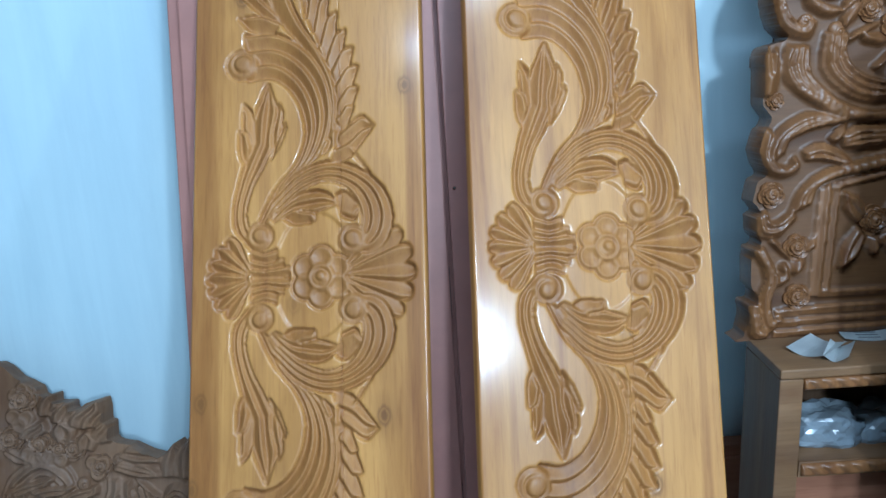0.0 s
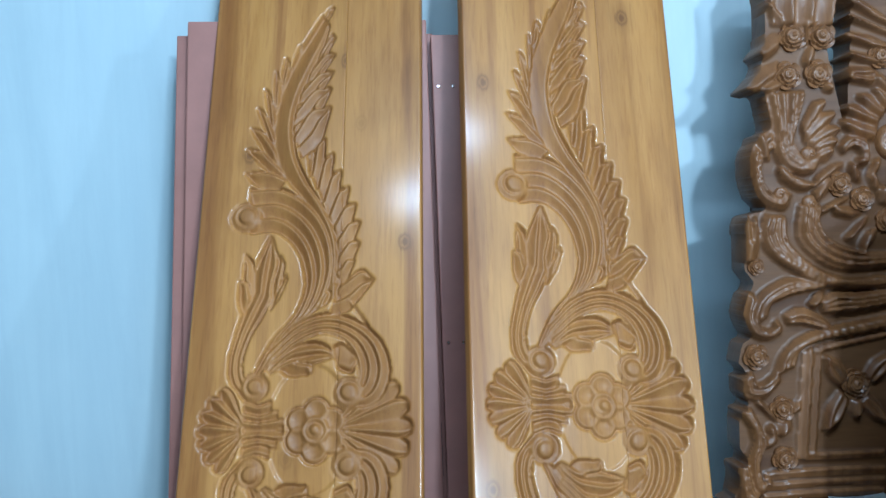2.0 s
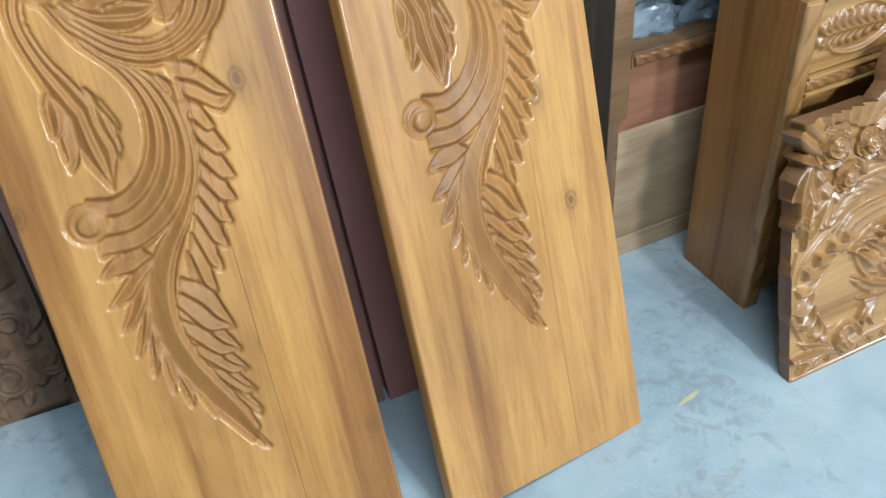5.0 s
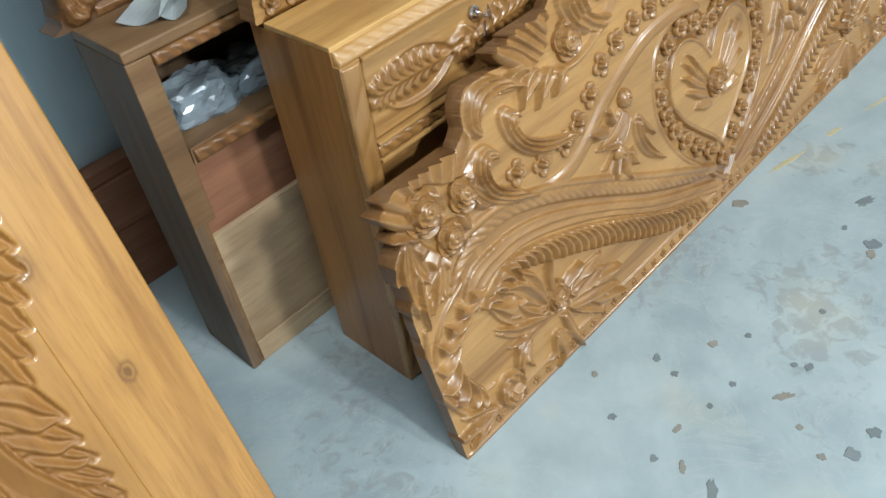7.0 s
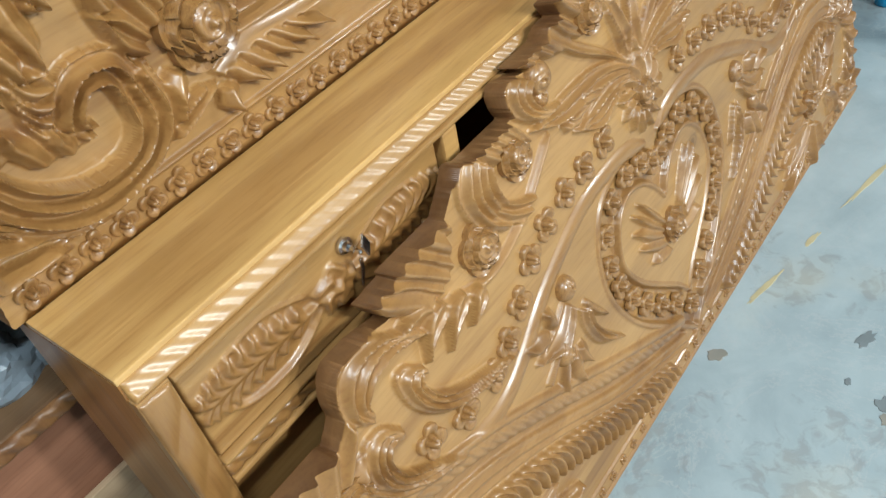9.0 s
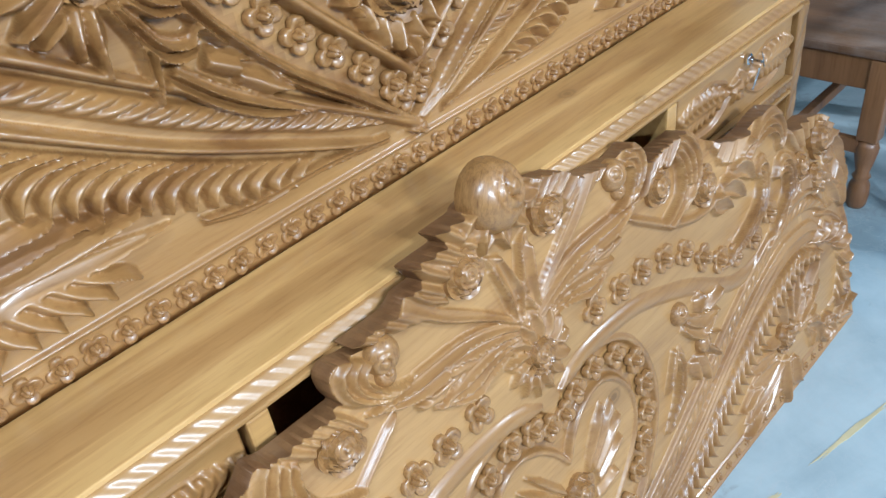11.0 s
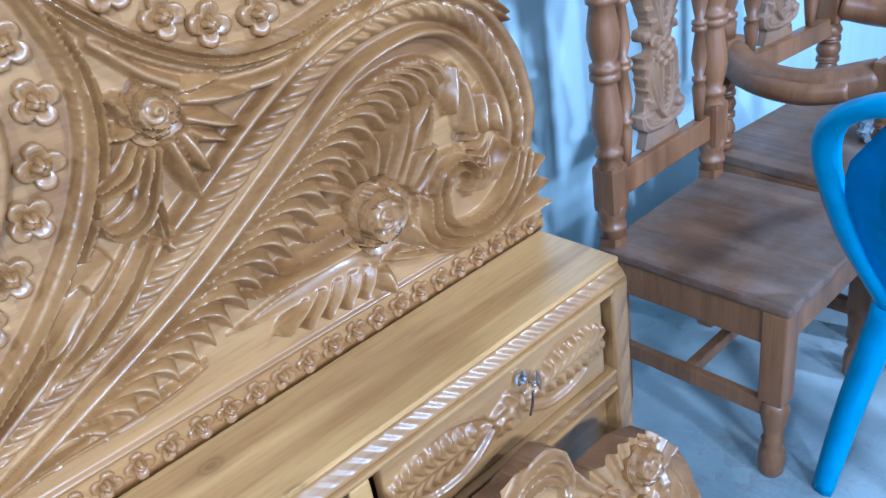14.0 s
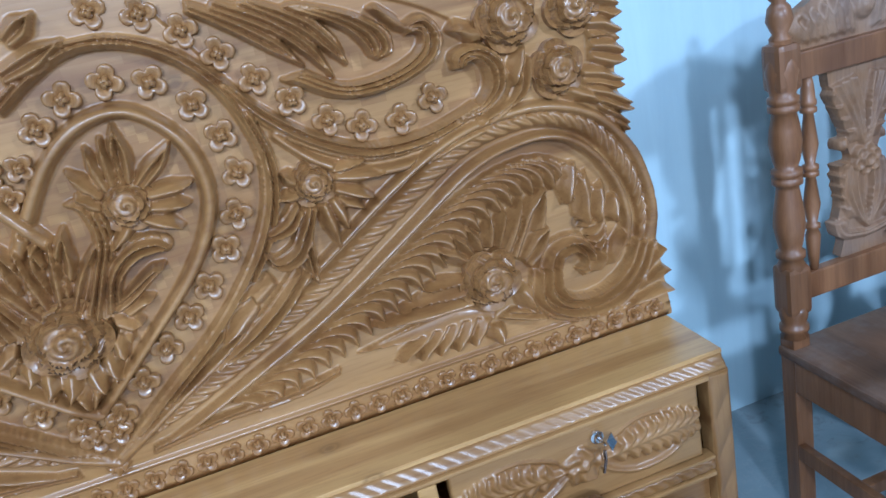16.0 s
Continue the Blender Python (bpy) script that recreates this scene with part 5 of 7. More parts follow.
    c.band(2, ((-687, 396), (-731, 421), (-760, 464)), ((-657, 382), (-714, 428), (-746, 469)), 2, 12)
    # scroll and leaves beside the middle flower
    c.band(3, ((-149, 649), (-214, 650), (-266, 665), (-303, 694), (-308, 729), (-288, 743)), ((-178, 655), (-233, 667), (-259, 686), (-267, 706), (-257, 715), (-246, 716)), 3, 17)
    c.tooth((-240, 731), (-214, 735), (-281, 769), n=2, lo=2, hi=15)
    c.tooth((-206, 727), (-163, 716), (-249, 777), n=2, lo=2, hi=15)
    c.band(2, ((-12, 613), (-62, 643), (-112, 658), (-163, 661), (-215, 660), (-279, 658)), ((-12, 601), (-57, 617), (-111, 627), (-159, 628), (-214, 632), (-279, 658)), 2, 14)
    c.band(3, ((-15, 601), (-65, 616), (-116, 617), (-156, 607), (-189, 601)), ((-14, 590), (-54, 592), (-91, 585), (-130, 574), (-189, 601)), 2, 13)
    c.tooth((-156, 612), (-180, 605), (-213, 624), n=1, lo=2, hi=10)
    c.tooth((-124, 619), (-152, 613), (-196, 626), n=1, lo=2, hi=10)
    c.tooth((-103, 619), (-126, 616), (-159, 634), n=1, lo=2, hi=10)
    c.band(1, ((-9, 620), (-74, 672), (-134, 715), (-173, 758)), ((-12, 614), (-73, 658), (-137, 697), (-194, 746)), 2, 12)
    c.band(1, ((3, 629), (-21, 677), (-42, 732)), ((17, 621), (1, 666), (-18, 722)), 2, 13)
    c.band(1, ((14, 630), (12, 677), (20, 719)), ((23, 622), (29, 667), (39, 708)), 2, 13)
    # crest beside the ball
    c.tooth((-112, 739), (-97, 756), (-163, 799), n=2, lo=2, hi=16)
    c.tooth((-98, 754), (-69, 756), (-159, 817), n=2, lo=2, hi=16)
    c.tooth((-64, 755), (-28, 757), (-110, 837), n=2, lo=2, hi=16)
    c.tooth((-121, 735), (-119, 712), (-183, 771), n=2, lo=2, hi=14)
    # heart flower
    c.tooth((-29, 331), (-25, 310), (-90, 399), n=1, lo=2, hi=11)
    c.tooth((-39, 321), (-36, 303), (-113, 390), n=1, lo=2, hi=11)
    c.tooth((-43, 312), (-42, 290), (-121, 359), n=1, lo=2, hi=11)
    c.tooth((-46, 297), (-38, 274), (-113, 321), n=1, lo=2, hi=11)
    c.tooth((-37, 276), (-22, 252), (-87, 272), n=1, lo=2, hi=11)
    # small spray between heart and sweep
    c.band(2, ((-334, 398), (-360, 382), (-391, 368), (-429, 356)), ((-317, 376), (-335, 353), (-368, 333), (-429, 356)), 2, 13)
    c.tooth((-357, 392), (-372, 379), (-382, 416), n=1, lo=2, hi=15)
    c.tooth((-379, 380), (-401, 368), (-438, 395), n=1, lo=2, hi=15)
    c.tooth((-363, 340), (-386, 328), (-424, 309), n=1, lo=2, hi=15)
    c.tooth((-357, 321), (-378, 313), (-399, 275), n=1, lo=2, hi=15)
    c.tooth((-336, 312), (-363, 303), (-353, 254), n=1, lo=2, hi=15)
    c.tooth((-321, 309), (-341, 305), (-325, 270), n=1, lo=2, hi=15)
    c.band(2, ((-304, 357), (-309, 326), (-286, 271), (-223, 228)), ((-286, 342), (-284, 313), (-264, 276), (-223, 228)), 2, 13)
    c.band(2, ((-292, 356), (-274, 323), (-244, 296)), ((-284, 361), (-268, 335), (-244, 296)), 2, 11)
    c.mirror = ((1, 0, 1, 0),)
    c.rail(4, (-945, 40), (0, 40), (945, 40), h=5)
    c.rail(4, (-945, 6), (0, 6), (945, 6), h=4)
    for i in range(13):
        a = 2 * math.pi * i / 13
        ca, sa = math.cos(a), math.sin(a)
        c.leaf(10, (24 * ca, 556 + 24 * sa), (44 * ca, 556 + 44 * sa), (64 * ca, 556 + 64 * sa), h=13)
    for i in range(5):
        a = math.radians(200 + 35 * i)
        c.leaf(13, (36 * math.cos(a), 800 + 36 * math.sin(a)), (56 * math.cos(a), 800 + 56 * math.sin(a)), (76 * math.cos(a), 800 + 76 * math.sin(a)), h=16)
    c.mirror = ((1, 0, 1, 0), (-1, 0, 1, 0))
    return c


def off_middle(u):
    """The hand-cut pattern sits a little left of the board's middle."""
    return u - 15 * np.clip(1 - np.abs(u) / 950, 0, 1)


fh = [(0, 815), (45, 808), (75, 788), (125, 775), (158, 748), (205, 740), (250, 732), (292, 740), (308, 716), (303, 692), (345, 692), (385, 686), (420, 700), (445, 682), (470, 662), (500, 640), (540, 625), (580, 612), (620, 615), (655, 622), (700, 624), (726, 600), (732, 560), (745, 535), (765, 545), (800, 540), (830, 545), (862, 535), (885, 525), (905, 500), (925, 470), (938, 420), (946, 350), (950, 250), (950, 0)]
FOOT_OUT = fh + [(-u, v) for u, v in fh[::-1]]
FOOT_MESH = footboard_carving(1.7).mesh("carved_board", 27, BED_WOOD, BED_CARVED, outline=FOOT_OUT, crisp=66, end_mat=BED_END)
co = np.empty(len(FOOT_MESH.vertices) * 3)
FOOT_MESH.vertices.foreach_get("co", co)
co[::3] = off_middle(co[::3] * 1000) / 1000
FOOT_MESH.vertices.foreach_set("co", co)
FB = lean_frame(1.795, 0.25, 0, 1.884, 0)
footboard = thing("bed_footboard", FB, "varnished teak bed footboard carved with roses, leaning on the drawer box", "bed")
part("carved_board", FOOT_MESH, None, footboard)
FOOT_BOSSES = (
    ("rose", 38, ((-444, 588),)),
    ("rose", 34, ((-325, 648),)),
    ("rose", 44, ((-858, 484),)),
    ("rose", 34, ((-770, 466),)),
    ("rose", 34, ((-822, 412),)),
    ("rose", 36, ((-632, 152),)),
    ("rose", 34, ((-82, 733),)),
    ("bud", 25, ((-232, 713),)),
    ("bud", 15, ((-236, 686),)),
    ("bud", 21, ((-318, 412),)),
    ("bud", 20, ((-367, 321),)),
    ("floret", 26, ((-128, 545), (-192, 541), (-250, 537), (-311, 525), (-365, 504), (-414, 466), (-461, 434), (-508, 416), (-577, 413), (-643, 432))),
    ("floret", 22, ((-16, 434), (-50, 452), (-97, 461), (-148, 446), (-189, 408), (-200, 355), (-190, 307), (-168, 262), (-137, 222), (-95, 182), (-50, 148), (0, 105))),
)
bosses(footboard, Matrix.Identity(4), FOOT_BOSSES + (("bud", 50, ((0, 800),)), ("rose", 36, ((0, 556),)), ("rose", 34, ((0, 295),))), shift=off_middle, lift=0.65)
bosses(footboard, Matrix.Identity(4), [("floret", 10, [(-925 + 37 * i, 22) for i in range(51)])], both=False)

# ---- the unfinished dark bed behind ----
RB = Matrix.Translation((1.74, 2.4, 0))
RI = RB.inverted()
raw = thing("bed_headboard", RB, "unpolished dark carved bed headboard with an open drawer box", "bed")
RX0, RX1, RY, RT = 0.817, 2.66, 2.29, 0.735
dark = Carving(-80, 1880, 735, 1900, 3.1, mirror=((1, 0, 1, 0), (-1, 1800, 1, 0)), tall=1.3)
dark.band(3, ((53, 1780), (54, 1752), (56, 1721)), ((189, 1777), (183, 1749), (178, 1717)), 3, 30)
dark.tooth((74, 1704), (64, 1669), (21, 1663), n=1, lo=3, hi=26)
dark.tooth((87, 1716), (71, 1732), (46, 1764), n=1, lo=3, hi=26)
dark.tooth((67, 1645), (57, 1610), (-9, 1588), n=1, lo=3, hi=26)
dark.tooth((74, 1610), (69, 1590), (25, 1587), n=1, lo=3, hi=26)
dark.tooth((176, 1674), (185, 1690), (195, 1658), n=1, lo=3, hi=26)
dark.tooth((160, 1595), (172, 1603), (178, 1583), n=1, lo=3, hi=26)
dark.tooth((126, 1667), (143, 1675), (126, 1636), n=1, lo=3, hi=26)
dark.tooth((123, 1699), (128, 1675), (129, 1731), n=1, lo=3, hi=26)
dark.band(4, ((35, 1579), (47, 1520), (52, 1464), (81, 1422), (131, 1417), (148, 1445)), ((118, 1581), (103, 1526), (91, 1487), (101, 1459), (117, 1442), (145, 1451)), 3, 30)
dark.tooth((119, 1478), (115, 1517), (162, 1562), n=1, lo=3, hi=26)
dark.tooth((126, 1468), (120, 1501), (182, 1537), n=1, lo=3, hi=26)
dark.tooth((137, 1460), (130, 1485), (194, 1508), n=1, lo=3, hi=26)
dark.tooth((145, 1451), (140, 1473), (188, 1481), n=1, lo=3, hi=26)
dark.tooth((148, 1437), (145, 1457), (178, 1460), n=1, lo=3, hi=26)
dark.band(2, ((61, 1421), (72, 1400), (104, 1383), (138, 1388)), ((65, 1428), (85, 1412), (109, 1399), (138, 1388)), 3, 30)
dark.band(2, ((46, 1508), (7, 1470), (1, 1415), (21, 1359), (70, 1344), (86, 1372)), ((47, 1469), (25, 1442), (25, 1402), (40, 1376), (62, 1363), (71, 1377)), 3, 30)
dark.tooth((25, 1450), (43, 1445), (21, 1501), n=1, lo=3, hi=26)
dark.band(2, ((191, 1471), (217, 1492), (251, 1477), (254, 1437), (231, 1429)), ((199, 1457), (220, 1470), (236, 1461), (240, 1441), (229, 1442)), 3, 30)
dark.tooth((202, 1435), (173, 1428), (138, 1390), n=1, lo=3, hi=26)
dark.tooth((180, 1404), (155, 1397), (140, 1358), n=1, lo=3, hi=26)
dark.tooth((211, 1363), (186, 1356), (152, 1334), n=1, lo=3, hi=26)
dark.tooth((235, 1330), (209, 1323), (177, 1344), n=1, lo=3, hi=26)
dark.tooth((251, 1321), (233, 1298), (203, 1280), n=1, lo=3, hi=26)
dark.tooth((271, 1296), (249, 1289), (239, 1250), n=1, lo=3, hi=26)
dark.tooth((237, 1394), (221, 1402), (219, 1434), n=1, lo=3, hi=26)
dark.tooth((278, 1368), (262, 1385), (264, 1416), n=1, lo=3, hi=26)
dark.tooth((301, 1343), (277, 1352), (287, 1384), n=1, lo=3, hi=26)
dark.band(4, ((32, 1329), (20, 1292), (41, 1250), (88, 1216), (145, 1185), (294, 1175)), ((73, 1325), (76, 1274), (106, 1239), (146, 1211), (203, 1194), (295, 1198)), 3, 30)
dark.band(3, ((107, 1348), (100, 1288), (131, 1246), (188, 1217), (296, 1219)), ((146, 1346), (146, 1302), (173, 1269), (231, 1249), (297, 1247)), 3, 30)
dark.tooth((9, 1237), (-13, 1238), (10, 1324), n=1, lo=3, hi=26)
dark.tooth((5, 1277), (-10, 1278), (-9, 1329), n=1, lo=3, hi=26)
dark.band(3, ((-3, 1100), (7, 1151), (37, 1181), (87, 1198), (153, 1183)), ((28, 1124), (36, 1149), (61, 1162), (95, 1172), (153, 1179)), 3, 30)
dark.band(2, ((-8, 1175), (-20, 1128), (-4, 1086), (33, 1077), (60, 1092), (52, 1110)), ((13, 1150), (2, 1119), (13, 1099), (33, 1092), (48, 1099), (48, 1107)), 3, 30)
dark.band(2, ((68, 1124), (101, 1136), (142, 1118), (165, 1096)), ((75, 1106), (100, 1108), (137, 1098), (165, 1090)), 3, 30)
dark.tooth((152, 1171), (147, 1151), (122, 1145), n=1, lo=3, hi=26)
dark.band(3, ((143, 1151), (177, 1167), (227, 1164), (293, 1171)), ((150, 1129), (192, 1131), (242, 1136), (292, 1142)), 3, 30)
dark.band(3, ((45, 1002), (62, 1043), (98, 1074), (157, 1093), (291, 1115)), ((83, 1018), (95, 1051), (123, 1067), (173, 1077), (290, 1094)), 3, 30)
dark.band(2, ((-26, 995), (-18, 959), (20, 956), (55, 990)), ((-5, 1005), (1, 983), (22, 984), (47, 1004)), 3, 30)
dark.tooth((34, 924), (49, 903), (6, 945), n=1, lo=3, hi=26)
dark.tooth((84, 936), (74, 917), (110, 947), n=1, lo=3, hi=26)
dark.tooth((49, 903), (74, 905), (56, 875), n=1, lo=3, hi=26)
dark.band(2, ((-9, 887), (7, 852), (43, 864), (37, 897)), ((8, 894), (17, 873), (31, 876), (28, 892)), 3, 30)
dark.band(2, ((-32, 928), (-3, 875), (-19, 816), (1, 756), (31, 777)), ((-11, 931), (15, 873), (4, 819), (12, 779), (27, 784)), 3, 30)
dark.band(2, ((-40, 818), (-35, 774), (-28, 745), (1, 743)), ((-24, 825), (-18, 789), (-11, 764), (1, 756)), 3, 30)
dark.band(1, ((107, 1046), (97, 939), (88, 825)), ((126, 1053), (117, 938), (108, 823)), 2, 14)
dark.band(1, ((130, 1053), (123, 938), (115, 827)), ((145, 1044), (135, 937), (127, 830)), 2, 14)
dark.band(1, ((130, 1055), (206, 1072), (289, 1086)), ((132, 1045), (205, 1060), (289, 1073)), 2, 14)
dark.band(1, ((108, 823), (194, 823), (277, 822)), ((109, 835), (195, 834), (278, 833)), 2, 14)
dark.band(1, ((19, 784), (143, 789), (276, 788)), ((20, 798), (144, 803), (276, 801)), 2, 14)
dark.band(1, ((18, 762), (142, 768), (275, 766)), ((19, 775), (142, 779), (275, 777)), 2, 14)
dark.band(1, ((17, 742), (141, 745), (274, 744)), ((17, 753), (141, 757), (274, 755)), 2, 14)
dark.tooth((202, 993), (181, 974), (150, 1036), n=2, lo=3, hi=26)
dark.tooth((180, 962), (200, 945), (147, 885), n=2, lo=3, hi=26)
dark.tooth((236, 991), (256, 977), (287, 1036), n=2, lo=3, hi=26)
dark.tooth((242, 954), (225, 939), (281, 896), n=2, lo=3, hi=26)
dark.tooth((200, 945), (225, 943), (215, 908), n=1, lo=3, hi=26)
dark.tooth((255, 1763), (319, 1718), (211, 1770), n=2, lo=3, hi=26)
dark.tooth((253, 1727), (318, 1698), (207, 1738), n=2, lo=3, hi=26)
dark.tooth((260, 1695), (316, 1670), (204, 1693), n=2, lo=3, hi=26)
dark.tooth((258, 1656), (299, 1639), (212, 1655), n=2, lo=3, hi=26)
dark.tooth((257, 1632), (297, 1607), (210, 1608), n=2, lo=3, hi=26)
dark.tooth((283, 1575), (312, 1574), (273, 1611), n=1, lo=3, hi=26)
dark.tooth((276, 1512), (267, 1480), (197, 1518), n=1, lo=3, hi=26)
dark.tooth((282, 1535), (272, 1512), (205, 1550), n=1, lo=3, hi=26)
dark.tooth((295, 1551), (281, 1527), (237, 1573), n=1, lo=3, hi=26)
dark.tooth((311, 1558), (295, 1543), (271, 1584), n=1, lo=3, hi=26)
dark.tooth((255, 1401), (276, 1424), (265, 1436), n=1, lo=3, hi=26)
dh = [(-72, 735), (-46, 746), (-36, 790), (-16, 823), (-33, 853), (-33, 908), (-11, 942), (-28, 963), (-10, 1000), (-31, 1027), (-22, 1069), (-2, 1078), (-21, 1113), (-10, 1159), (7, 1193), (-12, 1213), (-12, 1270), (-6, 1333), (35, 1342), (15, 1367), (2, 1415), (4, 1466), (24, 1499), (46, 1508), (49, 1573), (25, 1584), (-7, 1588), (24, 1623), (35, 1650), (21, 1663), (39, 1679), (43, 1733), (41, 1780), (34, 1840), (60, 1880), (150, 1880), (186, 1800), (180, 1715), (172, 1690), (190, 1600), (207, 1520), (215, 1560), (222, 1660), (226, 1780), (300, 1850), (600, 1890), (900, 1895)]
DARK_OUT = dh + [(1800 - u, v) for u, v in dh[::-1]]
DARK_BOSSES = (
    ("rose", 31, ((98, 1696), (160, 1698), (86, 1617), (152, 1619),)),
    ("rose", 27, ((192, 1392), (240, 1360), (294, 1315),)),
    ("rose", 18, ((11, 1225),)),
    ("rose", 28, ((6, 1040), (59, 930), (62, 827),)),
    ("rose", 33, ((216, 976),)),
    ("rose", 28, ((287, 1655),)),
    ("bud", 40, ((312, 1477),)),
    ("bud", 17, ((128, 1454), (69, 1371), (129, 1354),)),
)
DARK_MESH = dark.mesh("carved_back", 62, RAW_BACK, RAW_CARVED, outline=DARK_OUT)
DM = RI @ lean_frame(2.38, 0.088, 0, 0.85, 0)
part("carved_back", DARK_MESH, None, raw, at=DM)
BOSS = {"rose": rose_mesh(RAW_CARVED, 8), "bud": bud_mesh(RAW_CARVED), "floret": floret_mesh(RAW_CARVED)}
for kind, r, places in DARK_BOSSES:
    for u, v in places:
        for x in (u, 1800 - u):
            part(kind, BOSS[kind], None, raw, at=DM @ pose(x / 1000, v / 1000, 0.002, 0, 0, turn_of.uniform(0, 360)) @ Matrix.Diagonal((r / 1000, r / 1000, r / 1000 * 0.6, 1)))
part("top_board", block(RX0, RX1, RY, 2.462, RT - 0.02, RT, 0.004), RAW, raw, "dusty plank top", at=RI)
for x in (RX0, RX1 - 0.02):
    part("side_panel", block(x, x + 0.02, RY + 0.003, 2.46, 0.0, RT - 0.021, 0.002), RAW_SIDE, raw, "blackish brown side board", at=RI)
part("rope_moulding", rope_strip(1760, 24, RAW_CARVED), None, raw, at=RI @ front(RX0 + 0.048, RT - 0.046, RY + 0.003))
part("front_rail", block(RX0 + 0.048, RX1 - 0.048, RY + 0.008, RY + 0.04, 0.690, 0.714, 0.002), RAW, raw, at=RI)
part("middle_rail", block(RX0 + 0.0475, RX1 - 0.0475, RY + 0.002, RY + 0.06, 0.500, 0.535, 0.003), RAW, raw, at=RI)
part("rope_moulding", rope_strip(1700, 26, RAW_CARVED, 30.0), None, raw, at=RI @ front(RX0 + 0.052, 0.505, RY - 0.002))
for x in (RX0, RX1 - 0.046):
    part("corner_post", block(x + 0.0005, x + 0.046, RY + 0.002, RY + 0.045, 0.385, 0.713, 0.002), RAW, raw, at=RI)
    part("lower_post", block(x + 0.0005, x + 0.03, RY + 0.006, RY + 0.045, 0.0, 0.384, 0.002), RAW, raw, at=RI)
part("shelf", block(RX0 + 0.02, RX1 - 0.02, RY + 0.061, 2.45, 0.505, 0.52, 0), RAW, raw, at=RI)
part("recessed_plank", block(RX0 + 0.0305, RX1 - 0.031, RY + 0.02, RY + 0.035, 0.345, 0.499, 0), REDWOOD, raw, "reddish unplaned plank", at=RI)
part("plywood_front", block(RX0 + 0.0305, RX1 - 0.031, RY + 0.010, RY + 0.026, 0.055, 0.344, 0.001), PLY, raw, "pale plywood front", at=RI)
part("base_board", block(RX0 + 0.0305, RX1 - 0.031, RY + 0.006, RY + 0.026, 0.0, 0.054, 0.001), PLY, raw, at=RI)
part("back_board", block(RX0 + 0.02, RX1 - 0.02, 2.45, 2.46, 0.0, RT - 0.021, 0), RAW_SIDE, raw, at=RI)
part("divider", block(1.30, 1.33, RY + 0.004, 2.448, 0.536, 0.689, 0.002), RAW, raw, at=RI)

stack = thing("timber_stack", pose(0.86, 2.74, 0), "rough brown boards stacked on edge against the wall", "timber")
for z0, z1, dy in ((0.0, 0.172, 0.0), (0.174, 0.292, -0.004), (0.294, 0.325, 0.006)):
    part("board", block(-0.2, 0.2, -0.02 + dy, 0.034, z0, z1, 0.003), REDWOOD, stack)

# ---- the unfinished dark footboard by the wall ----
rh = [(0, 845), (150, 830), (300, 790), (400, 750), (470, 712), (500, 683), (521, 674), (548, 658), (553, 641), (566, 635), (592, 648), (588, 625), (594, 615), (614, 622), (628, 624), (631, 598), (641, 599), (665, 618), (706, 628), (711, 601), (704, 568), (723, 575), (715, 539), (735, 522), (768, 517), (806, 498), (855, 482), (867, 497), (882, 523), (896, 501), (910, 529), (921, 540), (932, 516), (931, 477), (952, 478), (952, 0)]
RAW_OUT = rh + [(-u, v) for u, v in rh[::-1]]


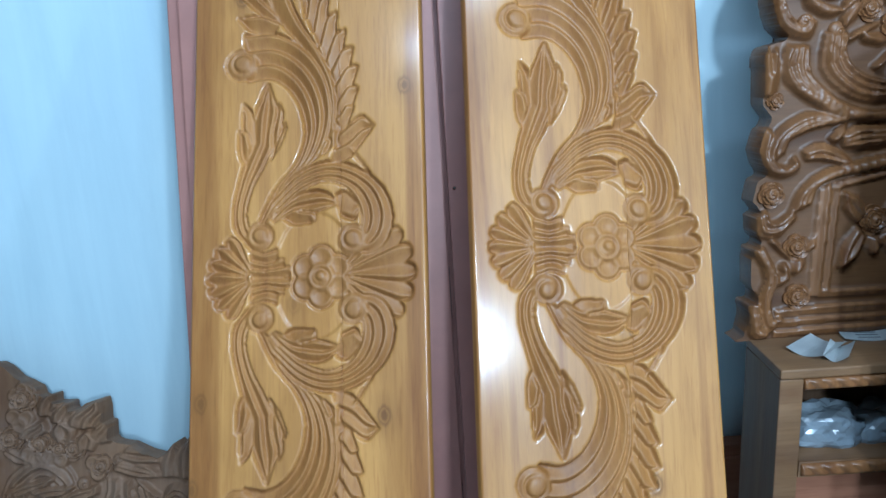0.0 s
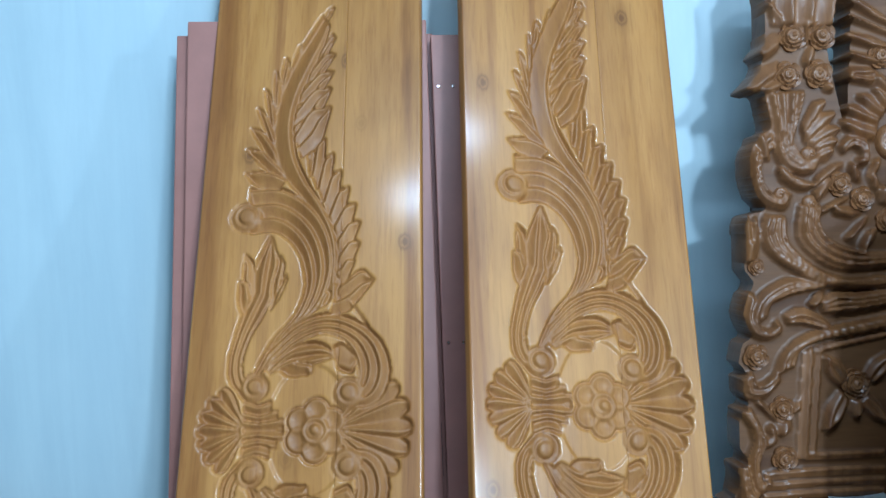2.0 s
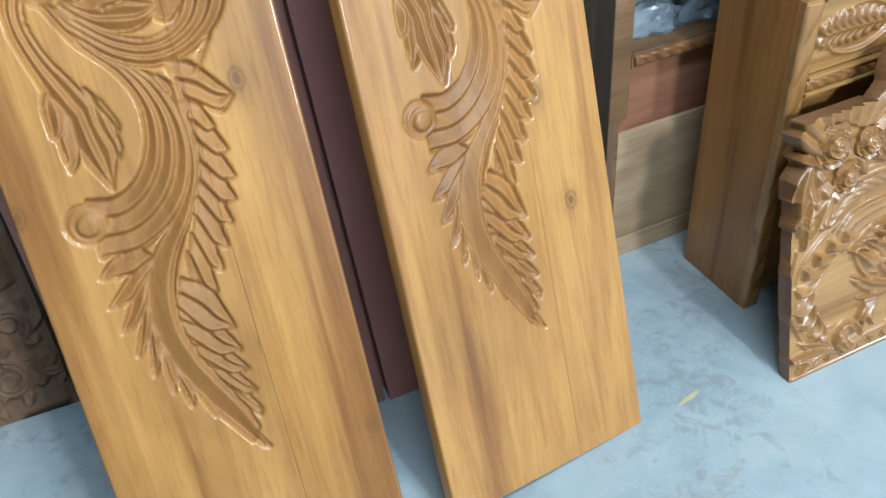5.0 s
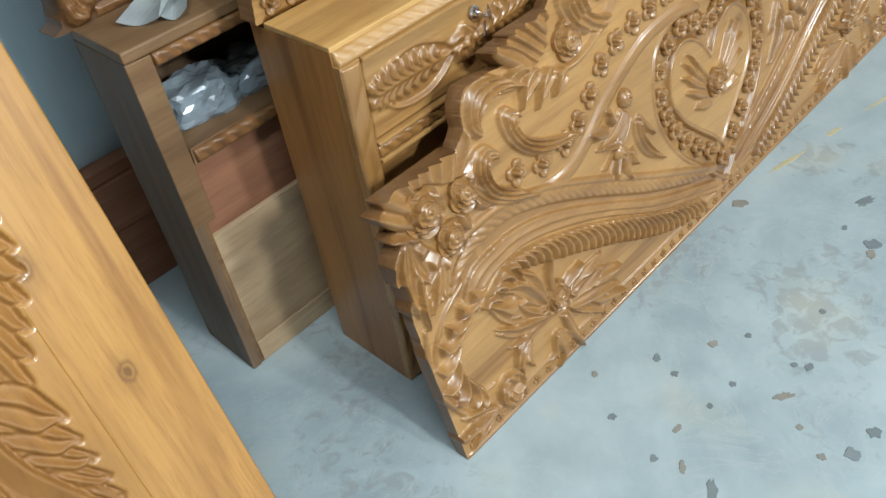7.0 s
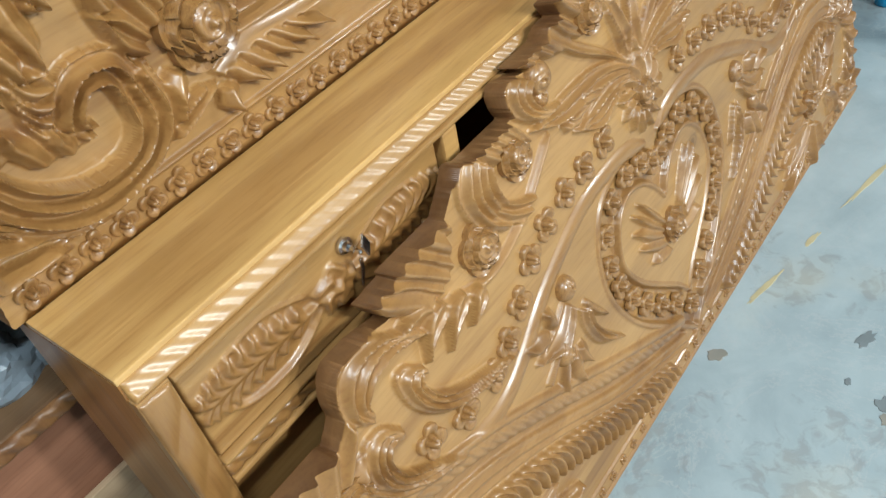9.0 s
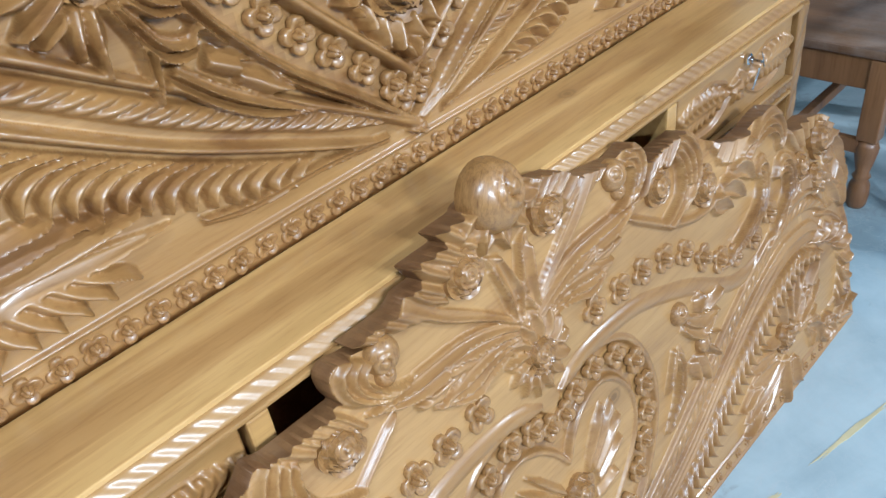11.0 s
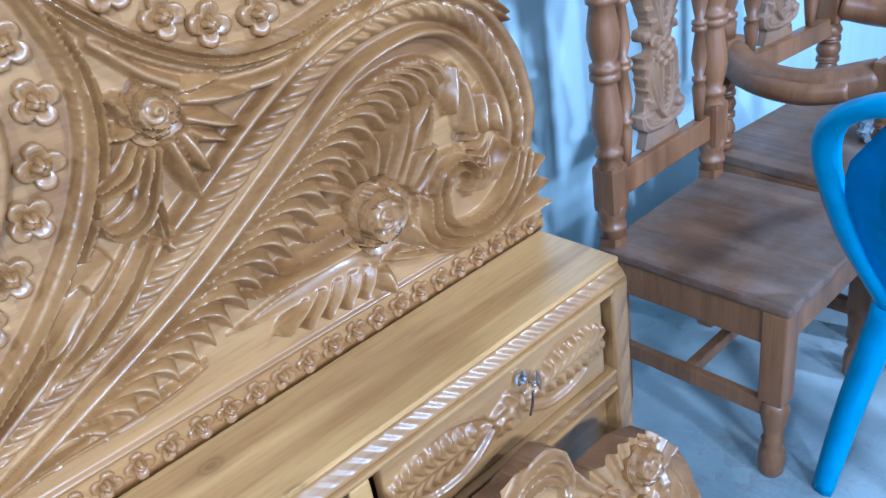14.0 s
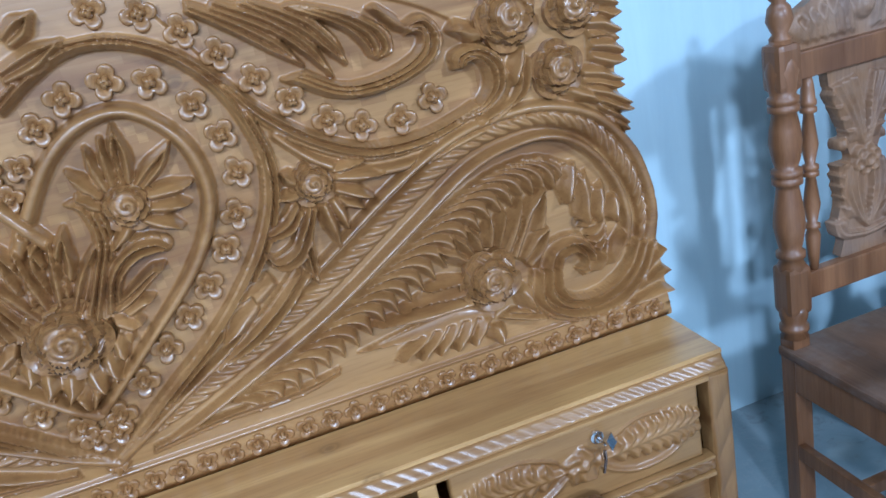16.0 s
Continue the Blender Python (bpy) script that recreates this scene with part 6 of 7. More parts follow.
def raw_carving(step):
    """Scrolls, spiked leaves and cupped petals, cut rough in dark timber."""
    c = Carving(330, 952, 0, 720, step, mirror=((1, 7, 1, 8),), relief=1.25)
    # scrolls with leaflets over the lower part
    for u, v, r, start, flip in ((400, 250, 58, 60, 1), (468, 150, 54, 200, -1), (520, 235, 50, 20, 1), (575, 120, 60, 110, -1), (640, 220, 55, 250, 1), (700, 95, 58, 40, -1), (770, 190, 56, 170, 1), (838, 90, 56, 90, -1), (880, 205, 50, 300, 1), (925, 110, 46, 30, -1), (390, 90, 56, 0, 1), (500, 50, 44, 160, 1), (640, 45, 40, 250, 1), (770, 45, 40, 20, -1)):
        ring = lambda f, n, k: [(u + f * r * (1 - k * i / n) * math.cos(math.radians(start + flip * i * 250 / n)), v + f * r * (1 - k * i / n) * math.sin(math.radians(start + flip * i * 250 / n))) for i in range(n + 1)]
        for p in ring(0.85, 5, 0.1)[:4]:
            d = (p[0] - u, p[1] - v)
            c.tooth((p[0] - 0.25 * d[1], p[1] + 0.25 * d[0]), (p[0] + 0.25 * d[1], p[1] - 0.25 * d[0]), (p[0] + 0.55 * d[0] - 0.3 * flip * d[1], p[1] + 0.55 * d[1] + 0.3 * flip * d[0]), n=2, lo=3, hi=16)
        c.band(2, ring(1.0, 7, 0.3), ring(0.55, 7, 0.4), 3, 18)
        c.petal(0.34 * r, (u + 7, v + 8), 15)
    # big scrolls
    c.band(1, ((447, 384), (479, 448), (554, 486), (615, 457), (644, 391)), ((467, 381), (494, 428), (551, 464), (599, 439), (620, 391)), 2, 20)
    c.band(2, ((467, 381), (494, 428), (550, 462), (599, 436), (618, 392)), ((500, 377), (517, 406), (550, 430), (576, 417), (586, 391)), 1, 12)
    c.band(2, ((510, 294), (537, 348), (596, 374), (640, 354), (652, 290)), ((540, 291), (558, 329), (594, 350), (619, 334), (624, 291)), 2, 20)
    c.band(2, ((466, 523), (509, 500), (532, 491)), ((462, 499), (493, 477), (517, 474)), 2, 14)
    c.band(3, ((829, 369), (853, 407), (883, 410), (914, 377), (923, 295)), ((845, 355), (862, 375), (880, 378), (895, 355), (898, 285)), 3, 24)
    c.band(2, ((824, 294), (849, 344), (879, 340), (901, 285)), ((841, 286), (857, 313), (870, 314), (880, 280)), 3, 20)
    c.band(2, ((741, 266), (761, 321), (792, 326), (818, 295), (818, 255)), ((761, 264), (774, 298), (786, 301), (796, 285), (797, 257)), 3, 20)
    # leaves between them
    c.tooth((457, 407), (492, 397), (582, 439), n=2, lo=3, hi=20)
    c.tooth((517, 406), (557, 392), (627, 418), n=2, lo=3, hi=20)
    c.tooth((585, 386), (633, 380), (686, 417), n=2, lo=3, hi=20)
    c.band(1, ((707, 433), (706, 402), (694, 373)), ((734, 428), (731, 396), (717, 367)), 3, 18)
    c.band(1, ((736, 425), (735, 393), (741, 367)), ((762, 424), (762, 392), (769, 364)), 3, 20)
    c.band(2, ((770, 413), (780, 362), (816, 283)), ((796, 413), (814, 371), (838, 305)), 3, 20)
    c.tooth((672, 363), (718, 351), (672, 287), n=2, lo=3, hi=20)
    c.tooth((718, 351), (749, 341), (717, 269), n=2, lo=3, hi=20)
    c.tooth((722, 450), (737, 473), (844, 432), n=3, lo=3, hi=20)
    c.tooth((773, 432), (782, 418), (835, 383), n=2, lo=3, hi=20)
    c.tooth((729, 477), (759, 501), (850, 468), n=2, lo=4, hi=22)
    # the spiked leaves of the upper edge
    c.tooth((546, 587), (588, 582), (585, 638), n=2, lo=6, hi=24)
    c.tooth((578, 569), (623, 566), (621, 613), n=2, lo=6, hi=24)
    c.tooth((615, 549), (697, 555), (698, 618), n=3, lo=6, hi=28)
    c.tooth((660, 513), (715, 518), (715, 565), n=2, lo=6, hi=22)
    c.tooth((835, 430), (880, 431), (874, 513), n=2, lo=6, hi=22)
    c.tooth((875, 426), (927, 426), (914, 529), n=2, lo=6, hi=26)
    c.tooth((584, 522), (633, 528), (602, 568), n=2, lo=3, hi=20)
    c.tooth((491, 533), (538, 527), (563, 573), n=2, lo=3, hi=20)
    c.tooth((635, 503), (676, 499), (665, 543), n=2, lo=3, hi=20)
    # cupped petals
    for o in ((496, 593), (527, 589), (510, 573)):
        c.petal(20, o, 16)
    for o in ((528, 504), (564, 502), (546, 494)):
        c.petal(19, o, 16)
    for o in ((580, 495), (607, 489)):
        c.petal(18, o, 16)
    for o in ((618, 525), (643, 515)):
        c.petal(18, o, 16)
    for o in ((682, 478), (705, 475), (692, 454)):
        c.petal(19, o, 16)
    for o in ((498, 641), (531, 641), (519, 658)):
        c.petal(16, o, 15)
    return c


rest = footboard_carving(5.0)
rest.S = np.where(inside_of(RAW_OUT, rest.U, rest.V), rest.S, -99.0)
raw_boards = [raw_carving(2.4).mesh("carved_board", 48, RAW_DUSTY, RAW_DUSTY, outline=RAW_OUT, crisp=60), rest.mesh("carved_board", 48, RAW_DUSTY, RAW_DUSTY, outline=RAW_OUT, span=(-952, 330))]
RF = lean_frame(2.44, 0.30, -0.05, -1.34, 0)
raw_foot = thing("bed_footboard", RF, "unpolished dark carved bed footboard leaning on the blue wall", "bed")
for me in raw_boards:
    part("carved_board", me, None, raw_foot)
BOSS = {"rose": rose_mesh(RAW_DUSTY, 5), "bud": bud_mesh(RAW_DUSTY)}
bosses(raw_foot, Matrix.Identity(4), (("rose", 36, ((519, 632), (556, 528))), ("rose", 30, ((604, 514), (636, 513), (699, 470))), ("rose", 34, ((487, 542),)), ("bud", 16, ((742, 482), (770, 400), (655, 430)))), both=False, lift=0.6)

# ---- chairs ----
POST_STEPS = [(0.0, 0.026), (0.045, 0.029), (0.060, 0.023), (0.064, 0.030), (0.076, 0.030), (0.080, 0.022), (0.10, 0.027), (0.135, 0.033), (0.165, 0.031), (0.215, 0.0235), (0.225, 0.022), (0.228, 0.031), (0.240, 0.031), (0.243, 0.024), (0.246, 0.031), (0.258, 0.031), (0.261, 0.022), (0.28, 0.028), (0.315, 0.033), (0.345, 0.030), (0.377, 0.024), (0.380, 0.031), (0.391, 0.031), (0.394, 0.024), (0.397, 0.031), (0.408, 0.031), (0.412, 0.025), (0.43, 0.030), (0.46, 0.033), (0.525, 0.020)]
LEG_STEPS = [(0.0, 0.020), (0.01, 0.026), (0.04, 0.028), (0.07, 0.026), (0.085, 0.018), (0.095, 0.024), (0.105, 0.017), (0.15, 0.026), (0.18, 0.030), (0.205, 0.022)]
SPINDLE = [(0.0, 0.009), (0.04, 0.013), (0.08, 0.016), (0.095, 0.011), (0.098, 0.016), (0.106, 0.016), (0.109, 0.010), (0.15, 0.018), (0.21, 0.010), (0.214, 0.017), (0.222, 0.017), (0.225, 0.012), (0.228, 0.017), (0.236, 0.017), (0.24, 0.010), (0.28, 0.018), (0.345, 0.010), (0.349, 0.017), (0.357, 0.017), (0.36, 0.012), (0.363, 0.017), (0.371, 0.017), (0.375, 0.015), (0.40, 0.013), (0.43, 0.008)]
FINIAL = [(0.0, 0.018), (0.012, 0.022), (0.02, 0.015), (0.045, 0.026), (0.07, 0.022), (0.08, 0.013), (0.088, 0.02), (0.096, 0.012), (0.10, 0.004)]


def splat_mesh():
    c = Carving(-100, 100, 0, 420, 2.0, mirror=((1, 0, 1, 0), (-1, 0, 1, 0)))
    # the lower leaf, with a serrated edge
    for k in range(5):
        u, v = -36 - 9 * k + 1.2 * k * k, 92 + 25 * k
        c.tooth((u + 8, v - 4), (u + 12, v + 24), (u - 24, v + 26), n=1, lo=3, hi=15)
    c.band(3, ((-8, 66), (-36, 100), (-58, 150), (-54, 205)), ((2, 58), (-6, 110), (-12, 160), (-10, 205)), 4, 18)
    # the upper leaf, spreading to the rail
    for k in range(4):
        u, v = -28 - 13 * k, 262 + 28 * k
        c.tooth((u + 10, v - 4), (u + 12, v + 26), (u - 22, v + 22), n=1, lo=3, hi=15)
    c.band(3, ((-6, 236), (-26, 280), (-52, 330), (-84, 384)), ((2, 236), (-4, 290), (-10, 345), (-22, 396)), 4, 18)
    c.ball(15, (-62, 78), (-58, 258), h=15)
    c.band(2, ((-88, 92), (-70, 50), (0, 36)), ((-66, 82), (-50, 62), (0, 52)), 4, 15)
    c.mirror = ((1, 0, 1, 0),)
    for i in range(6):
        a = 2 * math.pi * i / 6 + 0.3
        c.petal(15, (22 * math.cos(a), 214 + 22 * math.sin(a)), 19)
    c.petal(17, (0, 214), 25)
    o = [(0, 0), (70, 2), (58, 40), (84, 64), (72, 96), (58, 150), (54, 200), (34, 222), (50, 262), (44, 300), (62, 345), (86, 384), (92, 420)]
    return c.mesh("splat", 24, CHAIR_CUT, CHAIR_CUT, outline=o + [(-u, v) for u, v in o[::-1]])


def crest_mesh():
    c = Carving(-190, 190, 0, 130, 3.0, mirror=((1, 0, 1, 0), (-1, 0, 1, 0)))
    for k in range(6):
        c.tooth((20 + 22 * k, 12), (42 + 22 * k, 20), (52 + 22 * k, 100 - 9 * k), n=2, lo=2, hi=18)
    c.ridge(9, (150, 20), (175, 45), (150, 70), (128, 50), (145, 38))
    c.mirror = ((1, 0, 1, 0),)
    c.ball(28, (0, 60), h=22)
    o = [(0, 128), (60, 118), (120, 95), (175, 70), (190, 30), (186, 0)]
    return c.mesh("crest", 24, CHAIR_CUT, CHAIR_CUT, outline=o + [(-u, v) for u, v in o[::-1]])


def dining_chair(m, label):
    """An unpolished dining chair with turned posts and a carved splat; it faces -y, its middle at the origin."""
    ch = thing("dining_chair", m, label, "chair", "wooden chairs")
    w, d = 0.225, 0.22
    part("seat", block(-w - 0.008, w + 0.008, -d - 0.01, d - 0.01, 0.428, 0.451, 0.006), SEAT, ch, "dusty plank seat")
    for y in (-d, d - 0.032):
        part("apron", block(-w + 0.028, w - 0.028, y + 0.004, y + 0.026, 0.345, 0.427, 0.003), CHAIR, ch)
    for x in (-w, w - 0.022):
        part("apron", block(x + 0.001, x + 0.021, -d + 0.03, d - 0.05, 0.345, 0.427, 0.003), CHAIR, ch)
        part("stretcher", block(x + 0.001, x + 0.021, -d + 0.04, d - 0.05, 0.165, 0.205, 0.003), CHAIR, ch)
    part("stretcher", block(-w + 0.02, w - 0.02, -0.012, 0.012, 0.170, 0.200, 0.003), CHAIR, ch)
    for s in (-1, 1):
        x = s * (w - 0.022)
        leg = part("leg", block(x - 0.026, x + 0.026, -d - 0.004, -d + 0.048, 0.205, 0.426, 0.004), CHAIR, ch)
        part("turned_foot", turned(LEG_STEPS), CHAIR, leg, smooth=True, at=pose(x, -d + 0.022, 0))
        xb = s * (w - 0.024)
        part("back_leg", block(xb - 0.022, xb + 0.022, d - 0.05, d - 0.006, 0.0, 0.475, 0.004), CHAIR, ch)
        part("post_foot", turned([(0.0, 0.030), (0.012, 0.024), (0.016, 0.031), (0.027, 0.031), (0.030, 0.025), (0.05, 0.030), (0.075, 0.030)], 18), CHAIR, ch, smooth=True, at=pose(xb, d - 0.028, 0.474))
        part("rail_block", block(xb - 0.029, xb + 0.029, d - 0.057, d + 0.001, 0.532, 0.645, 0.012), CHAIR, ch)
        part("back_post", turned(POST_STEPS), CHAIR, ch, smooth=True, at=pose(xb, d - 0.028, 0.60))
        block_top = part("post_block", block(xb - 0.028, xb + 0.028, d - 0.056, d, 1.02, 1.115, 0.013), CHAIR, ch)
        part("finial", turned(FINIAL), CHAIR, block_top, smooth=True, at=pose(xb, d - 0.028, 1.112))
        part("spindle", turned(SPINDLE, 12), CHAIR, ch, smooth=True, at=pose(s * 0.142, d - 0.028, 0.615))
    part("lower_rail", block(-w + 0.045, w - 0.045, d - 0.04, d - 0.014, 0.555, 0.617, 0.004), CHAIR, ch)
    part("top_rail", block(-w + 0.045, w - 0.045, d - 0.042, d - 0.012, 1.035, 1.09, 0.004), CHAIR, ch)
    part("splat", SPLAT, None, ch, "carved leaf splat with a rosette", at=front(0, 0.615, d - 0.024))
    part("crest", CREST, None, ch, "carved crest rail", at=front(0, 1.088, d - 0.024))
    return ch


SPLAT, CREST = splat_mesh(), crest_mesh()
dining_chair(pose(3.47, 2.16, 0), "unpolished brown wooden dining chair with a carved splat and dusty seat")


def armchair(m):
    """A wooden armchair with turned posts and bowed, fielded arms; it faces -y, its middle at the origin."""
    ch = thing("armchair", m, "unpolished dark wooden armchair with bowed panelled arms", "chair", "wooden chairs")
    w, d = 0.29, 0.25
    part("seat", block(-w, w, -d, d, 0.405, 0.43, 0.005), SEAT, ch, "dusty plank seat")
    for x in (-w, w - 0.03):
        part("apron", block(x + 0.002, x + 0.028, -d + 0.002, d - 0.002, 0.315, 0.404, 0.004), CHAIR, ch)
    for y in (-d, d - 0.03):
        part("apron", block(-w + 0.03, w - 0.03, y + 0.002, y + 0.028, 0.315, 0.404, 0.004), CHAIR, ch)
    for s in (-1, 1):
        x = s * (w - 0.035)
        for y in (-d + 0.035, d - 0.035):
            part("leg", block(x - 0.028, x + 0.028, y - 0.028, y + 0.028, 0.0, 0.314, 0.004), CHAIR, ch)
            part("arm_post", turned([(z * 0.40, r * 1.05) for z, r in POST_STEPS]), CHAIR, ch, smooth=True, at=pose(x, y, 0.43))
            part("post_block", block(x - 0.036, x + 0.036, y - 0.036, y + 0.036, 0.64, 0.735, 0.006), CHAIR, ch)
        xo = s * (w - 0.02)
        arm = part("arm", sweep([(x, d - 0.06, 0.69), (xo + s * 0.03, 0.1, 0.665), (xo + s * 0.04, -0.05, 0.662), (x, -d + 0.07, 0.69)], 0.042, 10, 1.0), CHAIR, ch, "bowed arm with a fielded panel", smooth=True)
        part("fielded_panel", sweep([(xo + s * 0.028, 0.13, 0.668), (xo + s * 0.066, 0.04, 0.662), (xo + s * 0.070, -0.05, 0.66), (xo + s * 0.035, -0.14, 0.668)], 0.026, 8, 1.0), CHAIR, arm, smooth=True)
        part("back_post", turned([(z * 0.75, r * 1.05) for z, r in POST_STEPS]), CHAIR, ch, smooth=True, at=pose(x, d - 0.035, 0.735))
    part("top_rail", block(-w + 0.03, w - 0.03, d - 0.055, d - 0.02, 1.05, 1.12, 0.006), CHAIR, ch)
    part("lower_rail", block(-w + 0.03, w - 0.03, d - 0.055, d - 0.02, 0.60, 0.655, 0.006), CHAIR, ch)
    part("splat", SPLAT, None, ch, at=front(0, 0.65, d - 0.03))
    for s in (-1, 1):
        part("spindle", turned([(z * 0.92, r * 1.2) for z, r in SPINDLE], 12), CHAIR, ch, smooth=True, at=pose(s * 0.14, d - 0.036, 0.655))
    return ch


armchair(pose(4.10, 2.20, 0, 0, 0, -5))


def plastic_chair(m):
    """A blue moulded plastic chair: looped back, slatted, splayed legs; it faces -y."""
    ch = thing("plastic_chair", m, "bright blue moulded plastic chair with a looped back", "chair")
    loop = [(-0.20, 0.0, 0.43), (-0.235, 0.11, 0.62), (-0.225, 0.225, 0.83), (-0.14, 0.285, 0.925), (0.0, 0.30, 0.948), (0.14, 0.285, 0.925), (0.225, 0.225, 0.83), (0.235, 0.11, 0.62), (0.20, 0.0, 0.43)]
    part("back_frame", sweep(loop, 0.022, 10, 0.75, 8), BLUE, ch, smooth=True)
    shell = bmesh.new()
    rows = []
    for i in range(13):
        k = i / 12
        half = 0.20 + 0.032 * math.sin(math.pi * min(1, k * 1.4)) - 0.11 * max(0, k - 0.72) / 0.28
        y0, z0 = 0.30 * k**1.05, 0.43 + 0.508 * k
        rows.append([shell.verts.new((half * x, y0 + 0.035 * (1 - x * x), z0)) for x in [j / 8 - 1 for j in range(17)]])
    for i, (a, b) in enumerate(zip(rows, rows[1:])):
        for j in range(16):
            if not (2 <= i <= 9 and j in (3, 6, 9, 12)):
                shell.faces.new((a[j], a[j + 1], b[j + 1], b[j]))
    bmesh.ops.solidify(shell, geom=shell.faces[:], thickness=0.006)
    part("back_shell", shell, BLUE, ch, "scooped back with upright slots", smooth=True)
    seat = bmesh.new()
    add_box(seat, -0.22, 0.22, -0.40, 0.02, 0.415, 0.437, 0.009)
    part("seat", seat, BLUE, ch)
    for s in (-1, 1):
        part("front_leg", sweep([(s * 0.20, -0.37, 0.42), (s * 0.225, -0.40, 0.2), (s * 0.24, -0.42, 0.0)], lambda k: 0.030 - 0.008 * k, 8, 0.8), BLUE, ch, smooth=True)
        part("back_leg", sweep([(s * 0.20, 0.0, 0.43), (s * 0.225, 0.05, 0.2), (s * 0.24, 0.09, 0.0)], lambda k: 0.034 - 0.01 * k, 8, 0.8), BLUE, ch, smooth=True)
        part("arm", sweep([(s * 0.232, 0.14, 0.67), (s * 0.25, -0.12, 0.655), (s * 0.245, -0.32, 0.63), (s * 0.225, -0.385, 0.55), (s * 0.21, -0.38, 0.43)], 0.02, 8, 0.7), BLUE, ch, smooth=True)
    return ch


plastic_chair(pose(3.35, 1.61, 0, 0, 0, 84))

# ---- loose things ----
def crumple(seed, sx, sy, sz, n=26):
    """A crumpled bag as one lumpy closed sheet."""
    bm = bmesh.new()
    bmesh.ops.create_icosphere(bm, subdivisions=4, radius=1.0)
    for v in bm.verts:
        d = v.co.normalized()
        k = 1 + 0.28 * noise.noise(d * 2.1 + Vector((seed, 0, 0))) + 0.17 * abs(noise.noise(d * 5.3 + Vector((0, seed, 0)))) + 0.07 * abs(noise.noise(d * 12 + Vector((0, 0, seed))))
        v.co = Vector((d.x * sx * k, d.y * sy * k, max(-0.8, d.z * k) * sz))
    return bm


bag = thing("plastic_bag", pose(0.955, 2.385, 0.552), "crumpled clear plastic bag stuffed into the open box", "bag")
part("film", crumple(2.3, 0.085, 0.05, 0.055), POLY, bag)
bag = thing("plastic_bag", pose(1.09, 2.385, 0.552), "crumpled clear plastic bag in the open box", "bag")
part("film", crumple(7.1, 0.08, 0.05, 0.05), POLY, bag)
bag = thing("plastic_bag", pose(4.09, 2.13, 0.461), "crumpled pale plastic bag lying on the armchair seat", "bag")
part("film", crumple(4.4, 0.055, 0.04, 0.038), POLY, bag)


def sheet(pts, name, m, label, z):
    """A bent sheet of paper on a support."""
    s = thing(name, m, label, "paper")
    bm = bmesh.new()
    n = 8
    w, l = pts
    rows = [[bm.verts.new((w * (i / n - 0.5), l * (j / 3 - 0.5), 0.001 + z * abs(i / n - 0.45) ** 1.5)) for i in range(n + 1)] for j in range(4)]
    for a, b in zip(rows, rows[1:]):
        for i in range(n):
            bm.faces.new((a[i], a[i + 1], b[i + 1], b[i]))
    bmesh.ops.solidify(bm, geom=bm.faces[:], thickness=0.0008)
    part("leaf", bm, PAPER, s)
    return s


sheet((0.075, 0.10), "torn_paper", pose(0.925, 2.375, 0.7355, 0, 0, -52), "torn white paper on the dusty top board", 0.03)
sheet((0.045, 0.09), "torn_paper", pose(0.955, 2.345, 0.7355, 0, 0, -35), "folded white paper scrap on the dusty top board", 0.04)
slip = sheet((0.12, 0.06), "printed_slip", pose(1.06, 2.425, 0.7355, 0, 0, -8), "pale printed paper slip on the dusty top board", 0.02)
for k in range(3):
    part("print_bar", block(-0.03, 0.02, 0.012 - 0.014 * k, 0.018 - 0.014 * k, 0.0022, 0.0026, 0), INK, slip)

# ---- lamps on the ceiling ----
def lamp_fitting(m, label):
    f = thing("tube_lamp", m, label, "lamp", "tube lamps")
    part("case", block(-0.69, 0.69, -0.03, 0.03, -0.05, 0.0, 0.004), LAMP_CASE, f)


for lx, ly, _ in CEILING_LAMPS:
    lamp_fitting(pose(lx, ly, CEIL), "white batten for a fluorescent tube on the ceiling")


def bulb_lamp(m):
    f = thing("unseen_bulb", m, "assumed white compact bulb on a short ceiling drop, out of view", "lamp", "hanging bulbs")
    part("drop", turned([(-0.15, 0.012), (0.0, 0.012)], 8), LAMP_CASE, f)
    part("bulb", turned([(-0.24, 0.02), (-0.22, 0.035), (-0.17, 0.03), (-0.15, 0.018)], 12), LAMP_CASE, f, smooth=True)


for lx, ly, _ in BULBS:
    bulb_lamp(pose(lx, ly, CEIL))


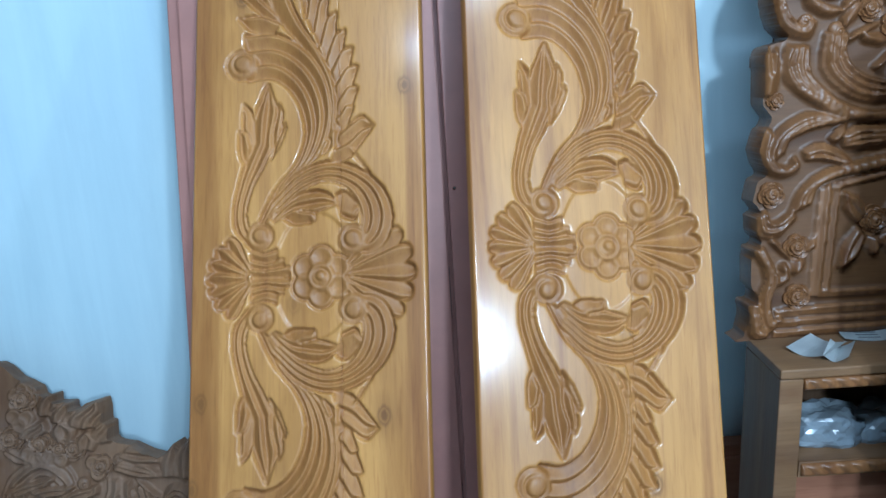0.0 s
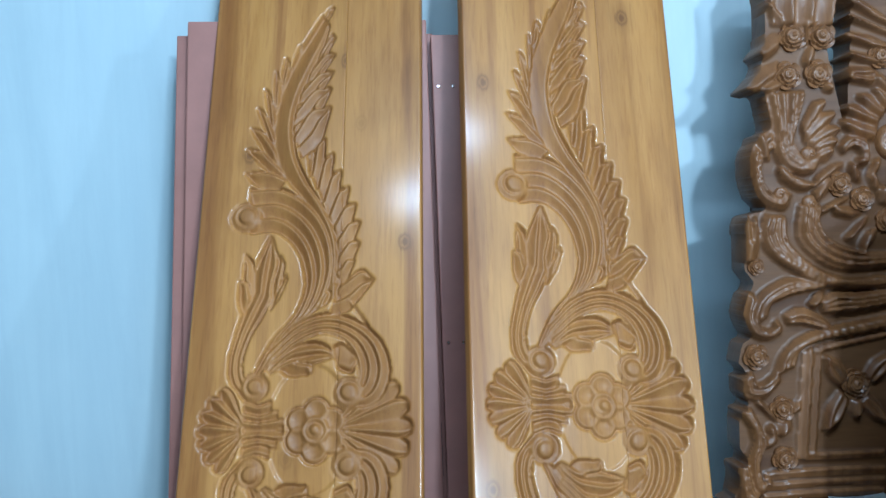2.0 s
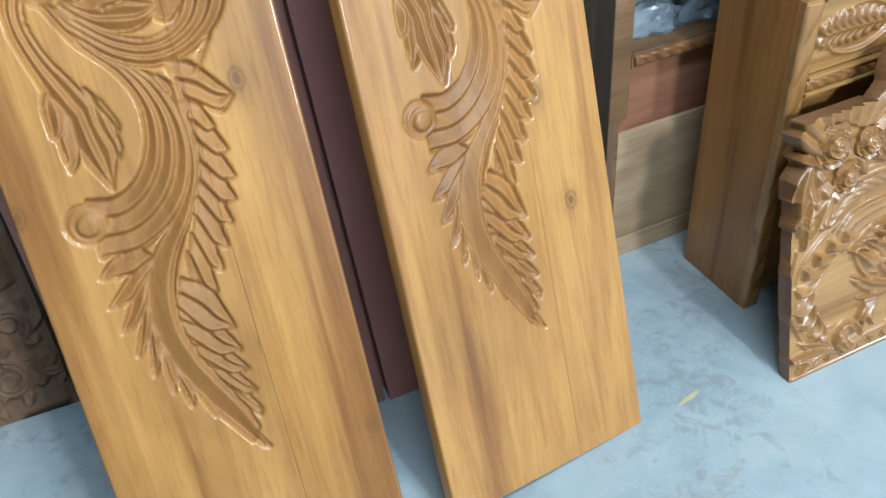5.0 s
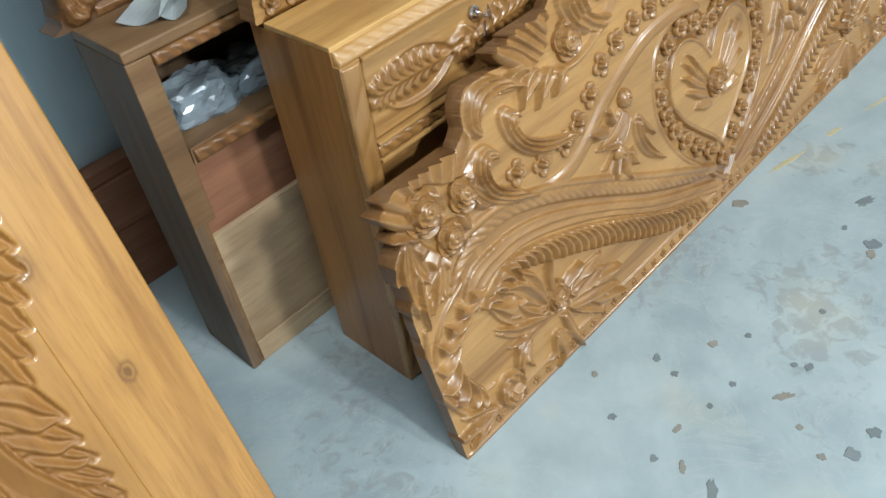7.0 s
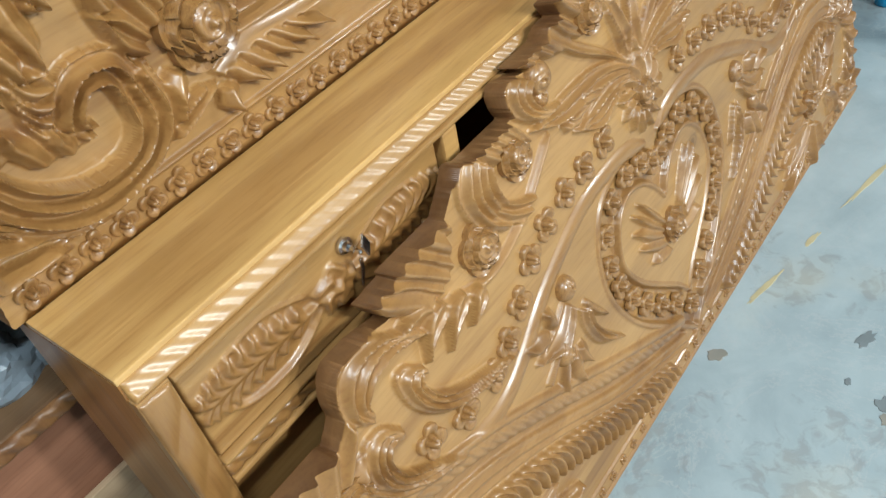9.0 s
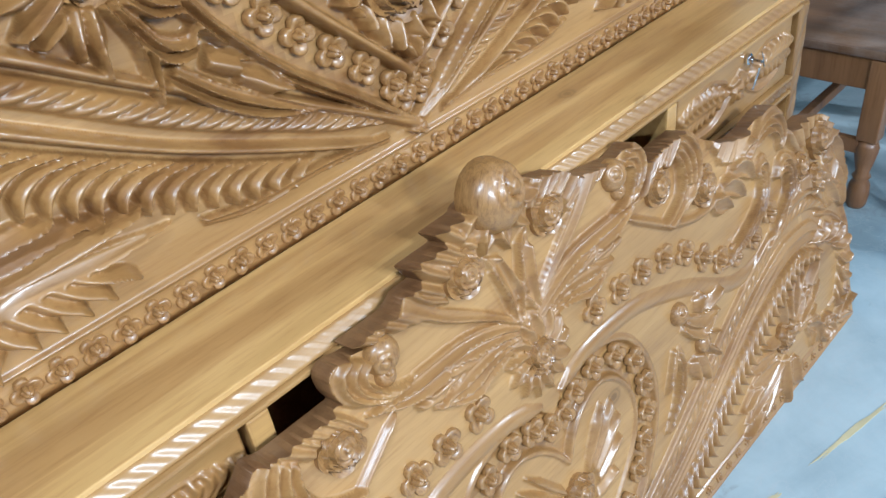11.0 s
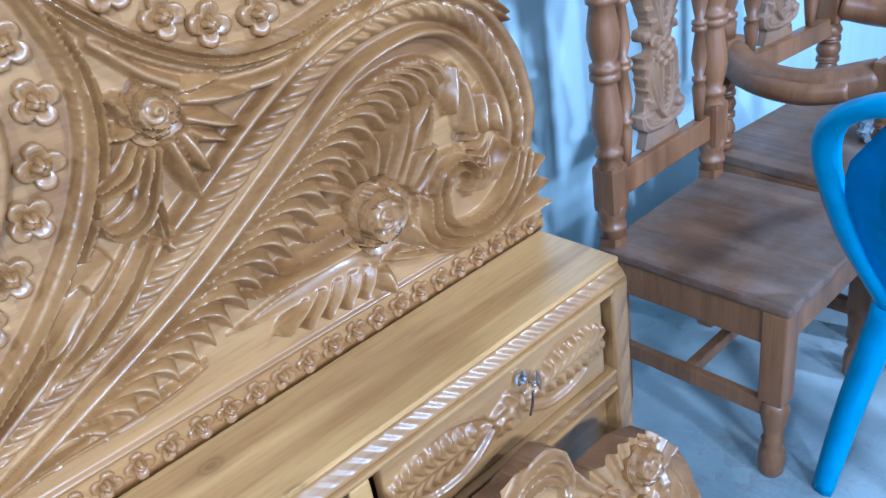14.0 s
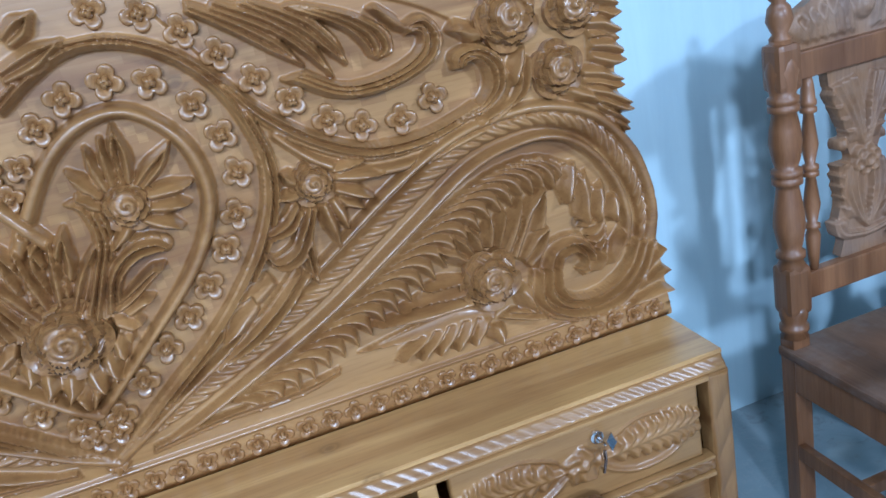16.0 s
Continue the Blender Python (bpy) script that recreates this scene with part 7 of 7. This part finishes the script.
def drip(x, y, r, seed, mat, label, stretch=1.0, turn=0.0):
    """A dried splash: a thin irregular crust on the floor."""
    rnd = random.Random(seed)
    bm = bmesh.new()
    n = 18
    k = [rnd.uniform(0.65, 1.2) for _ in range(n)]
    top = [bm.verts.new((r * stretch * k[i] * math.cos(2 * math.pi * i / n), r * k[i] * math.sin(2 * math.pi * i / n), 0.0012)) for i in range(n)]
    low = [bm.verts.new((v.co.x * 1.06, v.co.y * 1.06, 0.0002)) for v in top]
    bm.faces.new(top)
    for i in range(n):
        bm.faces.new((low[i], low[(i + 1) % n], top[(i + 1) % n], top[i]))
    ob = new("floor_stain", mesh_of("floor_stain", bm))
    ob.data.materials.append(mat)
    ob.matrix_world = pose(x, y, 0, 0, 0, turn)
    return tagged(ob, label, "stain", "floor stains")


DRIPS = (
    (1.855, 1.76, 0.0149, 1.2),
    (2.017, 1.539, 0.0125, 2),
    (1.886, 1.469, 0.0164, 1),
    (1.855, 1.46, 0.0099, 1.5),
    (1.906, 1.537, 0.0065, 1.3),
    (1.497, 1.549, 0.0064, 1),
    (1.438, 1.593, 0.0086, 1.2),
    (1.328, 1.612, 0.0075, 1.1),
    (1.342, 1.659, 0.0076, 1.4),
    (1.236, 1.731, 0.006, 1.6),
    (1.372, 1.515, 0.006, 1.2),
    (1.172, 1.648, 0.0072, 1.1),
    (1.223, 1.542, 0.0065, 1.7),
    (1.144, 1.541, 0.007, 1.2),
    (1.149, 1.431, 0.009, 2.6),
    (1.402, 1.43, 0.0083, 2.2),
    (1.481, 1.449, 0.0055, 1.3),
    (1.492, 1.425, 0.0062, 1.8),
    (1.356, 1.379, 0.0059, 1.2),
    (1.358, 1.285, 0.0139, 1.1),
    (1.422, 1.276, 0.0105, 1.2),
    (1.322, 1.323, 0.0073, 1.1),
    (1.641, 1.467, 0.0058, 1.2),
    (1.301, 1.522, 0.0059, 1.1),
    (1.159, 1.494, 0.0056, 2.4),
)
for i, (x, y, r, s) in enumerate(DRIPS):
    drip(x, y, r, i, STAIN if i % 3 else SMUDGE, "dried grey paint drip on the floor", s, -35 + 17 * (i % 5))
for i, (x, y, l, a) in enumerate(((2.49, 1.66, 0.12, -12), (2.66, 1.62, 0.06, -13), (2.06, 1.745, 0.07, -12), (2.24, 1.71, 0.03, -12), (0.74, 1.86, 0.03, 10))):
    drip(x, y, 0.006, 40 + i, YELLOW, "faint yellow paint smear on the floor", l / 0.006, a)
